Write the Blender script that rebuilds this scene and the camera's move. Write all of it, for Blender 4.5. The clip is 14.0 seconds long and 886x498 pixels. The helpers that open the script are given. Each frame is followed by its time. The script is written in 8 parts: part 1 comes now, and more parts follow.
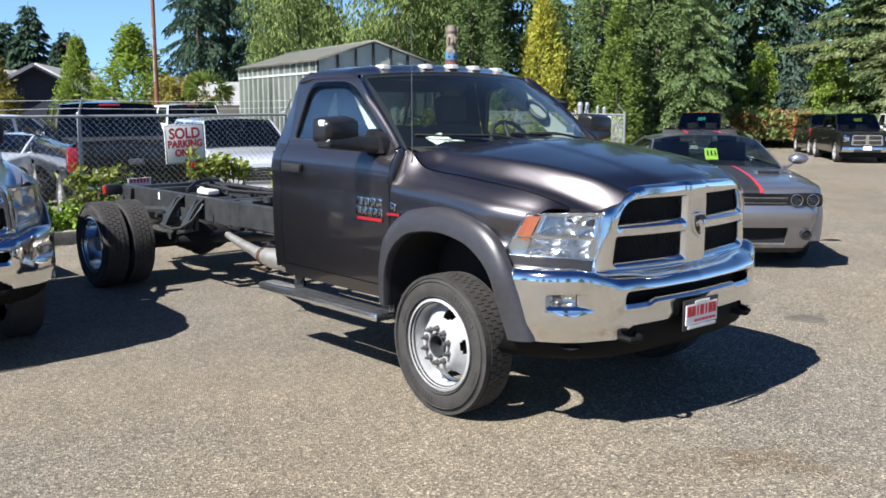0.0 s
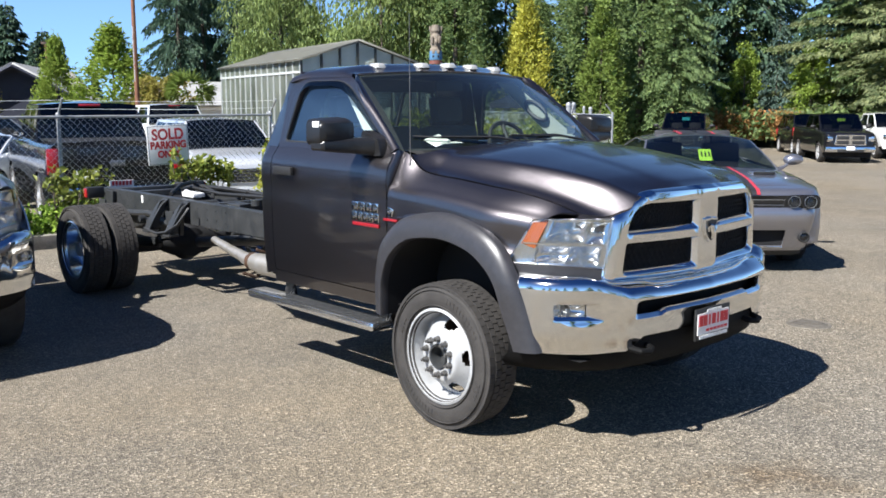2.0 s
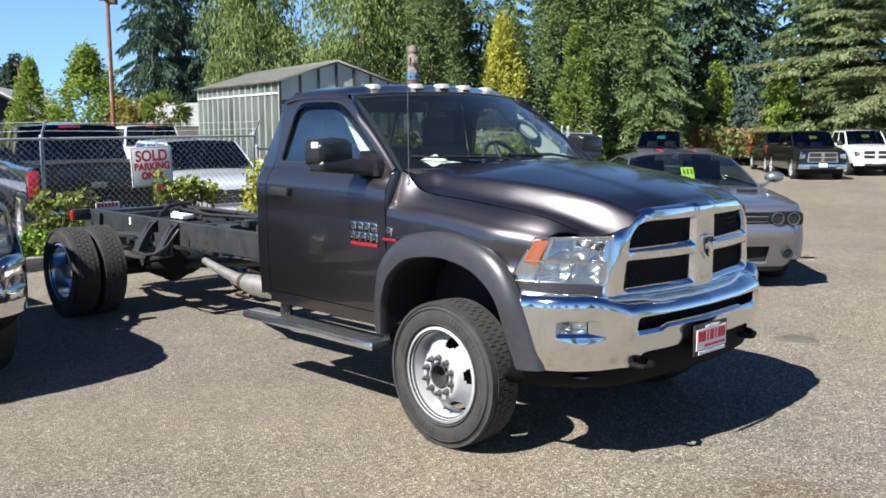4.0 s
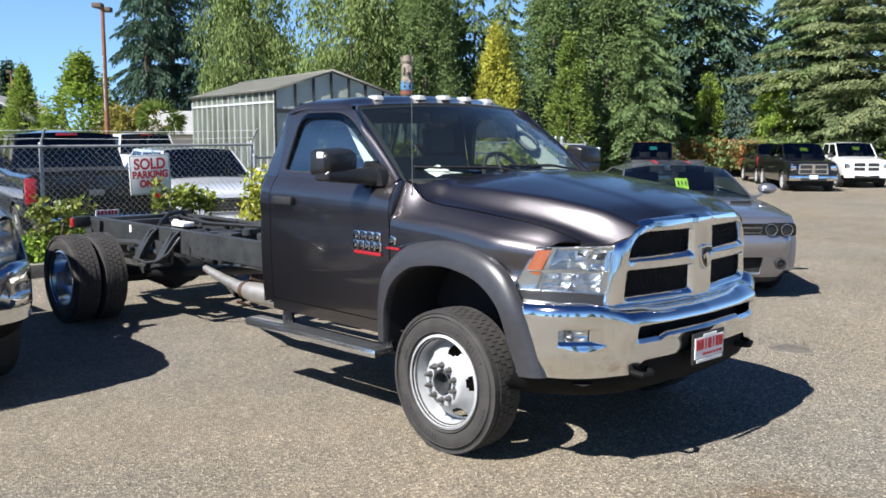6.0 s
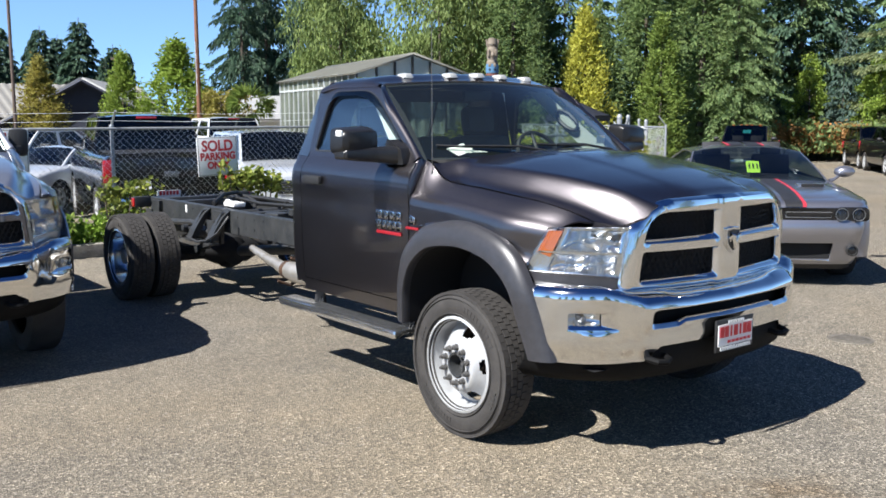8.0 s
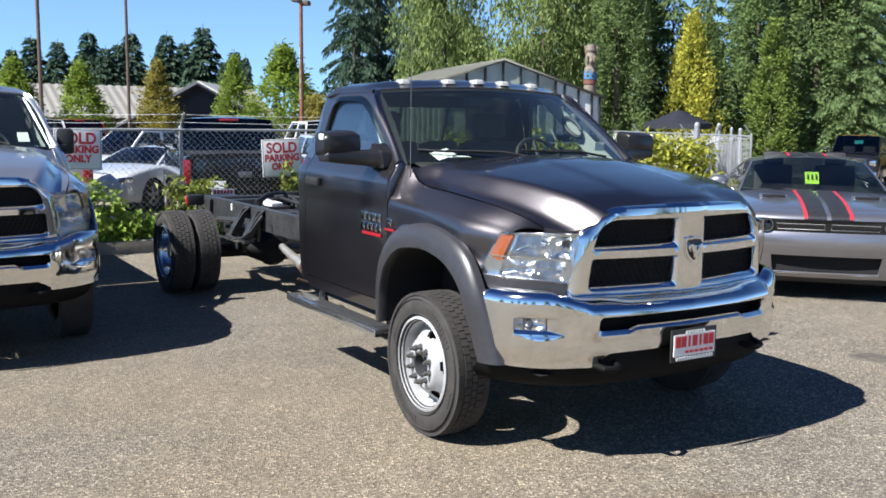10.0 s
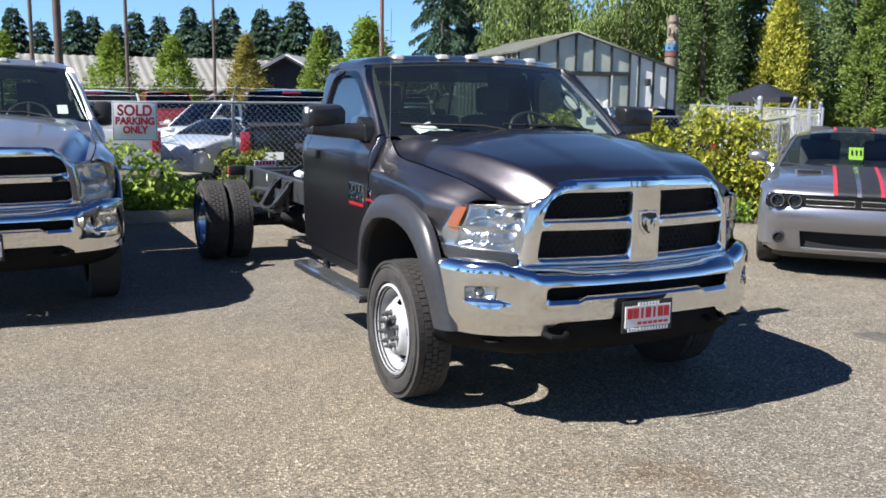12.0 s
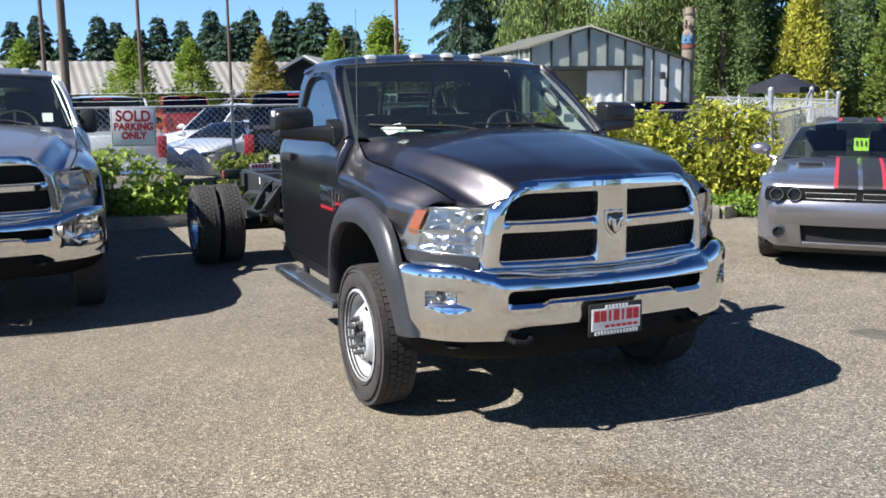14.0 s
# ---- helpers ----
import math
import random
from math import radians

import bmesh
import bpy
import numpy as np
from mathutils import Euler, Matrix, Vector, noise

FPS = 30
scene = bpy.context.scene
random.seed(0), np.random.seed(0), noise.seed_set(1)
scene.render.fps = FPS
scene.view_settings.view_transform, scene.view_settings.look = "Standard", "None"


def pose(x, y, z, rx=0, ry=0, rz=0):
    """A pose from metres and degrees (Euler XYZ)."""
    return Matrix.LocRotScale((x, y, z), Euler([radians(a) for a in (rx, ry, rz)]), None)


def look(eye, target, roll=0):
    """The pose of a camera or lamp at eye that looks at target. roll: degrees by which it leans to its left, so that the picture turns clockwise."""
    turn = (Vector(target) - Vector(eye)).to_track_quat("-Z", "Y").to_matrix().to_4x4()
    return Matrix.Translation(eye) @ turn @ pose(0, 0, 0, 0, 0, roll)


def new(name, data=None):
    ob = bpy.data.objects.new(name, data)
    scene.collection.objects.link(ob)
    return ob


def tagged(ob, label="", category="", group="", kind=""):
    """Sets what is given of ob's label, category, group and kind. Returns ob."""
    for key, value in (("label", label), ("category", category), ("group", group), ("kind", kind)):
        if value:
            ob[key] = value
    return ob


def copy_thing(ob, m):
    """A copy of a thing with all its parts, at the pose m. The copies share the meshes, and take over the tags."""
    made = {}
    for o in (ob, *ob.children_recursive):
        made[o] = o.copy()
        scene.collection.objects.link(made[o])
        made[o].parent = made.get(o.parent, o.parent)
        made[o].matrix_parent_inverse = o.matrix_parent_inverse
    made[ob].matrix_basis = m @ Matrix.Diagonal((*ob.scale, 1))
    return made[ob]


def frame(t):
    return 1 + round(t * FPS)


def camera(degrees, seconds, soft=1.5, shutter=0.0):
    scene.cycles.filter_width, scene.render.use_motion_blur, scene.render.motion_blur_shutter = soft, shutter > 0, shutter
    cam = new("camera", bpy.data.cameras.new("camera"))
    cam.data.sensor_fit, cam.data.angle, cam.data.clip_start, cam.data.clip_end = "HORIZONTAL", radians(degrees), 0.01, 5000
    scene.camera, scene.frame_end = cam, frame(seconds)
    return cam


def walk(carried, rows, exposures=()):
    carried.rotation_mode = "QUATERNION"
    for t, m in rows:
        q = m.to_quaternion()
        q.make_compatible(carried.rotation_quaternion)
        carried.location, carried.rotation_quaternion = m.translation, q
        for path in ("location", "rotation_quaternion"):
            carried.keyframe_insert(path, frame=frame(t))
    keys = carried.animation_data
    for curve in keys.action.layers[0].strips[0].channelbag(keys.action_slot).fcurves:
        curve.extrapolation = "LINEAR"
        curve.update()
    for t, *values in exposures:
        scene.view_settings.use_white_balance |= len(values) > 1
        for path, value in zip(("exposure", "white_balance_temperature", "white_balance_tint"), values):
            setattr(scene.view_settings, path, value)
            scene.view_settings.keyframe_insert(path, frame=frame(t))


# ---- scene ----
from mathutils.geometry import delaunay_2d_cdt

cam = camera(49.9, 14.0, soft=1.7)
PATH = [
    (0, (3.975, -4.432, 1.753), (2.479, -3.139, 1.449), -0.0),
    (0.5, (3.969, -4.44, 1.759), (2.473, -3.147, 1.46), -0.2),
    (1, (3.94, -4.433, 1.76), (2.46, -3.122, 1.454), 0.1),
    (1.5, (3.833, -4.392, 1.758), (2.37, -3.061, 1.458), 0.0),
    (2, (3.731, -4.355, 1.756), (2.261, -3.034, 1.452), -0.0),
    (2.5, (3.675, -4.327, 1.748), (2.191, -3.02, 1.449), 0.1),
    (3, (3.665, -4.326, 1.75), (2.177, -3.02, 1.469), -0.2),
    (3.5, (3.659, -4.381, 1.757), (2.187, -3.054, 1.484), -0.3),
    (4, (3.662, -4.477, 1.759), (2.223, -3.113, 1.495), -0.3),
    (4.2, (3.665, -4.511, 1.757), (2.238, -3.134, 1.502), -0.3),
    (6.5, (3.695, -4.587, 1.773), (2.267, -3.209, 1.529), 0.1),
    (7, (3.731, -4.53, 1.775), (2.28, -3.176, 1.523), -0.6),
    (7.5, (3.799, -4.369, 1.768), (2.298, -3.073, 1.513), -0.6),
    (8, (3.892, -4.192, 1.73), (2.336, -2.967, 1.454), -0.1),
    (8.2, (3.939, -4.143, 1.731), (2.364, -2.944, 1.445), -0.3),
    (10.3, (4.547, -3.506, 1.733), (2.839, -2.503, 1.455), 0.6),
    (10.5, (4.614, -3.449, 1.752), (2.9, -2.464, 1.455), 0.4),
    (11, (4.788, -3.385, 1.77), (3.055, -2.441, 1.445), 0.5),
    (11.5, (4.887, -3.309, 1.74), (3.137, -2.399, 1.408), 0.6),
    (12, (4.96, -3.075, 1.752), (3.179, -2.226, 1.428), 0.7),
    (12.5, (5.035, -2.945, 1.769), (3.244, -2.11, 1.461), 0.1),
    (13, (5.082, -2.968, 1.778), (3.292, -2.126, 1.482), -0.5),
    (13.5, (5.093, -2.879, 1.757), (3.294, -2.059, 1.452), -0.7),
    (14, (4.99, -2.712, 1.765), (3.185, -1.916, 1.436), -0.6),
]
walk(cam, [(t, look(eye, target, roll)) for t, eye, target, roll in PATH])

# ---- sun, sky, exposure ----
SUN_WAY = Vector((-0.04, 0.95, -1.0)).normalized()
world = bpy.data.worlds.new("sky")
scene.world = world
world.use_nodes = True
_wn = world.node_tree.nodes
_sky = _wn.new("ShaderNodeTexSky")
_sky.sky_type = "NISHITA"
_sky.sun_disc = False
_sky.sun_elevation = math.asin(-SUN_WAY.z)
_sky.sun_rotation = math.atan2(-SUN_WAY.x, -SUN_WAY.y)
_sky.altitude = 2000
_sky.air_density, _sky.dust_density, _sky.ozone_density = 1.0, 0.0, 1.3
_dir = _wn.new("ShaderNodeTexCoord")
_lift = _wn.new("ShaderNodeVectorMath")
_lift.inputs[1].default_value = (0, 0, 0.13)
world.node_tree.links.new(_dir.outputs["Generated"], _lift.inputs[0])
world.node_tree.links.new(_lift.outputs[0], _sky.inputs[0])
_tint = _wn.new("ShaderNodeMix")
_tint.data_type, _tint.blend_type = "RGBA", "MULTIPLY"
_tint.inputs[0].default_value = 1.0
_up = _wn.new("ShaderNodeSeparateXYZ")
_deep = _wn.new("ShaderNodeValToRGB")
_deep.color_ramp.elements[0].position, _deep.color_ramp.elements[0].color = 0.20, (1.30, 1.56, 1.70, 1)
_deep.color_ramp.elements[1].position, _deep.color_ramp.elements[1].color = 0.70, (0.17, 0.32, 0.60, 1)
world.node_tree.links.new(_dir.outputs["Generated"], _up.inputs[0])
world.node_tree.links.new(_up.outputs[2], _deep.inputs[0])
world.node_tree.links.new(_deep.outputs[0], _tint.inputs[7])
world.node_tree.links.new(_sky.outputs[0], _tint.inputs[6])
world.node_tree.links.new(_tint.outputs[2], _wn["Background"].inputs[0])
_wn["Background"].inputs[1].default_value = 0.065
sun = new("sun", bpy.data.lights.new("sun", "SUN"))
sun.data.energy, sun.data.angle, sun.data.color = 5.0, radians(0.53), (0.975, 0.962, 0.935)
sun.matrix_world = look((0, -30, 30), Vector((0, -30, 30)) + SUN_WAY)
scene.view_settings.exposure = 1.17


# ---- materials ----
def material(name, base, rough=0.5, metal=0.0, **more):
    m = bpy.data.materials.new(name)
    m.use_nodes = True
    b = m.node_tree.nodes["Principled BSDF"]
    b.inputs["Base Color"].default_value = (*base, 1)
    b.inputs["Roughness"].default_value = rough
    b.inputs["Metallic"].default_value = metal
    for key, value in more.items():
        b.inputs[key.replace("_", " ")].default_value = value
    return m


def texture(m, scale, detail=4.0, rough=0.6, kind="noise", stretch=(1, 1, 1)):
    n, l = m.node_tree.nodes, m.node_tree.links
    co, mp = n.new("ShaderNodeTexCoord"), n.new("ShaderNodeMapping")
    mp.inputs["Scale"].default_value = stretch
    l.new(co.outputs["Object"], mp.inputs[0])
    if kind == "noise":
        tx = n.new("ShaderNodeTexNoise")
        tx.inputs["Detail"].default_value, tx.inputs["Roughness"].default_value = detail, rough
    elif kind == "voronoi":
        tx = n.new("ShaderNodeTexVoronoi")
    else:
        tx = n.new("ShaderNodeTexWave")
    tx.inputs["Scale"].default_value = scale
    l.new(mp.outputs[0], tx.inputs["Vector"])
    return tx


def ramp(m, fac, stops):
    r = m.node_tree.nodes.new("ShaderNodeValToRGB")
    while len(r.color_ramp.elements) < len(stops):
        r.color_ramp.elements.new(0.5)
    for e, (p, c) in zip(r.color_ramp.elements, stops):
        e.position, e.color = p, (*c, 1) if len(c) == 3 else c
    m.node_tree.links.new(fac, r.inputs[0])
    return r.outputs[0]


def blend(m, a, b, fac, how="MIX"):
    x = m.node_tree.nodes.new("ShaderNodeMix")
    x.data_type, x.blend_type = "RGBA", how
    for sock, v in ((x.inputs[6], a), (x.inputs[7], b), (x.inputs[0], fac)):
        if isinstance(v, bpy.types.NodeSocket):
            m.node_tree.links.new(v, sock)
        elif isinstance(v, (int, float)):
            sock.default_value = v
        else:
            sock.default_value = (*v, 1)
    return x.outputs[2]


def shade_in(m, name, out):
    m.node_tree.links.new(out, m.node_tree.nodes["Principled BSDF"].inputs[name])


def relief(m, height, strength, distance):
    b = m.node_tree.nodes.new("ShaderNodeBump")
    b.inputs["Strength"].default_value, b.inputs["Distance"].default_value = strength, distance
    m.node_tree.links.new(height, b.inputs["Height"])
    shade_in(m, "Normal", b.outputs[0])


def mottled(name, a, b, scale, rough=0.6, metal=0.0, bump=0.0, detail=5.0, fine=0.0, stretch=(1, 1, 1), **more):
    """A surface that wanders between two colours, with fine grain and relief."""
    m = material(name, a, rough, metal, **more)
    t = texture(m, scale, detail, stretch=stretch)
    c = ramp(m, t.outputs[0], [(0.3, a), (0.7, b)])
    if fine:
        g = texture(m, scale * 12, 3)
        c = blend(m, c, ramp(m, g.outputs[0], [(0.3, (0.35, 0.35, 0.35)), (0.75, (0.75, 0.75, 0.75))]), fine, "OVERLAY")
    shade_in(m, "Base Color", c)
    if bump:
        g = texture(m, scale * 6, 4)
        relief(m, g.outputs[0], bump, 0.01)
    return m


def paint(name, base, metal=0.55, rough=0.32, flake=0.35, dust_haze=0.07):
    """Metallic car paint under a clear coat, with a thin film of dust."""
    m = material(name, base, rough, metal, Coat_Weight=1.0, Coat_Roughness=0.04)
    f = texture(m, 900, 1)
    light = tuple(min(1, c * (1 + flake)) for c in base)
    dark = tuple(c * (1 - flake) for c in base)
    c = ramp(m, f.outputs[0], [(0.35, dark), (0.65, light)])
    d = texture(m, 2.3, 6)
    c = blend(m, c, (0.33, 0.3, 0.26), ramp(m, d.outputs[0], [(0.45, (0, 0, 0)), (0.9, (dust_haze,) * 3)]))
    shade_in(m, "Base Color", c)
    shade_in(m, "Coat Roughness", ramp(m, d.outputs[0], [(0.3, (0.025,) * 3), (0.8, (0.09,) * 3)]))
    return m


def glass(name, tint=(0.75, 0.8, 0.78), clear=0.8, mirror=0.075, dust_haze=0.0):
    """A thin pane: light passes with a tint, a green diffuse share paints dust and reflected haze, and the surface
    mirrors by its angle.
    """
    m = bpy.data.materials.new(name)
    m.use_nodes = True
    n, l = m.node_tree.nodes, m.node_tree.links
    n.clear()
    o, t, g, x, f, pw, ml = (n.new("ShaderNode" + k) for k in ("OutputMaterial", "BsdfTransparent", "BsdfGlossy", "MixShader", "LayerWeight", "Math", "Math"))
    t.inputs[0].default_value = (*[c * clear for c in tint], 1)
    g.inputs["Roughness"].default_value = 0.01
    f.inputs[0].default_value = 0.5
    pw.operation, ml.operation = "POWER", "MULTIPLY_ADD"
    pw.inputs[1].default_value = 4.0
    ml.inputs[1].default_value, ml.inputs[2].default_value = 0.85, mirror
    l.new(f.outputs["Facing"], pw.inputs[0])
    l.new(pw.outputs[0], ml.inputs[0])
    l.new(ml.outputs[0], x.inputs[0])
    d, v = n.new("ShaderNodeBsdfDiffuse"), n.new("ShaderNodeMixShader")
    d.inputs[0].default_value = (0.50, 0.60, 0.47, 1)
    v.inputs[0].default_value = dust_haze
    l.new(t.outputs[0], v.inputs[1])
    l.new(d.outputs[0], v.inputs[2])
    l.new(v.outputs[0], x.inputs[1])
    l.new(g.outputs[0], x.inputs[2])
    l.new(x.outputs[0], o.inputs[0])
    return m


GRANITE = paint("granite_paint", (0.108, 0.099, 0.106), 1.0, 0.38, 0.4, 0.006)
SILVER = paint("silver_paint", (0.58, 0.60, 0.64), 0.85, 0.32, 0.1)
BLACKP = paint("black_paint", (0.008, 0.008, 0.010), 0.1, 0.3, 0.2, 0.02)
BLACKP.node_tree.nodes["Principled BSDF"].inputs["Specular IOR Level"].default_value = 0.1
WHITEP = paint("white_paint", (0.75, 0.75, 0.74), 0.0, 0.35, 0.02)
REDP = paint("red_paint", (0.35, 0.02, 0.02), 0.1, 0.35, 0.1)
GREYP = paint("grey_paint", (0.20, 0.21, 0.23), 0.7, 0.3, 0.15)
FLARE = mottled("flare_plastic", (0.034, 0.034, 0.038), (0.044, 0.043, 0.048), 30, 0.36, 0.15)
CHROME = material("chrome", (0.76, 0.77, 0.78), 0.06, 1.0)
_c = texture(CHROME, 3, 5)
shade_in(CHROME, "Roughness", ramp(CHROME, _c.outputs[0], [(0.35, (0.03,) * 3), (0.8, (0.12,) * 3)]))
STEEL = mottled("zinc_steel", (0.35, 0.36, 0.37), (0.48, 0.48, 0.47), 9, 0.42, 0.9, 0.1)
WHEEL = mottled("silver_wheel_paint", (0.36, 0.365, 0.37), (0.45, 0.455, 0.46), 14, 0.5, 0.2, 0.05, fine=0.15)
RUBBER = mottled("tyre_rubber", (0.024, 0.022, 0.021), (0.043, 0.039, 0.036), 12, 0.8, 0, 0.25, fine=0.4)
BLACK = mottled("black_plastic", (0.013, 0.013, 0.014), (0.022, 0.022, 0.022), 25, 0.55, 0, 0.1)
GLOSSB = material("gloss_black", (0.01, 0.01, 0.011), 0.15)
NUTS = mottled("dull_steel", (0.13, 0.13, 0.13), (0.21, 0.20, 0.19), 30, 0.5, 0.7, 0.1)
CHASSIS = mottled("chassis_black", (0.022, 0.024, 0.026), (0.042, 0.043, 0.044), 8, 0.42, 0, 0.2, fine=0.3)
RUST = mottled("rusty_iron", (0.09, 0.045, 0.025), (0.03, 0.025, 0.022), 14, 0.75, 0.3, 0.4)
ALUM = mottled("aluminised_pipe", (0.42, 0.38, 0.32), (0.62, 0.6, 0.57), 7, 0.45, 0.8, 0.1)
# near black: painted shade in openings and undersides, true black on mesh and eyes
DARK = material("shade_and_black", (0.006, 0.006, 0.007), 0.8)
SEATM = mottled("grey_seat_vinyl", (0.022, 0.022, 0.024), (0.032, 0.032, 0.034), 20, 0.6)
DASH = mottled("dash_plastic", (0.022, 0.022, 0.023), (0.03, 0.03, 0.03), 40, 0.65)
# the last value mixes in green diffuse, imitating a reflected veil over light dust
SCREEN = glass("screen_glass", (0.74, 0.86, 0.78), 0.9, 0.12, 0.012)
JET = mottled("jet_plastic", (0.004, 0.004, 0.0045), (0.007, 0.007, 0.007), 20, 0.7, 0, 0.1, Specular_IOR_Level=0.15)
DIM_GLASS = glass("dim_glass", (0.55, 0.64, 0.60), 0.8, 0.07)
SIDE_GLASS = glass("side_glass", (0.78, 0.88, 0.86), 0.9, 0.24)
TINT = glass("tinted_glass", (0.2, 0.23, 0.24), 0.45)
LENS = glass("lamp_lens", (0.95, 0.97, 0.98), 0.95)
AMBER = material("amber_lens", (0.30, 0.070, 0.004), 0.35, 0.0, Coat_Weight=0.2)
REDL = material("red_lens", (0.34, 0.010, 0.016), 0.12, 0.0, Coat_Weight=1.0)
WHITE = material("white_print", (0.78, 0.78, 0.76), 0.5)
RED = material("red_print", (0.55, 0.03, 0.035), 0.5)
PAPER = mottled("paper", (0.72, 0.72, 0.7), (0.8, 0.8, 0.78), 6, 0.8)
BADGE_RED = material("badge_red", (0.27, 0.012, 0.018), 0.35)
LIME = material("lime_card", (0.36, 0.62, 0.06), 0.7)
TEAL = material("teal_card", (0.05, 0.6, 0.62), 0.7)


# ---- shapes ----
def smooth_curve(xs, ys):
    """Monotone cubic through the points."""
    xs, ys = np.array(xs, float), np.array(ys, float)
    h, d = np.diff(xs), np.diff(ys) / np.diff(xs)
    m = np.zeros(len(xs))
    m[0], m[-1] = d[0], d[-1]
    for i in range(1, len(xs) - 1):
        if d[i - 1] * d[i] > 0:
            w1, w2 = 2 * h[i] + h[i - 1], h[i] + 2 * h[i - 1]
            m[i] = (w1 + w2) / (w1 / d[i - 1] + w2 / d[i])

    def f(x):
        x = min(max(float(x), xs[0]), xs[-1])
        i = min(int(np.searchsorted(xs, x, "right")) - 1, len(xs) - 2)
        t = (x - xs[i]) / h[i]
        return float((1 + 2 * t) * (1 - t) ** 2 * ys[i] + t * (1 - t) ** 2 * h[i] * m[i] + t * t * (3 - 2 * t) * ys[i + 1] + t * t * (t - 1) * h[i] * m[i + 1])
    return f


def sstep(t):
    t = min(max(t, 0.0), 1.0)
    return t * t * (3 - 2 * t)


def grid(bm, P, keep=None, close=False):
    vs = [[bm.verts.new(p) for p in row] for row in P]
    for i in range(len(vs) - 1):
        m = len(vs[i])
        for j in range(m if close else m - 1):
            if keep is None or keep(i, j):
                k = (j + 1) % m
                bm.faces.new((vs[i][j], vs[i + 1][j], vs[i + 1][k], vs[i][k]))
    return vs


def box(bm, c, s, rot=None, bev=0.0, taper=1.0):
    r = bmesh.ops.create_cube(bm, size=1)
    vs = r["verts"]
    for v in vs:
        k = taper if v.co.z > 0 else 1.0
        v.co = Vector((v.co.x * s[0] * k, v.co.y * s[1] * k, v.co.z * s[2]))
    if bev:
        es = list({e for v in vs for e in v.link_edges})
        out = bmesh.ops.bevel(bm, geom=es, offset=bev, segments=2, affect="EDGES", profile=0.6)
        vs = list({v for f in out["faces"] for v in f.verts} | {v for v in vs if v.is_valid})
    m = Matrix.Translation(c) @ (Euler([radians(a) for a in rot]).to_matrix().to_4x4() if rot else Matrix())
    for v in vs:
        v.co = m @ v.co
    return vs


def cyl(bm, a, b, r, r2=None, seg=14, caps=True):
    a, b = Vector(a), Vector(b)
    q = (b - a).to_track_quat("Z", "Y")
    rows = []
    for p, rad in ((a, r), (b, r if r2 is None else r2)):
        rows.append([p + q @ Vector((rad * math.cos(2 * math.pi * k / seg), rad * math.sin(2 * math.pi * k / seg), 0)) for k in range(seg)])
    vs = grid(bm, rows, close=True)
    if caps:
        bm.faces.new(vs[0])
        bm.faces.new(vs[1][::-1])


def tube(bm, pts, r, seg=8):
    pts = [Vector(p) for p in pts]
    rows = []
    for i, p in enumerate(pts):
        d = (pts[min(i + 1, len(pts) - 1)] - pts[max(i - 1, 0)]).normalized()
        q = d.to_track_quat("Z", "Y")
        rad = r[i] if isinstance(r, (list, tuple)) else r
        rows.append([p + q @ Vector((rad * math.cos(2 * math.pi * k / seg), rad * math.sin(2 * math.pi * k / seg), 0)) for k in range(seg)])
    vs = grid(bm, rows, close=True)
    bm.faces.new(vs[0])
    bm.faces.new(vs[-1][::-1])


def lathe(bm, prof, c=(0, 0, 0), seg=40, axis="y", keep=None):
    """Turn (radius, along) pairs round an axis."""
    rows = []
    for r, a in prof:
        row = []
        for k in range(seg):
            t = 2 * math.pi * k / seg
            u, v = r * math.cos(t), r * math.sin(t)
            p = {"y": (u, a, v), "x": (a, u, v), "z": (u, v, a)}[axis]
            row.append(Vector(c) + Vector(p))
        rows.append(row)
    return grid(bm, rows, keep, close=True)


def prism(bm, poly, axis, d0, d1):
    """A flat outline drawn out along an axis."""
    def put(u, v, d):
        return {"x": (d, u, v), "y": (u, d, v), "z": (u, v, d)}[axis]
    a = [bm.verts.new(put(u, v, d0)) for u, v in poly]
    b = [bm.verts.new(put(u, v, d1)) for u, v in poly]
    bm.faces.new(a)
    bm.faces.new(b[::-1])
    for i in range(len(a)):
        j = (i + 1) % len(a)
        bm.faces.new((a[i], b[i], b[j], a[j]))


def rounded(corners, radii, n=6):
    """An outline with an arc of n + 1 points at each corner."""
    out = []
    k = len(corners)
    for i in range(k):
        p, a, b = (Vector(corners[j % k]) for j in (i, i - 1, i + 1))
        r = radii[i] if isinstance(radii, (list, tuple)) else radii
        da, db = (a - p).normalized(), (b - p).normalized()
        p0, p1 = p + da * r, p + db * r
        for s in range(n + 1):
            t = s / n
            out.append(tuple(p0 * (1 - t) ** 2 + p * 2 * t * (1 - t) + p1 * t * t))
    return out


def part(name, bm, mat, parent=None, label="", bev=0.0, thick=0.0, flat=False, angle=38, offset=-1.0):
    """One mesh object from a bmesh, under a thing or a part."""
    bmesh.ops.recalc_face_normals(bm, faces=bm.faces)
    me = bpy.data.meshes.new(name)
    bm.edges.index_update()
    rim = [e.index for e in bm.edges if e.is_boundary] if thick else []
    bm.to_mesh(me)
    bm.free()
    me.materials.append(mat)
    if not flat:
        me.shade_smooth()
        if angle < 180:
            me.set_sharp_from_angle(angle=radians(angle))
        for i in rim:
            me.edges[i].use_edge_sharp = True
    ob = new(name, me)
    if parent is not None:
        ob.parent = parent
    if label:
        ob["label"] = label
    if thick:
        md = ob.modifiers.new("thick", "SOLIDIFY")
        md.thickness, md.offset = thick, offset
    if bev:
        md = ob.modifiers.new("edge", "BEVEL")
        md.width, md.segments, md.limit_method = bev, 2, "ANGLE"
    return ob


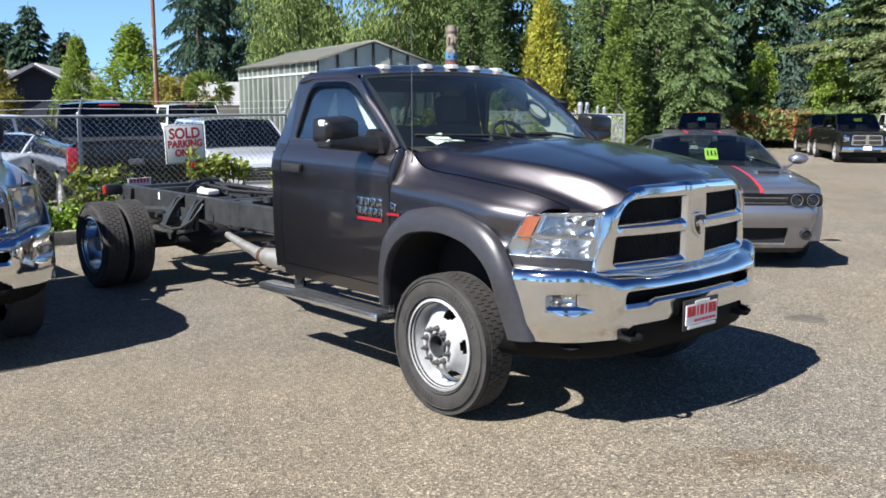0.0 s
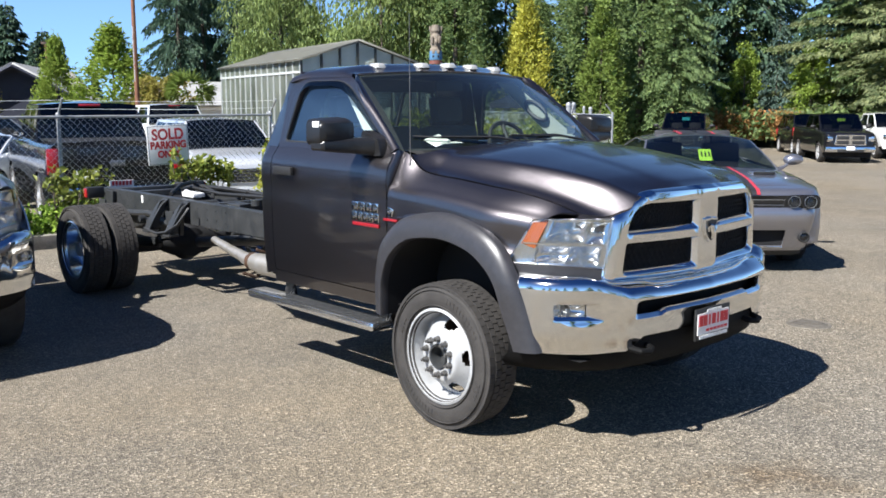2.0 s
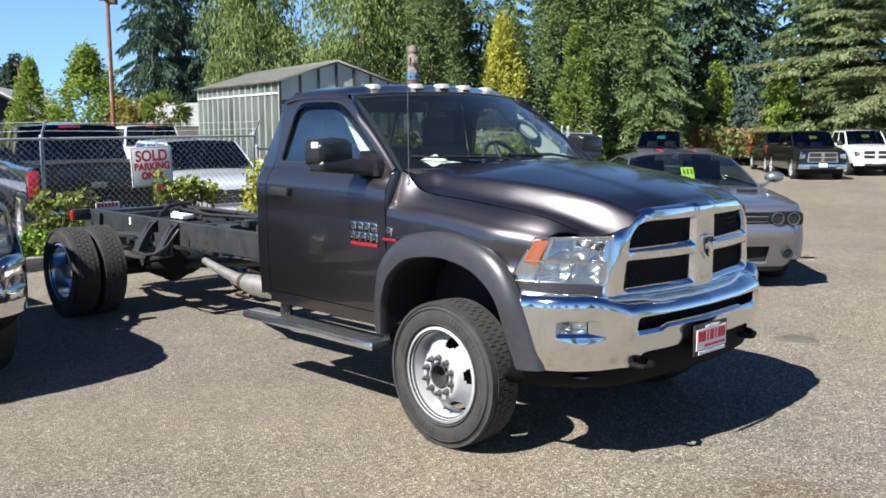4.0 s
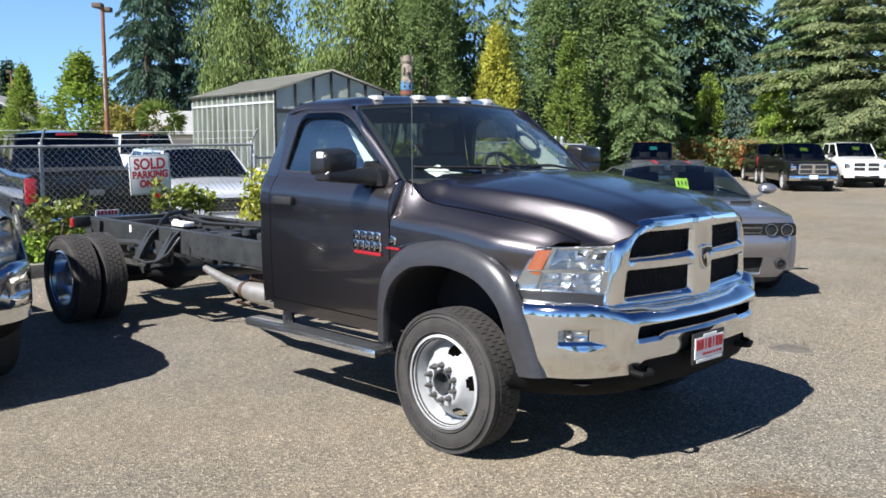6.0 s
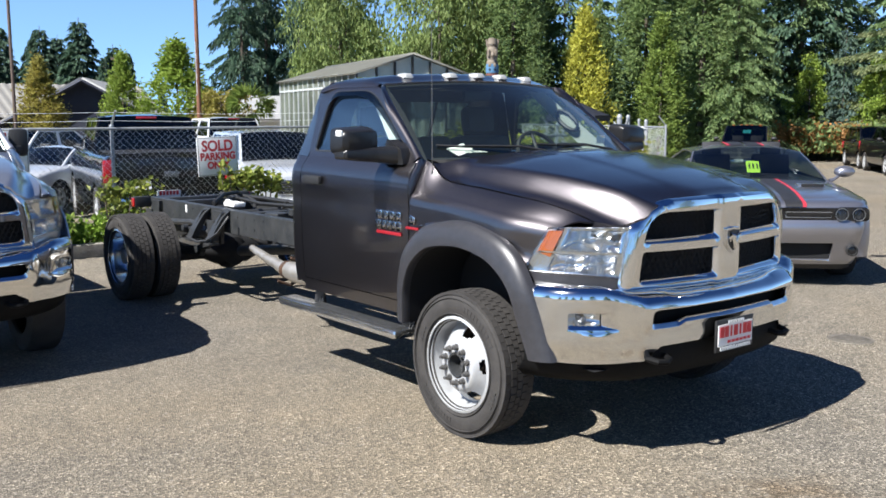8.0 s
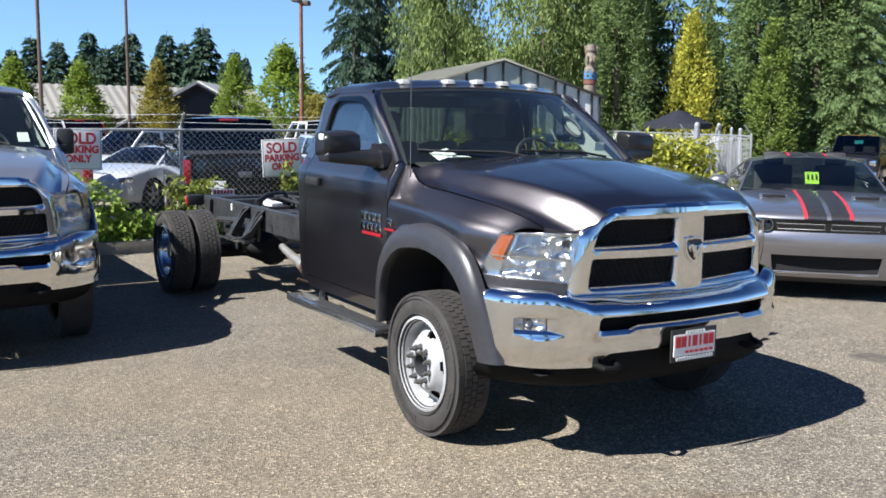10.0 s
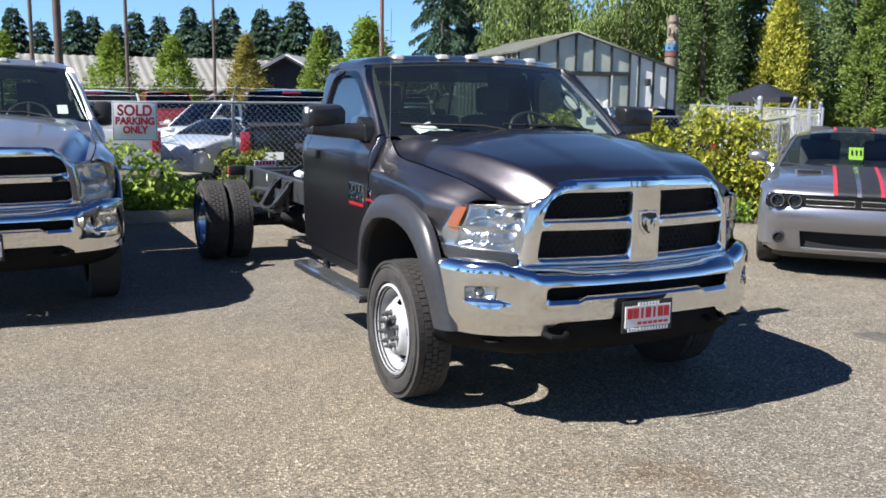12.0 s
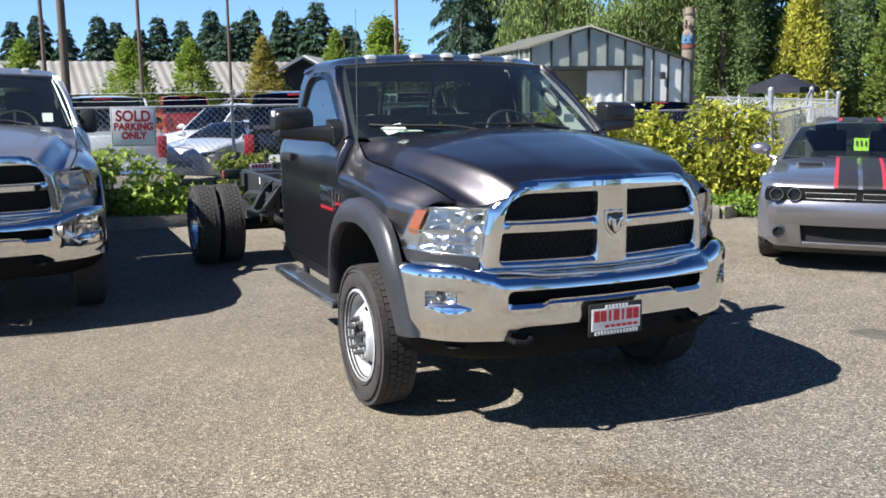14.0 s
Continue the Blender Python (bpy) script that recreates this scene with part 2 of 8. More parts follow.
def thing(name, label, category, m=None, group="", kind=""):
    ob = new(name)
    ob.empty_display_size = 0.2
    if m is not None:
        ob.matrix_world = m
    return tagged(ob, label, category, group, kind)


def flip(bm):
    """A mirrored copy across y = 0 of all that the bmesh holds, as a new bmesh."""
    b = bm.copy()
    for v in b.verts:
        v.co.y = -v.co.y
    bmesh.ops.reverse_faces(b, faces=b.faces)
    return b


def pair(name, bm, mat, parent, label="", **more):
    other = flip(bm)
    return part(name, bm, mat, parent, label, **more), part(name, other, mat, parent, label, **more)


def B():
    return bmesh.new()


def dense(loop, step):
    """The same closed outline with its long sides cut into short ones."""
    out = []
    for i, p in enumerate(loop):
        q = loop[(i + 1) % len(loop)]
        n = max(1, int(math.hypot(q[0] - p[0], q[1] - p[1]) / step))
        out += [(p[0] + (q[0] - p[0]) * k / n, p[1] + (q[1] - p[1]) * k / n) for k in range(n)]
    return out


def inside(p, loop):
    hit = False
    for i, (ax, ay) in enumerate(loop):
        bx, by = loop[i - 1]
        if (ay > p[1]) != (by > p[1]) and p[0] < (bx - ax) * (p[1] - ay) / (by - ay) + ax:
            hit = not hit
    return hit


def edge_gap(p, loop):
    """Distance from a point to a closed outline."""
    a = np.array(loop)
    d = np.roll(a, -1, 0) - a
    q = np.array(p) - a
    t = np.clip((q * d).sum(1) / np.maximum((d * d).sum(1), 1e-12), 0, 1)
    return float(np.sqrt(((q - d * t[:, None]) ** 2).sum(1)).min())


def pierced(b, outer, holes, step, put):
    """A plate with holes: flat outlines, laid onto a curved face by put(u, v)."""
    loops = [outer] + holes
    pts, edges = [], []
    for lp in loops:
        k = len(pts)
        pts += [Vector(p) for p in lp]
        edges += [(k + i, k + (i + 1) % len(lp)) for i in range(len(lp))]
    us, vs = [p[0] for p in outer], [p[1] for p in outer]
    for u in np.arange(min(us) + step / 2, max(us), step):
        for v in np.arange(min(vs) + step / 2, max(vs), step):
            if inside((u, v), outer) and min(edge_gap((u, v), lp) for lp in loops) > step * 0.35 and not any(inside((u, v), h) for h in holes):
                pts.append(Vector((u, v)))
    co, _, faces = delaunay_2d_cdt(pts, edges, [], 0, 1e-7)[:3]
    made = [b.verts.new(put(p.x, p.y)) for p in co]
    for f in faces:
        c = sum((co[i] for i in f), Vector((0, 0))) / len(f)
        if inside(c, outer) and not any(inside(c, h) for h in holes):
            b.faces.new([made[i] for i in f])
    for v in [v for v in made if not v.link_faces]:
        b.verts.remove(v)

# ---- ground ----
ASPHALT = material("old_asphalt", (0.2, 0.19, 0.17), 0.9, Specular_IOR_Level=0.25)


def make_asphalt(m):
    big = texture(m, 0.35, 6, 0.62)
    mid = texture(m, 3.5, 5, 0.6)
    agg = texture(m, 104, 2, 0.5, "voronoi")
    agg2 = texture(m, 150, 3, 0.8)
    worn = texture(m, 0.5, 4, 0.6)
    # vehicles have rubbed and oiled the parking row smooth
    n, l = m.node_tree.nodes, m.node_tree.links
    co, mp, ball, mix = n.new("ShaderNodeTexCoord"), n.new("ShaderNodeMapping"), n.new("ShaderNodeTexGradient"), n.new("ShaderNodeMath")
    ball.gradient_type, mix.operation = "SPHERICAL", "MULTIPLY"
    mp.inputs["Location"].default_value, mp.inputs["Scale"].default_value = (0.62, 0.22, 0), (0.19, 0.22, 0.2)
    l.new(co.outputs["Object"], mp.inputs[0])
    l.new(mp.outputs[0], ball.inputs[0])
    l.new(ball.outputs[1], mix.inputs[0])
    l.new(worn.outputs[0], mix.inputs[1])
    stone = ramp(m, agg.outputs["Color"], [(0.10, (0.026, 0.024, 0.021)), (0.42, (0.14, 0.13, 0.112)), (0.72, (0.27, 0.248, 0.21)), (0.96, (0.74, 0.69, 0.585))])
    c = blend(m, stone, ramp(m, agg2.outputs[0], [(0.34, (0.035, 0.032, 0.028)), (0.66, (0.38, 0.355, 0.31))]), 0.26)
    c = blend(m, c, (0.175, 0.162, 0.143), ramp(m, mix.outputs[0], [(0.05, (0, 0, 0)), (0.32, (0.40,) * 3)]))
    c = blend(m, c, ramp(m, big.outputs[0], [(0.3, (0.36, 0.36, 0.37)), (0.72, (0.60, 0.585, 0.56))]), 0.8, "OVERLAY")
    c = blend(m, c, ramp(m, mid.outputs[0], [(0.35, (0.40, 0.40, 0.40)), (0.75, (0.56, 0.55, 0.54))]), 0.6, "OVERLAY")
    dirt = texture(m, 0.22, 5, 0.55, stretch=(1, 1, 1))
    c = blend(m, c, (1.0, 0.915, 0.79), ramp(m, dirt.outputs[0], [(0.38, (0.35,) * 3), (0.62, (1,) * 3)]), "MULTIPLY")
    spot = texture(m, 0.9, 4, 0.6)
    c = blend(m, c, (0.60, 0.50, 0.40), ramp(m, spot.outputs[0], [(0.60, (0, 0, 0)), (0.74, (0.75,) * 3)]), "MULTIPLY")
    oil = texture(m, 2.6, 3, 0.55)
    c = blend(m, c, (0.42, 0.40, 0.38), ramp(m, oil.outputs[0], [(0.66, (0, 0, 0)), (0.80, (0.45,) * 3)]), "MULTIPLY")
    grit = texture(m, 80, 1, 0.5, "voronoi")
    c = blend(m, c, (0.55, 0.52, 0.46), ramp(m, grit.outputs["Color"], [(0.84, (0, 0, 0)), (0.93, (0.26,) * 3)]))
    shade_in(m, "Base Color", c)
    relief(m, agg.outputs["Distance"], 0.8, 0.007)


make_asphalt(ASPHALT)


def ground_z(x, y):
    """The yard rises a little to the kerb, and falls away behind the fence and to the far rows."""
    rise = 0.10 * min(1.0, max(0.0, (-1.0 - x) / 7.0)) ** 1.7
    return rise * (1 - 0.6 * sstep((y - 5.0) / 4.0)) - 0.30 * sstep((-8.7 - x) / 5.0) * (1 - 0.55 * sstep((y - 5.0) / 4.0)) - 0.5 * min(1.0, max(0.0, (y - 8.0) / 22.0))


b = B()
xs = [-400, -150, -80, -50, -36, -28, -22, -18, -15, -13, -11, -9.5, -8.4, -7.7, -7.2, -6.8, -6.4, -6.0, -5.6, -5.2, -4.8, -4.4, -3.5, -2, 0, 3, 6, 12, 30, 100, 400]
ysg = [-400, -100, -40, -20, -12, -8, -5, -3, -1, 0, 1, 2, 3, 4, 4.5, 5, 5.5, 6, 6.5, 7, 7.5, 8, 8.5, 9, 11, 14, 18, 24, 32, 45, 70, 140, 400]
grid(b, [[(x, y, ground_z(x, y)) for y in ysg] for x in xs])
tagged(part("ground", b, ASPHALT), "worn grey asphalt yard with light aggregate", "asphalt", kind="structure")

# ---- heavy pickup: shared front end, cab and wheels ----
SIDE_Y = smooth_curve([0.48, 0.58, 0.70, 0.90, 1.10, 1.20, 1.30, 1.38, 1.43, 1.47, 1.51, 1.88, 1.95],
                      [0.93, 0.955, 0.975, 0.985, 0.988, 0.985, 0.992, 0.982, 0.955, 0.925, 0.905, 0.818, 0.76])
CUT_Y = smooth_curve([-0.50, -0.33, 0.0, 0.2, 0.4, 0.6, 0.72, 0.86], [0.853, 0.857, 0.845, 0.837, 0.822, 0.790, 0.754, 0.704])
CUT_Z = smooth_curve([-0.52, -0.455, -0.40, -0.345, -0.27, 0.0, 0.2, 0.4, 0.6, 0.72, 0.86], [1.486, 1.474, 1.43, 1.39, 1.368, 1.344, 1.324, 1.303, 1.262, 1.217, 1.152])
# the bonnet's raised centre: upper and lower edge of its sloping side
DOME_Y = smooth_curve([-0.45, -0.3, 0.0, 0.2, 0.4, 0.6, 0.75, 0.92], [0.710, 0.712, 0.728, 0.720, 0.684, 0.640, 0.594, 0.510])
DOME_Z = smooth_curve([-0.45, -0.3, 0.0, 0.2, 0.4, 0.6, 0.75, 0.92], [1.476, 1.462, 1.449, 1.437, 1.420, 1.390, 1.356, 1.317])
LOW_Y = smooth_curve([-0.45, -0.3, 0.0, 0.2, 0.4, 0.6, 0.75, 0.92], [0.775, 0.777, 0.781, 0.773, 0.746, 0.708, 0.661, 0.597])
LOW_Z = smooth_curve([-0.45, -0.3, 0.0, 0.2, 0.4, 0.6, 0.75, 0.92], [1.398, 1.393, 1.373, 1.350, 1.315, 1.270, 1.224, 1.174])
SHOULDER_Z = smooth_curve([-0.5, -0.4, -0.15, 0.09, 0.31, 0.48, 0.60], [1.300, 1.288, 1.276, 1.256, 1.229, 1.210, 1.192])
HOOD_Z = smooth_curve([-0.60, -0.30, 0.0, 0.4, 0.65, 0.80, 0.87, 0.91], [1.550, 1.537, 1.530, 1.470, 1.419, 1.380, 1.356, 1.332])
ARCH_OUT = smooth_curve([-0.58, -0.56, -0.50, -0.38, -0.2, 0.0, 0.2, 0.38, 0.48, 0.545], [0.60, 0.82, 0.97, 1.085, 1.155, 1.175, 1.15, 1.07, 0.97, 0.88])
BUMP_X = smooth_curve([0.0, 0.35, 0.60, 0.74, 0.86, 0.94, 0.985, 1.0], [0.985, 0.965, 0.93, 0.885, 0.805, 0.71, 0.60, 0.52])


def windscreen_base(y):
    return -0.27 - 0.22 * (y / 0.80) ** 2


def tyre(r=0.400, w=0.200, rim=0.248, blocks=58, parent=None, c=(0, 0, 0), lettered=True):
    h = w / 2
    b = B()
    prof = [(rim - 0.012, -h * 0.72), (rim, -h * 0.86), (rim + 0.02, -h * 0.92), (rim + 0.05, -h * 1.02), (r - 0.075, -h * 1.05), (r - 0.04, -h * 0.99),
            (r - 0.018, -h * 0.9), (r - 0.011, -h * 0.80), (r - 0.010, 0), (r - 0.011, h * 0.80), (r - 0.018, h * 0.9), (r - 0.04, h * 0.99),
            (r - 0.075, h * 1.05), (rim + 0.05, h * 1.02), (rim + 0.02, h * 0.92), (rim, h * 0.86), (rim - 0.012, h * 0.72)]
    lathe(b, prof, seg=64)
    t = part("tyre", b, RUBBER, parent, "black rubber tyre with blocky tread")
    t.location = c
    b = B()
    cols = ((-0.79, 0.37), (-0.385, 0.36), (0.0, 0.33), (0.385, 0.36), (0.79, 0.37))
    for i in range(blocks):
        for k, (f, bw) in enumerate(cols):
            a = 2 * math.pi * (i + 0.5 * (k % 2)) / blocks
            drop = 0.004 if abs(f) > 0.7 else 0.0
            box(b, ((r - 0.007 - drop) * math.cos(a), f * h, (r - 0.007 - drop) * math.sin(a)), (0.016, bw * h, 2 * math.pi * r / blocks * (0.95 if abs(f) > 0.7 else 0.87)), (0, -math.degrees(a), 0))
    tr = part("tread", b, RUBBER, t, flat=True)
    b = B()
    if lettered:
        for start, n in ((0.5, 11), (2.6, 4), (3.7, 11), (5.75, 4)):
            for i in range(n):
                a = start + i * 0.085
                rr = rim + 0.075
                box(b, (rr * math.cos(a), -h * 1.045, rr * math.sin(a)), (0.030, 0.004, 0.014), (0, -math.degrees(a), 0))
    for s in (-1, 1):
        for rr in (rim + 0.032, rim + 0.115):
            lathe(b, [(rr - 0.003, s * h * 1.0), (rr, s * (h * 1.0 + 0.006)), (rr + 0.003, s * h * 1.0)], seg=64)
    part("sidewall_moulding", b, RUBBER, t, flat=True)
    return t


def front_wheel(parent, c, side):
    """Ten-stud steel wheel that stands out past its rim. side: -1 for the right of the truck."""
    w = B()
    prof = [(0.250, 0.10), (0.262, 0.095), (0.262, 0.085), (0.246, 0.082), (0.238, 0.06), (0.234, 0.02), (0.230, -0.010), (0.223, -0.014), (0.214, -0.006), (0.206, 0.004), (0.196, 0.017), (0.184, 0.032), (0.172, 0.046),
            (0.164, 0.055), (0.154, 0.066), (0.144, 0.078), (0.134, 0.089), (0.124, 0.094), (0.073, 0.094), (0.070, 0.088)]
    seg = 120
    span = {8: 8.0, 9: 11.5, 10: 13.5, 11: 14.0, 12: 13.0, 13: 9.5}

    def keep(i, j):
        a = ((j + 0.5) * 360 / seg + 67) % 72
        return not (i in span and min(a, 72 - a) < span[i])
    lathe(w, [(r, side * a) for r, a in prof], seg=seg, keep=keep)
    o = part("wheel", w, WHEEL, parent, "silver painted steel wheel with ten studs", thick=0.006, offset=0)
    o.location = c
    nut = None
    for k in range(10):
        a = 2 * math.pi * (k + 0.5) / 10
        p = Vector((0.098 * math.cos(a), side * 0.092, 0.098 * math.sin(a)))
        if nut is None:
            b = B()
            out = Vector((0, side, 0))
            cyl(b, (0, 0, 0), out * 0.008, 0.0185, seg=10)
            cyl(b, (0, 0, 0), out * 0.030, 0.0145, seg=6)
            cyl(b, out * 0.03, out * 0.046, 0.009, seg=8)
            nut = n = part("wheel_nut", b, NUTS, o, "grey steel wheel nut")
        else:
            n = new("wheel_nut", nut.data)
            n.parent = o
        n.location = p
    b = B()
    lathe(b, [(0.0, side * 0.045), (0.045, side * 0.045), (0.048, side * 0.075), (0.056, side * 0.105), (0.066, side * 0.107), (0.070, side * 0.09), (0.070, side * 0.03)], seg=24)
    part("hub", b, CHASSIS, o, "open dark hub centre")
    b = B()
    lathe(b, [(0.19, side * -0.10), (0.19, side * -0.05), (0.05, side * -0.05)], seg=32)
    part("brake_disc", b, RUST, o)
    tyre(parent=parent, c=c)
    return o


def rear_wheel(parent, c, side, outer):
    w = B()
    d = 1 if outer else -1
    prof = [(0.250, 0.10), (0.262, 0.095), (0.262, 0.085), (0.244, 0.080), (0.236, 0.05), (0.230, -0.03), (0.215, -0.05), (0.17, -0.085), (0.135, -0.098), (0.07, -0.098)]
    lathe(w, [(r, side * d * a) for r, a in prof], seg=48)
    o = part("wheel", w, POLISH, parent, "deep-dished bright steel wheel", thick=0.006, offset=0)
    o.location = c
    if outer:
        nut = None
        for k in range(10):
            a = 2 * math.pi * k / 10
            if nut is None:
                b = B()
                cyl(b, (0, 0, 0), (0, side * 0.035, 0), 0.015, seg=6)
                nut = n = part("wheel_nut", b, NUTS, o, "grey steel wheel nut")
            else:
                n = new("wheel_nut", nut.data)
                n.parent = o
            n.location = (0.105 * math.cos(a), -side * 0.098, 0.105 * math.sin(a))
        b = B()
        lathe(b, [(0.0, side * 0.05), (0.06, side * 0.05), (0.068, side * 0.04), (0.072, -side * 0.1)], seg=20)
        part("hub", b, STEEL, o)
    tyre(parent=parent, c=c, blocks=54)
    return o


SATIN = mottled("satin_black", (0.011, 0.011, 0.012), (0.017, 0.017, 0.018), 25, 0.33, 0, 0.05)
REFLECT = material("silvered_reflector", (0.74, 0.75, 0.76), 0.24, 1.0)


TREADM = mottled("worn_tread_plate", (0.10, 0.105, 0.11), (0.17, 0.17, 0.17), 30, 0.42, 0.8)
POLISH = mottled("polished_aluminium", (0.62, 0.64, 0.66), (0.72, 0.73, 0.74), 9, 0.16, 0.95)


def grille_x(y, z):
    return 0.965 - 0.25 * abs(y) ** 2.1


GRILLE_W = smooth_curve([0.86, 0.90, 1.0, 1.12, 1.195, 1.215, 1.24, 1.27, 1.295, 1.312, 1.325], [0.685, 0.682, 0.671, 0.655, 0.635, 0.615, 0.588, 0.553, 0.513, 0.473, 0.415])


WING_EDGE = smooth_curve([0.85, 1.0, 1.10, 1.19], [0.435, 0.445, 0.50, 0.556])

def wing_point(u, k):
    """k 0 to 8 rolls from the bonnet gap to the side, 9 to 20 runs down the side."""
    a = min(k, 8) / 8
    lead = 0.725 - (0.725 - 0.556) * a ** 0.9
    x = -0.492 + (lead + 0.492) * u
    yc, zc = CUT_Y(x) + 0.007, CUT_Z(x) - 0.003
    taper = 0.085 * sstep((x - 0.25) / 0.36) ** 1.3
    ys = SIDE_Y(1.2) - taper
    zs, edge = SHOULDER_Z(x), ys - 0.034
    if k <= 5:
        f = k / 5
        y, z = yc + (edge - yc) * f, zc + (zs - zc) * f + 0.006 * math.sin(math.pi * f)
    else:
        q = (k - 5) / 3 * math.pi / 2
        y, z = edge + 0.034 * math.sin(q), zs - 0.060 * (1 - math.cos(q)) - 0.012 * (k - 5) / 3
    if k <= 8:
        return (x, -y, z)
    f = (k - 8) / 12
    low = 0.62 if x < -0.47 else (ARCH_OUT(x) - 0.05 if x < 0.50 else 0.885)
    z = z + (low - z) * f
    x = -0.492 + (WING_EDGE(z) + 0.492) * u
    taper = 0.085 * sstep((x - 0.25) / 0.36) ** 1.3
    blend_y = SIDE_Y(max(z, 0.6)) - taper
    return (x, -(ys + (blend_y - ys) * min(1, f * 3)), z)


def front_end(truck, coat, coat_label, flared=True):
    """Bonnet, wings, grille, lamps and bumper of one heavy pickup. Front axle at x = 0."""
    # bonnet
    b = B()
    rows = []
    def section(x, y):
        """Height of the bonnet at x, y metres off the middle."""
        lift = sstep((-0.27 - x) / 0.17)
        yt, yl, yc = DOME_Y(x), LOW_Y(x), CUT_Y(x)
        zt, zl, zc = DOME_Z(x), LOW_Z(x), CUT_Z(x)
        zt, zl = zt + (1.494 - zt) * lift, zl + (1.480 - zl) * lift
        if y < yt:
            return HOOD_Z(x) - (HOOD_Z(x) - zt) * (y / yt) ** 2.4 - 0.007 * sstep((y - 0.24) / 0.07) * (1 - y / yt)
        if y < yl:
            return zt + (zl - zt) * (y - yt) / (yl - yt)
        return zl + (zc - zl) * (y - yl) / (yc - yl)
    for i in range(50):
        row = []
        u = i / 49
        for j in range(-44, 45):
            v = j / 44
            xr = -0.262 - 0.175 * v * v
            xf = 0.925 - 0.055 * v * v - 0.155 * max(0.0, (abs(v) - 0.80) / 0.20) ** 1.2
            x = xr + (xf - xr) * u
            yc = CUT_Y(x)
            y = abs(v) * yc
            z = sum(section(x, min(max(abs(y + d), 0.0), yc)) for d in (-0.024, -0.016, -0.008, 0.0, 0.008, 0.016, 0.024)) / 7
            nose = 0.030 * sstep((x - 0.70) / 0.22) * sstep((abs(v) - 0.2) / 0.45)
            row.append((x, v * (yc - 0.004), z - nose * (1 - sstep((abs(v) - 0.7) / 0.2))))
        rows.append(row)
    rows.append([(x - 0.003, y, z - 0.010) for x, y, z in rows[-1]])
    rows.append([(x - 0.016, y * 1.004, z - 0.014 - 0.061 * sstep((abs(y) - 0.575) / 0.05)) for x, y, z in rows[-2]])
    grid(b, rows)
    part("bonnet", b, coat, truck, coat_label + " bonnet with a raised centre", thick=0.012, angle=42)
    # wings
    b = B()
    grid(b, [[wing_point(i / 43, k) for k in range(21)] for i in range(44)])
    pair("wing", b, coat, truck, coat_label + " front wing", thick=0.01, angle=60)
    # wheel arch flares
    inner = [(-0.475, 0.55), (-0.475, 0.70), (-0.44, 0.84), (-0.36, 0.94), (-0.22, 1.015), (0.0, 1.04), (0.2, 1.01), (0.34, 0.94), (0.43, 0.84), (0.47, 0.70), (0.53, 0.53)]
    outer = [(-0.575, 0.56), (-0.58, 0.74), (-0.555, 0.90), (-0.46, 1.04), (-0.28, 1.14), (0.0, 1.18), (0.26, 1.135), (0.42, 1.05), (0.53, 0.90), (0.60, 0.74), (0.665, 0.535)]
    t = np.linspace(0, 1, len(inner))
    fi = [smooth_curve(t, [p[k] for p in inner]) for k in (0, 1)]
    fo = [smooth_curve(t, [p[k] for p in outer]) for k in (0, 1)]
    b = B()
    rows = []
    proud = 1.0 if flared else 0.35
    for i in range(61):
        s = i / 60
        a, o = Vector((fi[0](s), fi[1](s))), Vector((fo[0](s), fo[1](s)))
        front = sstep((s - 0.72) / 0.2)
        base = 0.985 - 0.03 * front * sstep((o.x - 0.5) / 0.2) * 3 * (0 if s < 0.8 else 0.45)
        prof = ((0.03, -0.055), (0.0, 0.02), (0.0, 0.056), (0.05, 0.068), (0.35, 0.066), (0.70, 0.052), (0.93, 0.030), (0.985, 0.016), (1.0, -0.012))
        row = []
        for f, out in prof:
            p = a.lerp(o, f)
            row.append((p.x, -(base + out * proud), p.y))
        rows.append(row)
    grid(b, rows)
    pair("wheel_arch_flare", b, FLARE if flared else coat, truck, "wide dark grey moulded wheel arch" if flared else "", thick=0.008, angle=60)
    # wheel housing coloured near black, shade included
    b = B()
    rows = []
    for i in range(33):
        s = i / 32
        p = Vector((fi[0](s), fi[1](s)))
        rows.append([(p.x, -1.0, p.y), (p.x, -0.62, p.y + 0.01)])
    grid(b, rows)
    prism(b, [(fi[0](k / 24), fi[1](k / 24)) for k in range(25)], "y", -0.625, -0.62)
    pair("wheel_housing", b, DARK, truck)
    # grille surround: a rolled chrome frame with a cross bar
    side_z = list(np.linspace(0.862, 1.195, 13)) + [1.207, 1.22, 1.24, 1.26, 1.28, 1.295, 1.305, 1.313, 1.319, 1.325]
    right = [(GRILLE_W(z), z) for z in side_z]
    crown = [(y, 1.325 + 0.008 * (1 - (y / 0.415) ** 2)) for y in np.linspace(0.415, -0.415, 37)][1:-1]
    left = [(-y, z) for y, z in right[::-1]]
    foot = [(y, 0.862) for y in np.linspace(-0.685, 0.685, 49)][1:-1]
    outer = right + crown + left + foot
    W = GRILLE_W
    low_hole = rounded([(0.085, 0.905), (0.885 * W(0.905), 0.905), (0.88 * W(1.07), 1.07), (0.085, 1.07)], [0.012, 0.032, 0.018, 0.012], 5)
    low_back = rounded([(0.097, 0.932), (0.862 * W(0.93), 0.932), (0.862 * W(1.066), 1.064), (0.097, 1.064)], [0.012, 0.03, 0.016, 0.012], 5)
    top_hole = rounded([(0.085, 1.108), (0.88 * W(1.108), 1.108), (0.548, 1.262), (0.085, 1.262)], [0.012, 0.018, 0.115, 0.012], 5)
    top_back = rounded([(0.097, 1.134), (0.858 * W(1.12), 1.134), (0.534, 1.254), (0.097, 1.254)], [0.012, 0.018, 0.11, 0.012], 5)

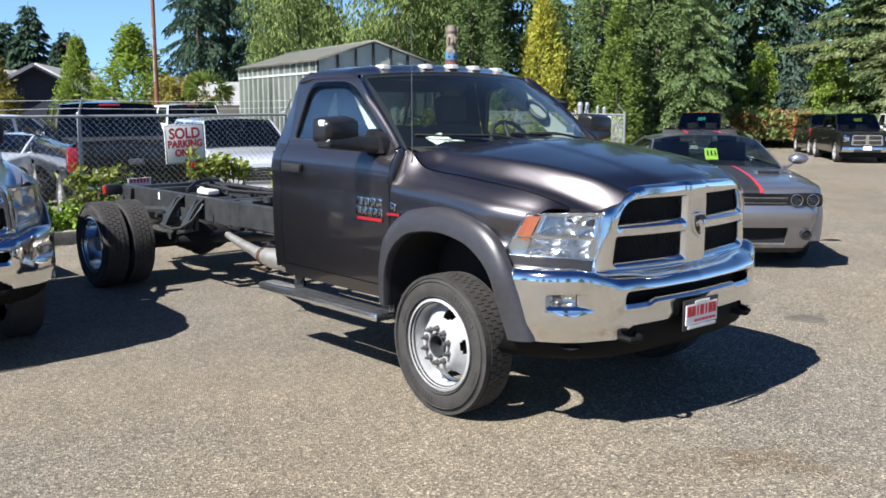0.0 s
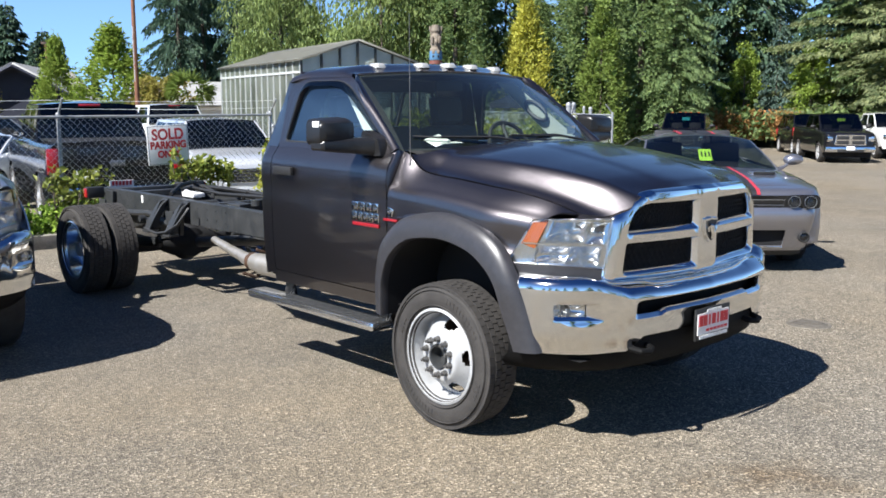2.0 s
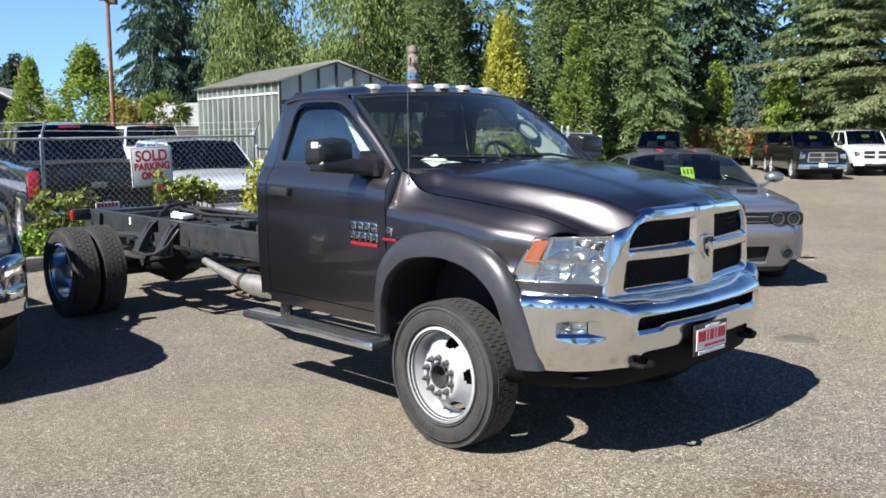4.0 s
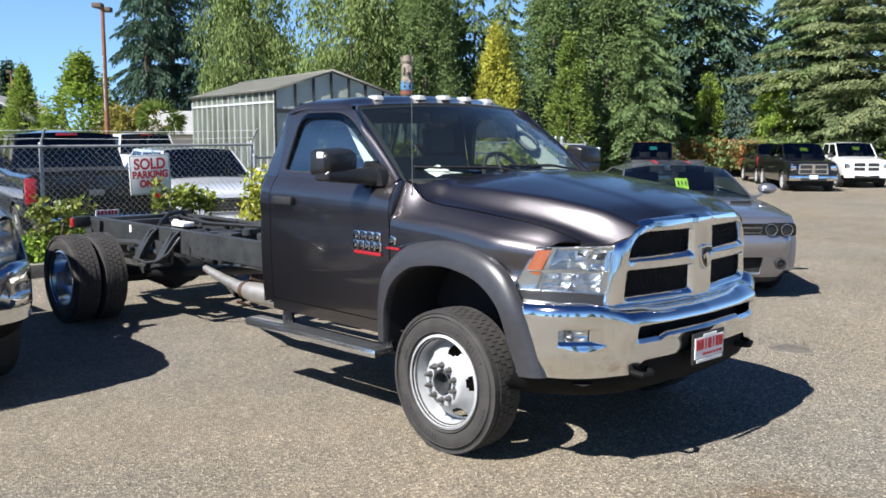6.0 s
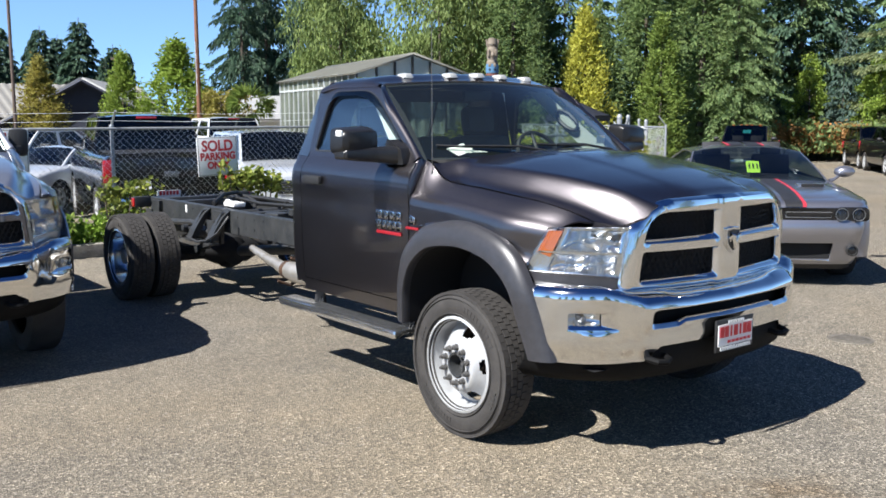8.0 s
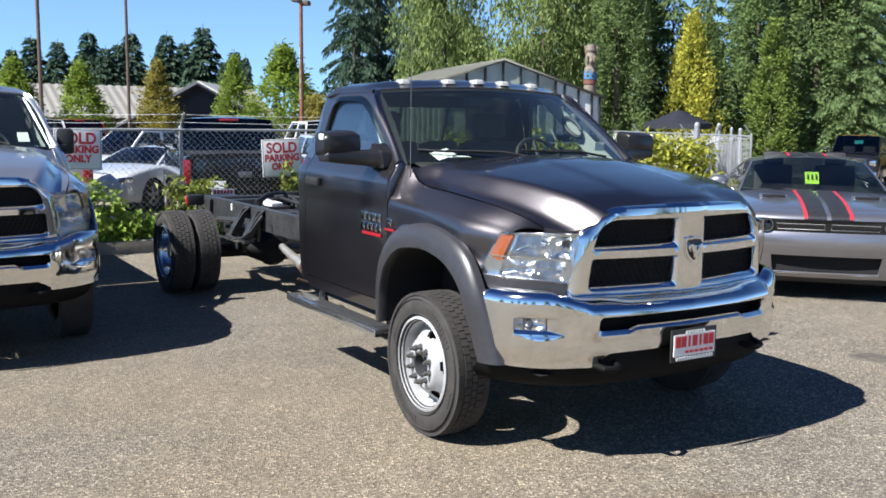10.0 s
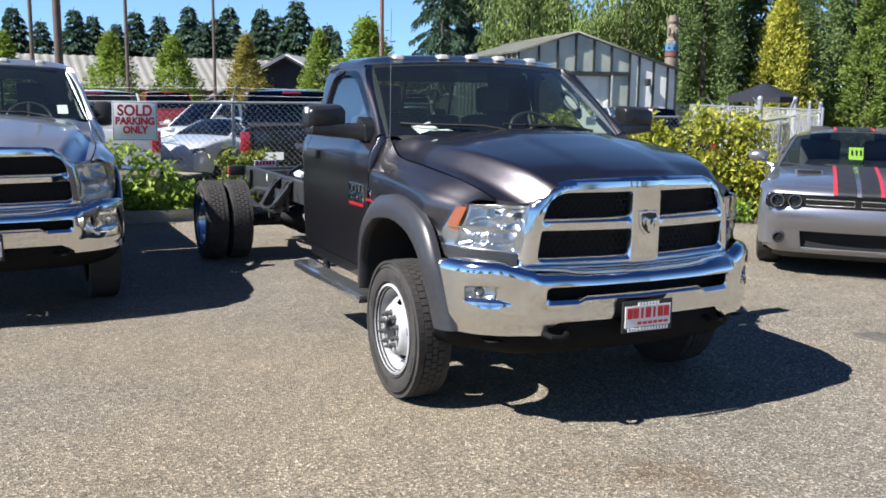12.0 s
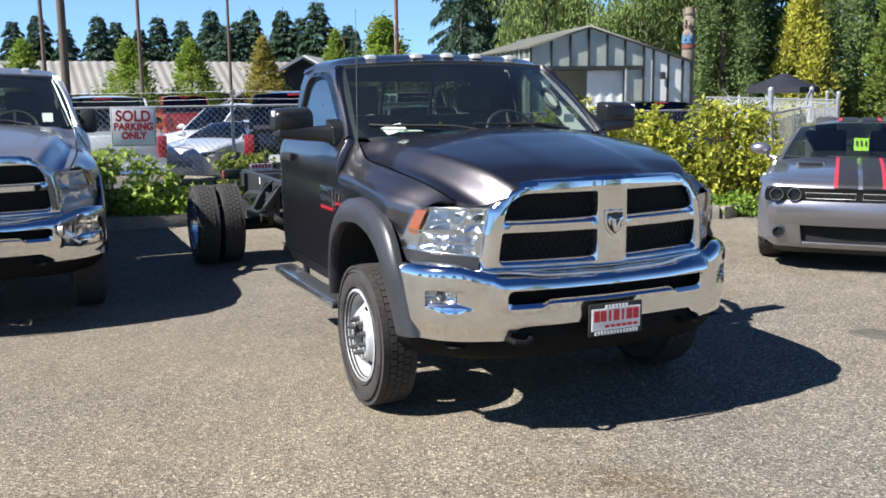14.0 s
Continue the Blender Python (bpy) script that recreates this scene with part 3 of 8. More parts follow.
    def grille_face(y, z):
        d = edge_gap((y, z), outer)
        wide = 0.060 - 0.028 * sstep((z - 1.20) / 0.09)
        k = max(0.0, 1 - d / wide)
        roll = (0.055 - 0.022 * sstep((z - 1.20) / 0.09)) * (1 - math.sqrt(max(0.0, 1 - k * k)))
        bar = 0.010 * (1 - sstep((abs(y) - 0.075) / 0.02))
        return Vector((grille_x(y, z) + bar - roll, y, z))
    b = B()
    holes = []
    for front in (low_hole, top_hole):
        for sg in (-1, 1):
            holes.append([(sg * y, z) for y, z in dense(front, 0.03)])
    pierced(b, outer, holes, 0.021, grille_face)
    for front, rear in ((low_hole, low_back), (top_hole, top_back)):
        for sg in (-1, 1):
            rows = []
            for m, back in ((0.0, 0.0), (0.12, 0.002), (0.26, 0.006), (0.55, 0.014), (0.88, 0.025), (1.0, 0.031), (1.0, 0.052)):
                rows.append([grille_face(sg * (p[0] + (q[0] - p[0]) * m), p[1] + (q[1] - p[1]) * m) - Vector((back, 0, 0)) for p, q in zip(front, rear)])
            grid(b, rows, close=True)
    rim = [grille_face(y, z) for y, z in outer]
    grid(b, [rim, [p + Vector((-0.018, 0, -0.002)) for p in rim], [p + Vector((-0.035, 0, -0.006)) for p in rim]], close=True)
    bmesh.ops.remove_doubles(b, verts=b.verts, dist=0.0006)
    part("grille_surround", b, CHROME, truck, "bright chrome cross-bar grille surround", angle=38)
    b = B()
    rows = []
    for i in range(7):
        z = 0.90 + 0.40 * i / 6
        rows.append([(grille_x(y, z) - 0.075, y, z) for y in np.linspace(-0.95 * GRILLE_W(z), 0.95 * GRILLE_W(z), 11)])
    grid(b, rows)
    part("grille_backing", b, DARK, truck)
    b = B()
    for s in (-1, 1):
        for z0, z1 in ((0.905, 1.075), (1.108, 1.268)):
            n = 15
            zn = 6
            for i in range(n):
                for k in range(zn):
                    f = (i + 0.5 * (k % 2) + 0.25) / n
                    z = z0 + (z1 - z0) * (k + 0.5) / zn
                    y0, y1 = 0.085, 0.90 * GRILLE_W(z)
                    y = y0 + (y1 - y0) * f
                    hw, hz = (y1 - y0) / n * 0.5, (z1 - z0) / zn * 0.72
                    for sg in (-1, 1):
                        a = Vector((grille_x(y, z) - 0.050, s * (y - hw * 0.98), z))
                        e = Vector((grille_x(y, z) - 0.050, s * y, z + sg * hz))
                        g = Vector((grille_x(y, z) - 0.050, s * (y + hw * 0.98), z))
                        for p, q in ((a, e), (e, g)):
                            m = (q - p).normalized().cross(Vector((1, 0, 0))) * 0.0022
                            vs = [b.verts.new(v) for v in (p - m, q - m, q + m, p + m)]
                            b.faces.new(vs)
    part("grille_mesh", b, DARK, truck, "black honeycomb mesh", thick=0.004, flat=True)
    b = B()
    sh = rounded([(-0.070, 0.078), (-0.03, 0.072), (0, 0.084), (0.03, 0.072), (0.070, 0.078), (0.066, -0.030), (0, -0.096), (-0.066, -0.030)], [0.010, 0.02, 0.01, 0.02, 0.010, 0.03, 0.02, 0.03], 3)
    prism(b, [(y * 0.80, 1.100 + z * 0.80) for y, z in sh], "x", 0.95, 0.990)
    em = part("grille_badge", b, CHROME, truck, "chrome shield badge", bev=0.006)
    b = B()
    prism(b, [(y * 0.64, 1.100 + z * 0.64) for y, z in sh], "x", 0.990, 0.993)
    part("badge_field", b, BLACK, em)
    b = B()
    for s in (-1, 1):
        tube(b, [(0.998, s * 0.005, 1.056), (1.004, s * 0.011, 1.084), (1.006, s * 0.018, 1.120), (1.002, s * 0.032, 1.128), (0.998, s * 0.039, 1.108), (0.996, s * 0.031, 1.090)], [0.007, 0.012, 0.0145, 0.012, 0.009, 0.005], 7)
    part("badge_emblem", b, CHROME, em)
    # headlamps
    A, Bq, C, D = Vector((0.44, -0.968, 0.960)), Vector((0.555, -0.908, 1.188)), Vector((0.845, -0.638, 1.194)), Vector((0.825, -0.676, 0.943))
    out = Vector((0.62, -0.75, 0.1)).normalized()

    def lamp_at(u, v, deep=0.0):
        p = (A * (1 - u) + D * u) * (1 - v) + (Bq * (1 - u) + C * u) * v
        return p + out * (0.055 * math.sin(math.pi * min(max(u, 0), 1)) ** 0.8 + 0.012 * math.sin(math.pi * min(max(v, 0), 1)) - deep)
    b = B()
    grid(b, [[lamp_at(u, v) for v in np.linspace(0, 1, 9)] for u in np.linspace(0, 1, 17)])
    lens = pair("headlamp", b, LENS, truck, "clear headlamp with chrome reflector and amber corner", angle=180)
    b = B()
    rows = []
    for i in range(73):
        u = i / 72
        row = []
        for j in range(45):
            v = j / 44
            deep = 0.030 * math.sin(math.pi * u) ** 0.35 * math.sin(math.pi * v) ** 0.35
            for cu, cv, ru, rv, d in ((0.50, 0.73, 0.21, 0.20, 0.055), (0.85, 0.70, 0.11, 0.22, 0.030), (0.44, 0.24, 0.20, 0.17, 0.030), (0.76, 0.25, 0.17, 0.20, 0.055)):
                p, q = (u - cu) / ru, (v - cv) / rv
                if abs(p) < 1 and abs(q) < 1:
                    deep += 0.012 + d * (1 - p * p) * (1 - q * q) - 0.045 * max(0.0, 1 - math.hypot(p, q) / 0.28)
            deep += 0.002 * abs((u * 22) % 1 - 0.5) * (1 if v < 0.42 and u < 0.62 else 0.0)
            row.append(lamp_at(u, v, 0.012 + deep))
        rows.append(row)
    grid(b, rows)
    refl = (b, flip(b))
    for o, bb in zip(lens, refl):
        part("reflector", bb, REFLECT, o, "chrome reflector bowl", angle=30)
        o.visible_shadow = False
    b = B()
    grid(b, [[lamp_at(u, v, 0.010 + 0.007 * abs((u * 32) % 1 - 0.5) + 0.006 * abs((v * 9) % 1 - 0.5)) for v in np.linspace(0.36 + 0.12 * (1 - u / 0.21), 0.93, 15)] for u in np.linspace(0.035, 0.21, 16)])
    amb = (b, flip(b))
    b = B()
    grid(b, [[lamp_at(u, v, 0.010) for v in (0.455, 0.485)] for u in np.linspace(0.05, 0.95, 12)])
    grid(b, [[lamp_at(u, v, 0.010) for v in np.linspace(0.04, 0.95, 12)] for u in (0.272, 0.285)])
    div = (b, flip(b))
    for o, bb, dd in zip(lens, amb, div):
        part("turn_signal", bb, AMBER, o, "amber corner lens")
        part("lamp_divider", dd, CHROME, o, thick=0.006)
    # strip below the headlamps
    b = B()
    rows = []
    for i in range(13):
        u = i / 12
        p = lamp_at(u, 0.0, 0.004)
        rows.append([(p.x - 0.008, p.y + 0.006, p.z + 0.006), (p.x - 0.008, p.y + 0.006, p.z - 0.05), (p.x - 0.004, p.y + 0.003, 0.875)])
    grid(b, rows)
    pair("lamp_panel", b, FLARE if flared else coat, truck, thick=0.01)
    # bumper
    def low_edge(a):
        return 0.535 + 0.068 * (1 - sstep((a - 0.50) / 0.09))

    def top_edge(a):
        return 0.880 - 0.015 * (1 - sstep((a - 0.3) / 0.25)) + 0.038 * sstep((a - 0.62) / 0.2)

    def bumper_face(y, z):
        a = abs(y)
        k = max(0.0, 1 - (top_edge(a) - z) / 0.066)
        back = 0.064 * (1 - math.sqrt(max(0.0, 1 - k * k))) + 0.022 * sstep((0.64 - z) / 0.11)
        proud = 0.036 * (1 - sstep((a - 0.620) / 0.042)) * (0.25 + 0.75 * sstep((z - 0.655) / 0.09)) * sstep((0.886 - z) / 0.075)
        nx = 1 - sstep((a - 0.7) / 0.3)
        return Vector((BUMP_X(a) - back * (0.3 + 0.7 * nx) + proud, math.copysign(a - back * (1 - nx), y), z))
    ends = [0.0, 0.04, 0.08] + list(np.arange(0.12, 0.59, 0.03)) + list(np.arange(0.60, 0.685, 0.008)) + list(np.arange(0.70, 0.92, 0.025)) + [0.93, 0.95, 0.965, 0.978, 0.988, 0.995, 1.0]
    line = [-a for a in ends[:0:-1]] + ends
    outline = [(y, low_edge(abs(y))) for y in line] + [(1.0, z) for z in np.linspace(0.56, 0.89, 12)] + [(y, top_edge(abs(y))) for y in line[::-1]] + [(-1.0, z) for z in np.linspace(0.89, 0.56, 12)]
    slot = rounded([(-0.592, 0.694), (-0.41, 0.694), (-0.375, 0.716), (0.375, 0.716), (0.41, 0.694), (0.592, 0.694), (0.592, 0.793), (-0.592, 0.793)], [0.030, 0.012, 0.012, 0.012, 0.012, 0.030, 0.035, 0.035], 5)
    slot = dense(slot, 0.03)
    slot_in = [(y * 0.972, z + 0.024 * (1 - sstep((z - 0.70) / 0.07)) - 0.004 * sstep((z - 0.76) / 0.03)) for y, z in slot]
    fog_out = rounded([(0.738, 0.703), (0.932, 0.703), (0.932, 0.788), (0.760, 0.788)], [0.008, 0.012, 0.012, 0.012], 4)
    fog_in = rounded([(0.800, 0.722), (0.925, 0.722), (0.925, 0.784), (0.800, 0.784)], [0.006, 0.008, 0.008, 0.008], 4)
    b = B()
    holes = [slot, [(y, z) for y, z in fog_out], [(-y, z) for y, z in fog_out]]
    pierced(b, outline, holes, 0.018, bumper_face)
    for front, rear, deep in ((slot, slot_in, 0.05),) + tuple(([(sg * y, z) for y, z in fog_out], [(sg * y, z) for y, z in fog_in], 0.034) for sg in (-1, 1)):
        rows = []
        for m, back in ((0.0, 0.0), (0.12, 0.002), (0.26, 0.006), (0.6, 0.014), (1.0, 0.025), (1.0, deep)):
            rows.append([bumper_face(p[0] + (q[0] - p[0]) * m, p[1] + (q[1] - p[1]) * m) - Vector((back, 0, 0)) for p, q in zip(front, rear)])
        grid(b, rows, close=True)
    rim = [bumper_face(y, z) for y, z in outline]
    grid(b, [rim, [p + Vector((-0.022, 0, 0)) for p in rim]], close=True)
    bmesh.ops.remove_doubles(b, verts=b.verts, dist=0.0006)
    part("bumper", b, CHROME, truck, "chrome front bumper with a wide black slot", angle=40)
    b = B()
    rows = []
    for z in (0.67, 0.74, 0.82):
        rows.append([(BUMP_X(abs(y)) - 0.055, y * 0.96, z) for y in np.linspace(-1, 1, 31)])
    grid(b, rows)
    part("bumper_backing", b, JET, truck)
    b = B()
    rows = []
    for k, (z, back) in enumerate(((0.66, 0.01), (0.57, 0.0), (0.51, 0.004), (0.455, 0.025), (0.42, 0.07), (0.41, 0.12))):
        rows.append([(BUMP_X(abs(y)) - back - 0.02 - (0.07 if z < 0.5 else 0.04) * sstep((abs(y) - 0.6) / 0.4), y * (0.97 - back * 0.5), z) for y in np.linspace(-1, 1, 31)])
    grid(b, rows)
    part("valance", b, JET, truck, "black plastic lower valance", thick=0.01)
    b = B()
    tube(b, [(0.78, -0.57, 0.57), (0.92, -0.575, 0.545), (0.975, -0.555, 0.535), (0.99, -0.51, 0.53), (0.97, -0.465, 0.535), (0.92, -0.45, 0.545), (0.78, -0.45, 0.57)], 0.017, 8)
    pair("tow_hook", b, JET, truck, "black steel tow hook")
    # fog lamps
    for s in (-1, 1):
        def fog_at(y, z, deep):
            return bumper_face(s * y, z) - Vector((0.034 + deep, 0, 0))
        b = B()
        rows = []
        for i in range(17):
            y = 0.800 + 0.125 * i / 16
            row = []
            for k in range(13):
                z = 0.722 + 0.062 * k / 12
                q = math.hypot((y - 0.862) / 0.062, (z - 0.753) / 0.034)
                row.append(fog_at(y, z, 0.006 + 0.045 * max(0.0, 1 - q * q) + 0.004 * abs((y * 90) % 1 - 0.5)))
            rows.append(row)
        grid(b, rows)
        o = part("fog_lamp", b, REFLECT, truck, "clear fog lamp in a chrome recess", angle=30)
        b = B()
        grid(b, [[fog_at(y, z, 0.001) for z in (0.722, 0.753, 0.784)] for y in np.linspace(0.800, 0.925, 6)])
        q = part("fog_lens", b, LENS, o)
        q.visible_shadow = False
        b = B()
        c = fog_at(0.862, 0.753, 0.02)
        lathe(b, [(0.0, 0.012), (0.014, 0.008), (0.016, 0.0), (0.012, -0.03)], c, 12, "x")
        part("fog_bulb", b, STEEL, o)


def plate_tag(parent, x, y, z, tilt=0.0):
    """Dealer tag in the plate's place: white card, red and black bars."""
    b = B()
    box(b, (x, y, z), (0.012, 0.318, 0.168), bev=0.004)
    o = part("plate_holder", b, BLACK, parent, "black plate holder with a printed dealer tag")
    b = B()
    box(b, (x + 0.008, y, z + 0.002), (0.004, 0.29, 0.112))
    part("tag_card", b, WHITE, o)
    b = B()
    for k in range(7):
        box(b, (x + 0.0115, y - 0.117 + k * 0.039, z + 0.020), (0.002, 0.014 if k in (2, 4) else 0.034, 0.056))
    for k in range(6):
        box(b, (x + 0.0115, y - 0.055 + k * 0.034, z - 0.034), (0.002, 0.026, 0.014))
    part("red_bars", b, RED, o, flat=True)
    b = B()
    for k in range(14):
        box(b, (x + 0.0115, y - 0.123 + k * 0.019, z - 0.067), (0.0025, 0.013, 0.019))
    part("white_bars", b, WHITE, o, flat=True)
    b = B()
    for k in range(7):
        box(b, (x + 0.0115, y - 0.06 + k * 0.02, z + 0.068), (0.0025, 0.014, 0.017))
    part("white_bars", b, WHITE, o, flat=True)
    return o


def cab(truck, coat, coat_label, towing_mirrors=True):
    # doors and lower cab sides
    def strip(x0, x1, z0, z1, nx=8, nz=26, tuck=0.0):
        b = B()
        rows = []
        for i in range(nx + 1):
            x = x0 + (x1 - x0) * i / nx
            row = []
            for k in range(nz + 1):
                z = z0 + (z1 - z0) * k / nz
                t = tuck * sstep((-1.83 - x) / 0.075)
                row.append((x, -(SIDE_Y(z) - t), z))
            rows.append(row)
        grid(b, rows)
        return b
    doors = pair("door", strip(-1.715, -0.50, 0.652, 1.4675), coat, truck, coat_label + " cab door", thick=0.02)
    pair("cab_corner", strip(-1.905, -1.721, 0.62, 1.4675, tuck=0.05), coat, truck, thick=0.02)
    pair("sill", strip(-1.74, -0.53, 0.568, 0.646, nz=8), coat, truck, thick=0.02)
    # upper door frames round the windows
    outer = rounded([(-0.515, 1.468), (-1.715, 1.468), (-1.695, 1.93), (-1.04, 1.93)], [0.03, 0.005, 0.10, 0.14], 7)
    inner = rounded([(-0.588, 1.506), (-1.662, 1.506), (-1.56, 1.892), (-1.075, 1.892)], [0.05, 0.03, 0.09, 0.15], 7)
    b = B()
    rows = []
    for f in (0, 0.25, 0.5, 0.75, 1.0):
        rows.append([(o[0] + (n[0] - o[0]) * f, -SIDE_Y(o[1] + (n[1] - o[1]) * f), o[1] + (n[1] - o[1]) * f) for o, n in zip(outer, inner)])
    rows.append([(x, -(SIDE_Y(z) - 0.016), z) for x, z in inner])
    grid(b, rows, close=True)
    pair("window_frame", b, coat, truck, thick=0.006, angle=50)
    b = B()
    seal = [rounded([(-0.588 + d, 1.506 - d), (-1.662 - d, 1.506 - d), (-1.56 - d, 1.892 + d), (-1.075 + d, 1.892 + d)], [0.05, 0.03, 0.09, 0.15], 7) for d in (0.004, -0.006)]
    grid(b, [[(x, -(SIDE_Y(z) + 0.002), z) for x, z in s] for s in seal], close=True)
    pair("window_seal", b, BLACK, truck, thick=0.006)
    b = B()
    rows = []
    c = Vector((-1.18, 1.68))
    for f in (1.0, 0.66, 0.33, 0.02):
        rows.append([(c.x + (x - c.x) * f, -(SIDE_Y(c.y + (z - c.y) * f) - 0.010 - 0.02 * (c.y + (z - c.y) * f - 1.5)), c.y + (z - c.y) * f) for x, z in inner])
    grid(b, rows, close=True)
    for o in pair("side_window", b, SIDE_GLASS, truck, "clear side window below a smoked guard", angle=180):
        o.visible_shadow = False
    # rain guards along the top and front of the side windows
    b = B()
    o2 = rounded([(-0.588, 1.506), (-1.662, 1.506), (-1.56, 1.892), (-1.075, 1.892)], [0.05, 0.03, 0.09, 0.15], 7)
    i2 = rounded([(-0.618, 1.506), (-1.657, 1.506), (-1.556, 1.862), (-1.10, 1.862)], [0.05, 0.03, 0.11, 0.19], 7)
    rows = [[(x, -(SIDE_Y(z) + 0.004), z) for x, z in o2[14:]] + [(o2[0][0], -(SIDE_Y(o2[0][1]) + 0.004), o2[0][1])],
            [(x, -(SIDE_Y(z) + 0.012), z) for x, z in i2[14:]] + [(i2[0][0], -(SIDE_Y(i2[0][1]) + 0.012), i2[0][1])]]
    grid(b, rows)
    pair("rain_guard", b, GUARD, truck, "smoked rain guard over the window")
    # windscreen pillars
    b = B()
    rows = []
    for i in range(16):
        s = i / 15
        w = Vector((-0.512 - 0.586 * s, -(0.872 - 0.131 * s), 1.484 + 0.444 * s))
        z1 = 1.468 + 0.462 * s
        o = Vector((-0.520 - 0.535 * s - 0.02 * math.sin(math.pi * s), -SIDE_Y(z1) , z1))
        k = 1 - sstep((s - 0.45) / 0.55)
        mid = (w + o) / 2 + Vector((0.020 * k, -0.012 * k, 0.018 * k))
        rows.append([w + Vector((-0.01, 0.02, -0.01)), w, w.lerp(mid, 0.6) + Vector((0.004, 0, 0.004)), mid, mid.lerp(o, 0.6) + Vector((0.004, -0.004, 0)), o])
    grid(b, rows)
    pair("windscreen_pillar", b, coat, truck, thick=0.006, angle=70)
    # corner panel between wing and pillar
    b = B()
    w0, o0 = Vector((-0.512, -0.872, 1.484)), Vector((-0.520, -SIDE_Y(1.468), 1.468))
    rows = []
    for i in range(7):
        s = i / 6
        row = []
        for k in range(9):
            a = w0.lerp(o0, k / 8) + Vector((0.02 * math.sin(math.pi * k / 8), 0, 0.012 * math.sin(math.pi * k / 8)))
            e = Vector(wing_point(0.0, k)) + Vector((0, 0, 0.001))
            p = a.lerp(e, s)
            p.x += 0.006 * math.sin(math.pi * s)
            p.y += (0.003 - SIDE_Y(p.z) - p.y) * (k / 8) ** 3
            row.append(p)
        rows.append(row)
    grid(b, rows)
    pair("cowl_corner", b, coat, truck, thick=0.004, angle=180)
    # roof, from the screen's upper edge to the rear wall
    sec = [(0.797, 1.914), (0.782, 1.942), (0.75, 1.962), (0.70, 1.977), (0.62, 1.990), (0.45, 2.002), (0.22, 2.010), (0.0, 2.013)]
    sec = [(-y, z) for y, z in sec] + [(y, z) for y, z in sec[-2::-1]]
    b = B()
    rows = []
    for i in range(19):
        s = i / 18
        row = []
        for y, z in sec:
            v = min(1.0, abs(y) / 0.755)
            xf = -0.970 - 0.115 * v * v + 0.30 * max(0.0, abs(y) - 0.755)
            zf = min(z, 1.962 - 0.03 * v * v)
            x = xf + (-1.705 + 0.04 * (1 - abs(y)) - xf) * s
            zz = zf + (z - zf) * sstep(s / 0.30) ** 0.75
            k = sstep((s - 0.74) / 0.26)
            row.append((x, y * (1 + 0.045 * k), zz - 0.085 * k ** 1.5 * (1 - 0.7 * sstep((abs(y) - 0.5) / 0.3))))
        rows.append(row)
    grid(b, rows)
    part("roof", b, coat, truck, coat_label + " cab roof", thick=0.012, angle=60)
    # rear wall with its window
    b = B()
    rows = []
    zs = [0.60, 0.9, 1.35, 1.46, 1.50, 1.56, 1.84, 1.90, 1.96]
    ys = [-0.93, -0.75, -0.62, -0.58, 0, 0.58, 0.62, 0.75, 0.93]

    def rear_x(z):
        return -1.90 + 0.185 * sstep((z - 1.40) / 0.75) * 1.25
    for z in zs:
        k = min(1.0, (SIDE_Y(z) - 0.02) / 0.93) if z > 0.9 else 1.0
        rows.append([(rear_x(z) - 0.01 * (1 - (y / 0.93) ** 2), y * k, z) for y in ys])
    grid(b, rows, lambda i, j: not (1.5 < (zs[i] + zs[i + 1]) / 2 < 1.84 and abs((ys[j] + ys[j + 1]) / 2) < 0.6))
    part("rear_wall", b, coat, truck, thick=0.02)
    b = B()
    grid(b, [[(rear_x(z) + 0.004, y * (1 - (z - 1.5) * 0.36), z) for y in (-0.63, -0.2, 0.2, 0.63)] for z in (1.49, 1.6, 1.75, 1.85)])
    o = part("rear_window", b, PRIVACY, truck, "dim rear cab window")
    o.visible_shadow = False
    b = B()
    for y in (-0.2, 0.2):
        box(b, (rear_x(1.67) + 0.004, y, 1.67), (0.02, 0.02, 0.36), (0, 20, 0))
    part("window_bar", b, BLACK, truck)
    b = B()
    rows = []
    for i in range(5):
        z = 1.468 + 0.432 * i / 4
        x1 = -1.721 + 0.022 * i / 4
        rows.append([(x1, -SIDE_Y(z), z), (x1 - 0.05, -SIDE_Y(z) + 0.005, z), (rear_x(z) + 0.01, -min(SIDE_Y(z) - 0.02, 0.93 * (1 if z < 1.5 else 1 - (z - 1.5) * 0.36)), z)])
    grid(b, rows)
    pair("rear_pillar", b, coat, truck, thick=0.008, angle=60)
    # windscreen
    b = B()
    rows = []
    for i in range(11):
        s = i / 10
        row = []
        for j in range(21):
            v = -1 + j / 10
            p0 = Vector((windscreen_base(v * 0.84), v * 0.885, 1.490 - 0.01 * v * v))
            p1 = Vector((-0.982 - 0.115 * v * v, v * 0.755, 1.957 - 0.03 * v * v))
            p = p0.lerp(p1, s)
            p.z += 0.02 * math.sin(math.pi * s)
            p.x += 0.015 * math.sin(math.pi * s)
            row.append(p)
        rows.append(row)
    grid(b, rows)
    o = part("windscreen", b, SCREEN, truck, "clear raked windscreen", angle=180)
    o.visible_shadow = False
    b = B()
    grid(b, [[rows[9][j].lerp(rows[10][j], f) + Vector((-0.004, 0, -0.003)) for j in range(21)] for f in (0.6, 1.0)])
    grid(b, [[rows[i][0].lerp(rows[i][1], f) + Vector((-0.004, 0, -0.003)) for f in (0, 0.4)] for i in range(11)])
    grid(b, [[rows[i][20].lerp(rows[i][19], f) + Vector((-0.004, 0, -0.003)) for f in (0, 0.4)] for i in range(11)])
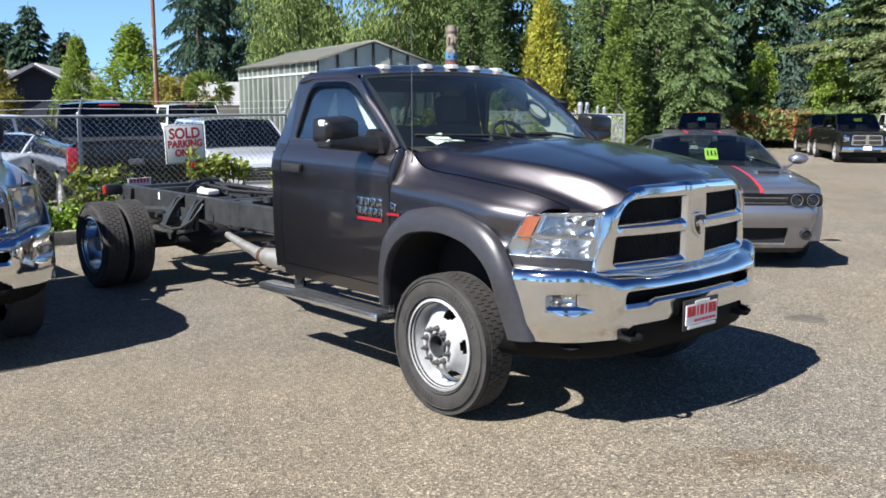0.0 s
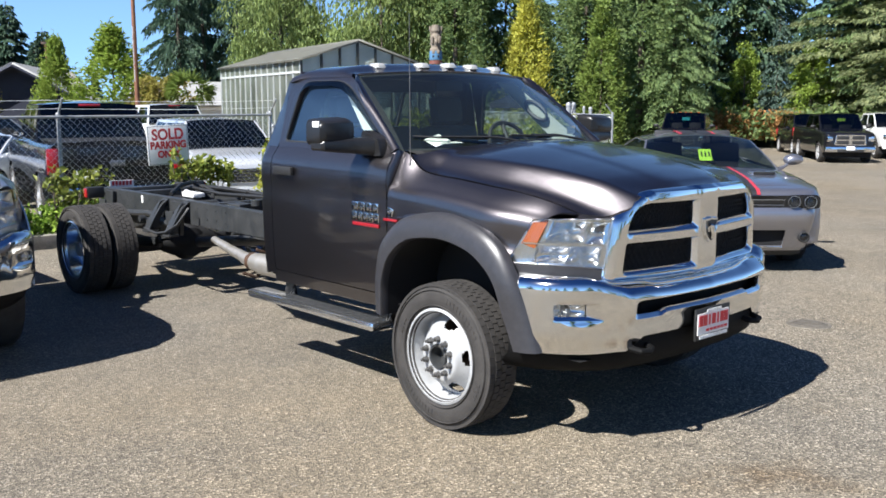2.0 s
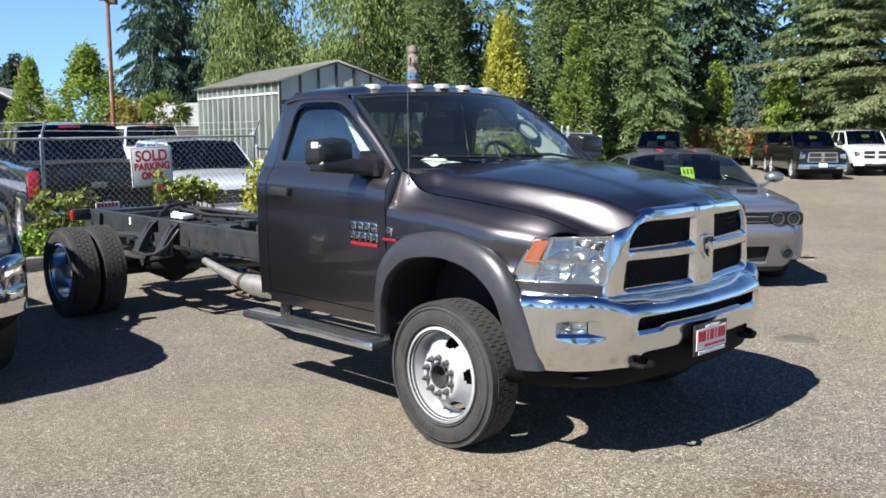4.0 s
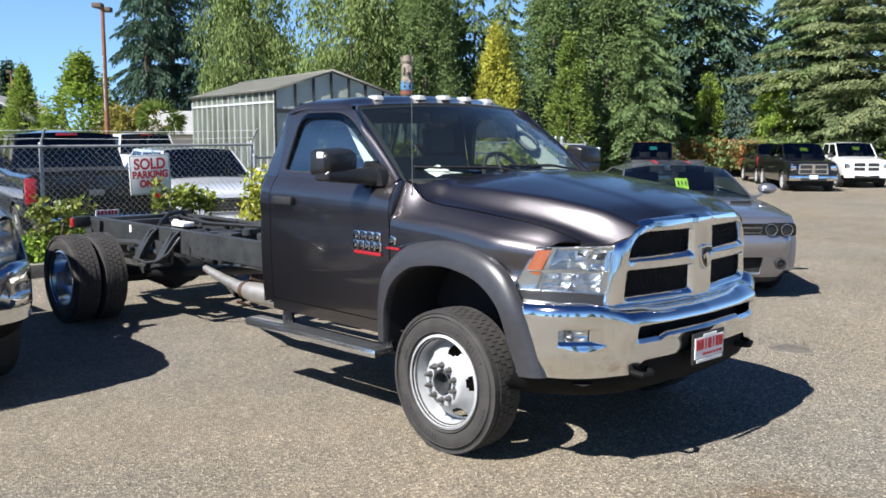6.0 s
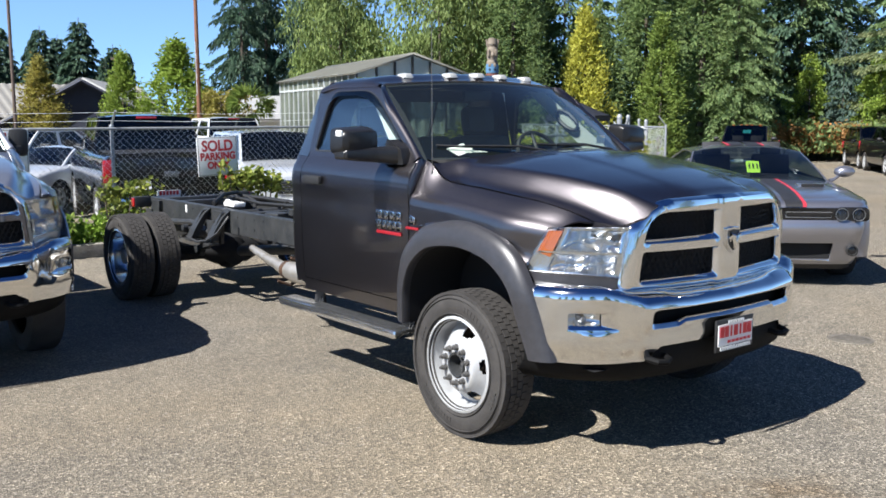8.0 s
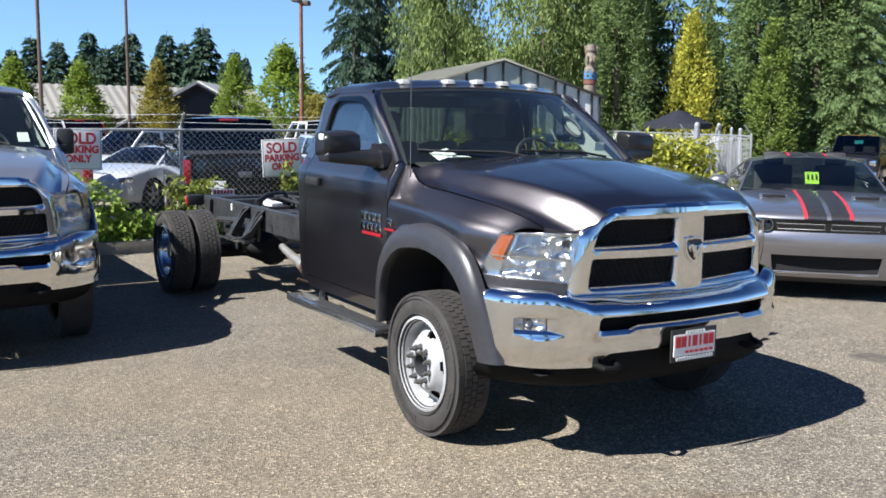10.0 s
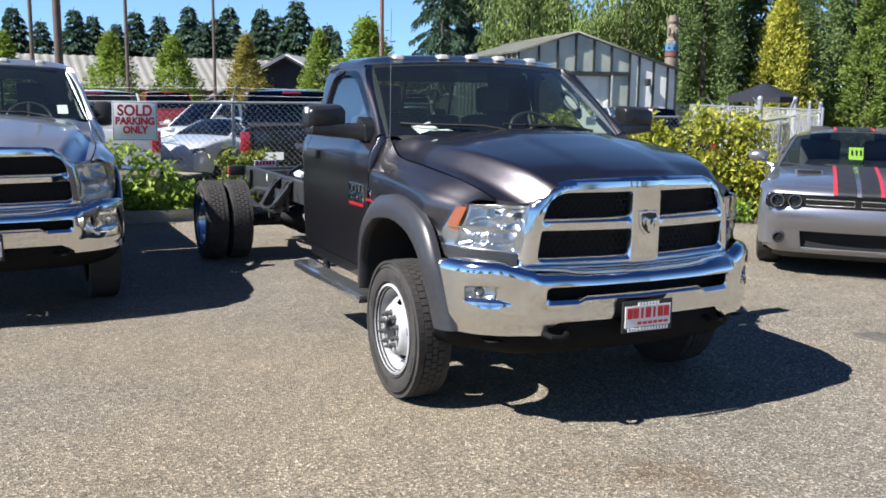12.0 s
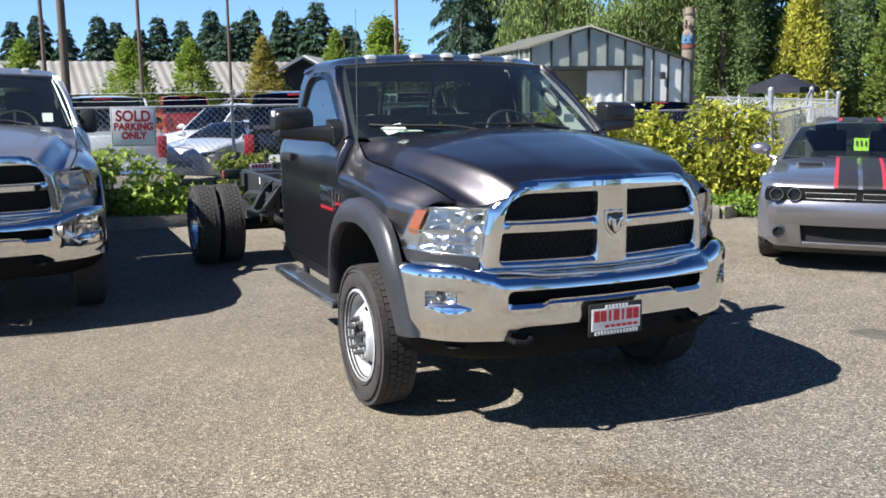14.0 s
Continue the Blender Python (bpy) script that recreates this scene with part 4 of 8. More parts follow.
    part("windscreen_border", b, BLACK, truck)
    # cowl and wipers
    b = B()
    grid(b, [[(windscreen_base(v * 0.8) + d, v * 0.8, 1.482 + e) for v in np.linspace(-0.92, 0.92, 15)] for d, e in ((-0.02, -0.006), (0.03, -0.028), (0.06, -0.07))])
    part("cowl", b, BLACK, truck, "black plastic cowl")
    for y0, y1 in ((-0.10, -0.62), (0.52, 0.0)):
        b = B()
        tube(b, [(windscreen_base(y0) + 0.05, y0, 1.515), (windscreen_base(y0) - 0.02, (y0 + y1) / 2 + 0.06, 1.552), (windscreen_base(y1) - 0.04, y1, 1.560)], [0.010, 0.008, 0.005], 6)
        tube(b, [(windscreen_base(y1 + 0.28) - 0.02, y1 + 0.28, 1.548), (windscreen_base(y1) - 0.045, y1, 1.554), (windscreen_base(y1 - 0.14) - 0.06, y1 - 0.14, 1.562)], 0.007, 5)
        part("wiper", b, BLACK, truck)
    # mirrors
    b = B()
    if towing_mirrors:
        ring = lambda x, k: [(x, y, z) for y, z in rounded([(-1.300, 1.515 + k), (-1.06, 1.515 + k), (-1.06, 1.675 - k), (-1.296, 1.665 - k)], 0.04, 4)]
        rows = [ring(-0.83, 0.0), ring(-0.80, 0.0), ring(-0.745, 0.004), ring(-0.70, 0.018), [(-0.685, -1.2 + (y + 1.2) * 0.7, 1.60 + (z - 1.6) * 0.6) for _, y, z in ring(0, 0)]]
        vs = grid(b, rows, close=True)
        b.faces.new(vs[-1])
        b.faces.new(vs[0][::-1])
        heads = pair("mirror", b, SATIN, truck, "black folding tow mirror", angle=50)
        b = B()
        rows = []
        for y, z0, z1, x0, x1 in ((-1.290, 1.50, 1.53, -0.80, -0.70), (-1.275, 1.487, 1.545, -0.82, -0.685), (-1.15, 1.472, 1.553, -0.82, -0.68), (-1.03, 1.462, 1.555, -0.80, -0.66), (-0.975, 1.452, 1.558, -0.76, -0.63), (-0.945, 1.45, 1.56, -0.74, -0.62)):
            rows.append([(x, y, z) for x, z in rounded([(x0, z0), (x1, z0), (x1, z1), (x0, z1)], (z1 - z0) * 0.3, 3)])
        vs = grid(b, rows, close=True)
        b.faces.new(vs[0])
        prism(b, rounded([(-0.80, 1.452), (-0.575, 1.452), (-0.60, 1.545), (-0.74, 1.60)], 0.015, 2), "y", -0.965, -0.86)
        arms = (b, flip(b))
        b = B()
        grid(b, [[(-0.832, y, z) for z in (1.525, 1.66)] for y in (-1.28, -1.09)])
        faces = (b, flip(b))
        # white block on the outer corner stands in for a highlight
        b = B()
        box(b, (-0.735, -1.296, 1.635), (0.06, 0.014, 0.035), bev=0.006)
        glint = (b, flip(b))
        for o, a, f, g in zip(heads, arms, faces, glint):
            part("mirror_arm", a, SATIN, o)
            part("mirror_glass", f, CHROME, o)
            part("mirror_glint", g, WHITE, o, "white block painted as a glint on the mirror corner")
    else:
        box(b, (-0.70, -1.00, 1.53), (0.10, 0.14, 0.22), (0, 0, 8), 0.04)
        box(b, (-0.64, -0.96, 1.48), (0.10, 0.08, 0.05), bev=0.01)
        pair("mirror", b, BLACK, truck, "black door mirror")
    # handles
    b = B()
    box(b, (-1.535, -1.010, 1.322), (0.21, 0.034, 0.056), bev=0.015)
    h = (b, flip(b))
    for d, bb in zip(doors, h):
        part("handle", bb, BLACK, d, "black pull handle")
    # pale trim and grab handle inside the screen pillars
    for s in (-1, 1):
        b = B()
        grid(b, [[Vector((-0.50, s * 0.825, 1.485)).lerp(Vector((-1.09, s * 0.702, 1.905)), f) + Vector((-k * (1 - 0.35 * f), s * 0.012 * k, 0)) for k in (0.09, 0.16, 0.24, 0.34)] for f in np.linspace(0, 1, 8)])
        o = part("pillar_trim", b, TRIM, truck, "pale grey pillar trim")
        b = B()
        rim = [Vector((-0.955, s * 0.755, 1.70)) + Vector((-0.085, s * -0.012, 0.062)) * math.cos(a) * 1.0 + Vector((-0.040, 0, -0.030)) * math.sin(a) for a in np.linspace(0, 2 * math.pi, 17)]
        tube(b, rim, 0.014, 6)
        part("grab_handle", b, BLACK, o)
    # cab interior
    b = B()
    grid(b, [[(windscreen_base(y) - d, y * 0.97, z) for y in np.linspace(-0.78, 0.78, 17)] for d, z in ((0.015, 1.40), (0.03, 1.462), (0.10, 1.476), (0.22, 1.482), (0.36, 1.462), (0.40, 1.42), (0.38, 1.20))])
    box(b, (-0.66, 0.40, 1.43), (0.22, 0.42, 0.12), (0, 10, 0), 0.04)
    part("dashboard", b, DASH, truck, "dark moulded dashboard")
    for y, w in ((-0.45, 0.5), (0.45, 0.5), (0.0, 0.28)):
        b = B()
        box(b, (-1.52, y, 1.28), (0.16, w, 0.62), (0, -12, 0), 0.05)
        box(b, (-1.27, y, 0.98), (0.52, w, 0.16), (0, -6, 0), 0.05)
        o = part("seat", b, SEATM, truck, "dark grey cab seat with headrest")
        if w > 0.3:
            b = B()
            box(b, (-1.585, y, 1.70), (0.11, 0.26, 0.20), (0, -8, 0), 0.045)
            part("headrest", b, SEATM, o)
    b = B()
    c, ax = Vector((-0.86, 0.40, 1.45)), Euler((0, radians(62), 0)).to_matrix()
    tube(b, [c + ax @ Vector((0.19 * math.cos(k * math.pi / 14), 0.19 * math.sin(k * math.pi / 14), 0)) for k in range(29)], 0.015, 6)
    cyl(b, c, c + ax @ Vector((0, 0, -0.03)), 0.07)
    for k in range(3):
        a = k * 2.09 + math.pi
        cyl(b, c, c + ax @ Vector((0.19 * math.cos(a), 0.19 * math.sin(a), 0)), 0.014, seg=6)
    part("steering_wheel", b, BLACK, truck)
    b = B()
    grid(b, [[(-1.04 - 0.125 * (y / 0.68) ** 2 - 0.42 * s, y, 1.925 - 0.03 * (y / 0.68) ** 2 + 0.04 * math.sin(math.pi * s)) for y in np.linspace(-0.68, 0.68, 9)] for s in np.linspace(0, 1, 5)])
    box(b, (-1.06, 0, 1.865), (0.03, 0.24, 0.07), bev=0.012)
    part("headlining", b, SEATM, truck)
    b = B()
    grid(b, [[(x, y, 0.60) for y in (-0.93, 0.93)] for x in (-1.85, -0.3)])
    grid(b, [[(-0.56, y, z) for y in (-0.9, 0.9)] for z in (0.45, 1.36)])
    grid(b, [[(x, -0.9, z) for x in (-1.83, -0.55)] for z in (0.55, 1.43)])
    grid(b, [[(x, 0.9, z) for x in (-1.83, -0.55)] for z in (0.55, 1.43)])
    part("cab_lining", b, SEATM, truck)
    # clearance lamps
    for y in (-0.52, -0.22, 0.0, 0.22, 0.52):
        b = B()
        x = -1.07 - 0.36 * y * y
        z = 1.987 - 0.02 * abs(y)
        box(b, (x, y, z + 0.012), (0.115, 0.085, 0.034), bev=0.013, taper=0.72)
        part("roof_lamp", b, material_lamp, truck, "clear roof clearance lamp", angle=60)


PRIVACY = glass("privacy_glass", (0.42, 0.52, 0.46), 0.42)
TRIM = mottled("pale_trim", (0.50, 0.54, 0.51), (0.56, 0.60, 0.56), 8, 0.6)
GUARD = glass("smoked_guard", (0.28, 0.27, 0.25), 0.7)
material_lamp = material("clearance_lens", (0.40, 0.40, 0.385), 0.12, 0.0, Coat_Weight=1.0)


def build_chassis_truck():
    t = thing("chassis_cab_truck", "dark grey heavy chassis cab truck with a bare rear frame", "truck")
    front_end(t, GRANITE, "dark grey metallic")
    cab(t, GRANITE, "dark grey metallic")
    plate_tag(t, 1.022, -0.008, 0.612)
    for s in (-1, 1):
        front_wheel(t, (0, s * 0.938, 0.400), s)
        rear_wheel(t, (-4.86, s * 1.05, 0.436), s, True)
        rear_wheel(t, (-4.86, s * 0.80, 0.436), s, False)
    # aerial
    b = B()
    cyl(b, (-0.415, -0.875, 1.375), (-0.415, -0.878, 1.42), 0.016, 0.008, seg=10)
    cyl(b, (-0.415, -0.878, 1.42), (-0.44, -0.86, 2.24), 0.0026, 0.0016, seg=6)
    part("aerial", b, NUTS, t, "thin grey whip aerial")
    # badges: bars where the lettering stood
    bars = [(-0.785 + k * 0.064, 1.155, 0.060, 0.052, 4) for k in range(4)] + [(-0.795 + k * 0.053, 1.096, 0.050, 0.052, 4) for k in range(5)] + [(-0.455, 1.145, 0.055, 0.045, 15)]
    for x, z, w, h, turn in bars:
        b = B()
        box(b, (x, -0.994, z), (w, 0.010, h), (0, turn, 0), 0.003)
        part("badge_bar", b, CHROME, t, "chrome badge piece")
    for x, z, w, h in [(-0.685, 1.050, 0.25, 0.019), (-0.455, 1.097, 0.12, 0.014)]:
        b = B()
        box(b, (x, -0.994, z), (w, 0.010, h), bev=0.003)
        part("badge_strip", b, BADGE_RED, t, "red badge strip")
    # side steps
    b = B()
    box(b, (-1.315, -0.94, 0.447), (1.43, 0.155, 0.058), bev=0.026, )
    o1, o2 = pair("side_step", b, POLISH, t, "bright aluminium side step with ribbed tread")
    for o, s in ((o1, -1), (o2, 1)):
        b = B()
        for k in range(30):
            for j in range(3):
                box(b, (-1.60 + k * 0.031, s * (0.905 + 0.033 * j), 0.4765), (0.026, 0.010, 0.005), (0, 0, 45 if (k + j) % 2 else -45))
        box(b, (-1.15, s * 0.938, 0.4745), (0.96, 0.105, 0.004))
        part("step_tread", b, TREADM, o, "grey raised-pattern tread plate", flat=True)
        for x in (-0.68, -1.72):
            b = B()
            prism(b, [(x - 0.07, 0.455), (x + 0.07, 0.455), (x + 0.035, 0.60), (x - 0.035, 0.60)], "y", s * 0.845, s * 0.86)
            box(b, (x, s * 0.76, 0.575), (0.08, 0.22, 0.03), bev=0.006)
            for d in (-0.014, 0.014):
                cyl(b, (x + d + 0.05, s * 0.885, 0.465), (x + d + 0.06, s * 0.865, 0.515), 0.005, seg=6)
            part("bracket", b, BLACK, o)
    # ladder frame
    for s in (-1, 1):
        b = B()
        prof = [(s * 0.43, 0.90), (s * 0.43, 0.69), (s * 0.36, 0.69), (s * 0.36, 0.698), (s * 0.421, 0.698), (s * 0.421, 0.892), (s * 0.36, 0.892), (s * 0.36, 0.90)]
        prism(b, prof, "x", -5.85, 0.75)
        rail = part("frame_rail", b, CHASSIS, t, "black steel channel frame rail", bev=0.003)
        b = B()
        for x in np.arange(-5.75, -1.9, 0.16):
            for z in (0.76, 0.85):
                cyl(b, (x, s * 0.428, z), (x, s * 0.434, z), 0.008, seg=8)
        part("rail_bolts", b, CHASSIS, rail)["kind"] = "stuff"
        b = B()
        prism(b, [(-3.3, 0.895), (-3.3, 0.70), (-2.0, 0.70), (-2.0, 0.895)], "y", s * 0.431, s * 0.439)
        part("rail_plate", b, CHASSIS, rail)
        # spring hangers and leaf springs
        for x in (-4.15, -5.62):
            b = B()
            prism(b, [(x - 0.10, 0.88), (x + 0.10, 0.88), (x + 0.05, 0.58), (x - 0.05, 0.58)], "y", s * 0.44, s * 0.47)
            prism(b, [(x - 0.08, 0.80), (x + 0.08, 0.80), (x + 0.04, 0.58), (x - 0.04, 0.58)], "y", s * 0.53, s * 0.545)
            cyl(b, (x, s * 0.43, 0.62), (x, s * 0.56, 0.62), 0.025)
            part("spring_hanger", b, CHASSIS, t)
        b = B()
        for k in range(5):
            half = 0.76 - 0.12 * k
            rows = []
            for i in range(13):
                f = -1 + i / 6
                x = -4.89 + f * half
                z = 0.50 + 0.12 * (f * half / 0.76) ** 2 - 0.016 * k
                rows.append([(x, s * 0.455, z), (x, s * 0.53, z), (x, s * 0.53, z - 0.013), (x, s * 0.455, z - 0.013)])
            grid(b, rows, close=True)
        part("leaf_spring", b, CHASSIS, t, "black leaf spring pack")
        b = B()
        tube(b, [(-4.70, s * 0.40, 0.42), (-4.42, s * 0.42, 0.84)], 0.035, 10)
        tube(b, [(-4.58, s * 0.405, 0.60), (-4.42, s * 0.42, 0.84)], 0.045, 10)
        part("shock_absorber", b, CHASSIS, t)
        # gusseted outriggers ahead of the axle
        for x in (-4.42, -4.02):
            b = B()
            prism(b, [(s * 0.44, 0.885), (s * 0.50, 0.87), (s * 0.63, 0.64), (s * 0.60, 0.615), (s * 0.55, 0.63), (s * 0.47, 0.78), (s * 0.44, 0.80)], "x", x, x + 0.012)
            rows = []
            for f in np.linspace(0, 1, 7):
                out_y = 0.44 + 0.20 * f ** 0.7
                rows.append([(x - 0.05, s * out_y, 0.89 - 0.27 * f), (x + 0.05, s * out_y, 0.89 - 0.27 * f), (x + 0.05, s * (out_y - 0.012), 0.885 - 0.27 * f), (x - 0.05, s * (out_y - 0.012), 0.885 - 0.27 * f)])
            grid(b, rows, close=True)
            box(b, (x, s * 0.60, 0.605), (0.13, 0.10, 0.02), bev=0.004)
            part("outrigger", b, CHASSIS, t, "black gusseted frame bracket")
        b = B()
        tube(b, [(-4.46, s * 0.64, 0.63), (-4.2, s * 0.655, 0.61), (-4.0, s * 0.65, 0.64), (-3.84, s * 0.62, 0.72), (-3.80, s * 0.53, 0.86)], 0.012, 6)
        part("support_rod", b, CHASSIS, t, "bent black support rod")
        b = B()
        box(b, (-4.55, s * 0.52, 0.66), (0.20, 0.10, 0.07), (0, 8, 0), 0.015)
        cyl(b, (-4.60, s * 0.57, 0.70), (-4.60, s * 0.62, 0.70), 0.03)
        part("bump_stop", b, CHASSIS, t)
        b = B()
        tube(b, [(-5.55, s * 0.46, 0.62), (-5.2, s * 0.48, 0.70), (-4.7, s * 0.47, 0.735), (-4.3, s * 0.46, 0.66)], [0.03, 0.028, 0.028, 0.03], 8)
        part("helper_spring", b, CHASSIS, t)
        b = B()
        tube(b, [(-5.6, s * 0.34, 0.86), (-4.9, s * 0.33, 0.84), (-4.2, s * 0.335, 0.865), (-3.0, s * 0.33, 0.85), (-2.0, s * 0.33, 0.86)], 0.012, 6)
        part("brake_line", b, STEEL if s < 0 else BLACK, rail)
        b = B()
        box(b, (-4.93, s * 0.433, 0.845), (0.035, 0.004, 0.07))
        part("rail_label", b, PAPER, rail, "small white rail label")
    for x in (-5.81, -5.35, -4.45, -3.8, -3.2, -2.3):
        b = B()
        cyl(b, (x, -0.36, 0.80), (x, 0.36, 0.80), 0.045, seg=10) if x in (-4.45, -3.2) else box(b, (x, 0, 0.82), (0.09, 0.73, 0.13), bev=0.01)
        part("crossmember", b, CHASSIS, t)
    # rear axle, near black to imitate the shade below the rails
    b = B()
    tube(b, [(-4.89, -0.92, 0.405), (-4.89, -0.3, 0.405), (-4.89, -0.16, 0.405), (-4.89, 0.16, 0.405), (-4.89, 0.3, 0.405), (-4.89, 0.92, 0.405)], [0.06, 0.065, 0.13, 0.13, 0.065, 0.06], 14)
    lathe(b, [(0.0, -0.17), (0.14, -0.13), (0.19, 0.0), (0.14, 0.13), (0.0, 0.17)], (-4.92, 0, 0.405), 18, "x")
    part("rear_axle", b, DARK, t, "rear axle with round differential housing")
    b = B()
    cyl(b, (-4.65, 0, 0.42), (-3.2, 0, 0.60), 0.05)
    cyl(b, (-3.2, 0, 0.60), (-1.4, 0, 0.66), 0.05)
    part("prop_shaft", b, CHASSIS, t)
    # fuel tank behind the axle and between the rails
    b = B()
    box(b, (-5.42, 0, 0.66), (0.62, 0.62, 0.32), bev=0.05)
    part("fuel_tank", b, BLACK, t, "black plastic fuel tank")
    b = B()
    tube(b, [(-2.1, -0.10, 0.86), (-2.6, -0.12, 0.93), (-3.4, 0.05, 0.94), (-4.2, 0.0, 0.92), (-5.1, 0.1, 0.93)], 0.016, 6)
    tube(b, [(-2.1, 0.2, 0.88), (-3.0, 0.22, 0.92), (-4.6, 0.24, 0.93), (-5.5, 0.2, 0.92)], 0.022, 6)
    tube(b, [(-4.6, -0.3, 0.91), (-4.8, -0.1, 0.97), (-5.0, 0.15, 0.97), (-5.3, 0.3, 0.93)], 0.02, 6)
    part("wiring_loom", b, BLACK, t, "black wiring loom along the frame")
    b = B()
    box(b, (-4.25, -0.25, 0.925), (0.22, 0.12, 0.04), bev=0.01)
    cyl(b, (-4.33, -0.25, 0.935), (-4.40, -0.25, 0.935), 0.025)
    part("canister", b, PAPER, t, "pale plastic canister on the frame")
    b = B()
    box(b, (-3.05, 0.05, 0.86), (0.42, 0.30, 0.10), (0, 0, 4), 0.02)
    box(b, (-3.55, -0.18, 0.85), (0.18, 0.16, 0.09), (0, 0, 12), 0.015)
    cyl(b, (-3.40, -0.10, 0.88), (-3.40, -0.10, 0.93), 0.05)
    part("valve_block", b, CHASSIS, t, "black valve block between the rails")
    for x, y in ((-4.62, -0.16), (-4.62, 0.14), (-3.9, 0.2)):
        b = B()
        tube(b, [(x, y, 0.80), (x - 0.06, y + 0.04, 0.90), (x - 0.18, y + 0.02, 0.94), (x - 0.26, y, 0.86)], 0.018, 6)
        part("hose", b, BLACK, t, "black hose over the axle")
    # exhaust
    b = B()
    tube(b, [(-1.2, -0.42, 0.52), (-2.1, -0.50, 0.51), (-2.65, -0.52, 0.515)], 0.082, 16)
    tube(b, [(-2.65, -0.52, 0.515), (-2.74, -0.525, 0.52), (-2.90, -0.53, 0.535)], [0.082, 0.070, 0.045], 16)
    mf = part("silencer", b, ALUM, t, "weathered exhaust silencer")
    b = B()
    tube(b, [(-2.82, -0.53, 0.53), (-3.12, -0.505, 0.562), (-3.40, -0.47, 0.595), (-3.52, -0.45, 0.608)], [0.046, 0.040, 0.033, 0.028], 12)
    part("tailpipe", b, ALUM, mf)
    b = B()
    tube(b, [(-2.72, -0.52, 0.62), (-2.70, -0.42, 0.58), (-2.72, -0.40, 0.46), (-2.74, -0.52, 0.40), (-2.76, -0.62, 0.44)], 0.014, 6)
    lathe(b, [(0.070, -0.03), (0.074, 0.0), (0.068, 0.03)], (-2.76, -0.525, 0.52), 18, "x")
    part("clamp", b, RUST, mf, "rusty exhaust clamp")
    # flat near-black sheets close the underside; their colour stands in for shade
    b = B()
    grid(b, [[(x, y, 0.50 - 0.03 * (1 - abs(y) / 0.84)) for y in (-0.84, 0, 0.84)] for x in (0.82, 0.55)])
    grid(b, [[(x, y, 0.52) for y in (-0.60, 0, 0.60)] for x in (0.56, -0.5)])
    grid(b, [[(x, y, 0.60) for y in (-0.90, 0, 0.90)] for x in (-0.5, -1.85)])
    part("underbody_shade", b, DARK, t)
    # front axle and steering under the nose, with shade painted in as near black
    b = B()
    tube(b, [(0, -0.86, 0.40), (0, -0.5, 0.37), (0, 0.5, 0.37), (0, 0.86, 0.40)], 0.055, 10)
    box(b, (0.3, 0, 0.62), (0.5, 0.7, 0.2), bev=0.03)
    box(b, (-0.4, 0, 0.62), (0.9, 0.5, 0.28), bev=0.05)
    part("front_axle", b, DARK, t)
    # tail lamps and rear tag
    for s in (-1, 1):
        b = B()
        box(b, (-5.76, s * 0.56, 0.86), (0.09, 0.17, 0.11), bev=0.012)
        o = part("tail_lamp", b, BLACK, t, "black tail lamp box with red lens")
        b = B()
        box(b, (-5.76, s * 0.651, 0.86), (0.075, 0.014, 0.09), bev=0.006)
        box(b, (-5.812, s * 0.57, 0.86), (0.014, 0.13, 0.085), bev=0.006)
        part("lens", b, REDL, o)
        b = B()
        tube(b, [(-5.76, s * 0.43, 0.84), (-5.77, s * 0.5, 0.85)], 0.02, 6)
        part("lamp_bracket", b, CHASSIS, o)
    b = B()
    box(b, (-6.02, -0.16, 0.885), (0.008, 0.26, 0.12), (0, 5, 0))
    o = part("rear_tag", b, PAPER, t, "white dealer tag with red bars")
    b = B()
    for k in range(6):
        box(b, (-6.014, -0.255 + k * 0.038, 0.915), (0.003, 0.028, 0.045), (0, 5, 0))
    part("tag_bars", b, RED, o, flat=True)
    # paper on the dashboard
    b = B()
    box(b, (-0.475, -0.62, 1.535), (0.10, 0.13, 0.004), (14, 22, 10))
    box(b, (-0.46, -0.52, 1.520), (0.07, 0.15, 0.004), (0, 4, 5))
    part("dash_paper", b, PAPER, t, "white papers on the dashboard")
    b = B()
    grid(b, [[(-0.545, y, z) for y in (0.62, 0.70)] for z in (1.545, 1.60)])
    part("window_slip", b, PAPER, t)
    return t


build_chassis_truck()

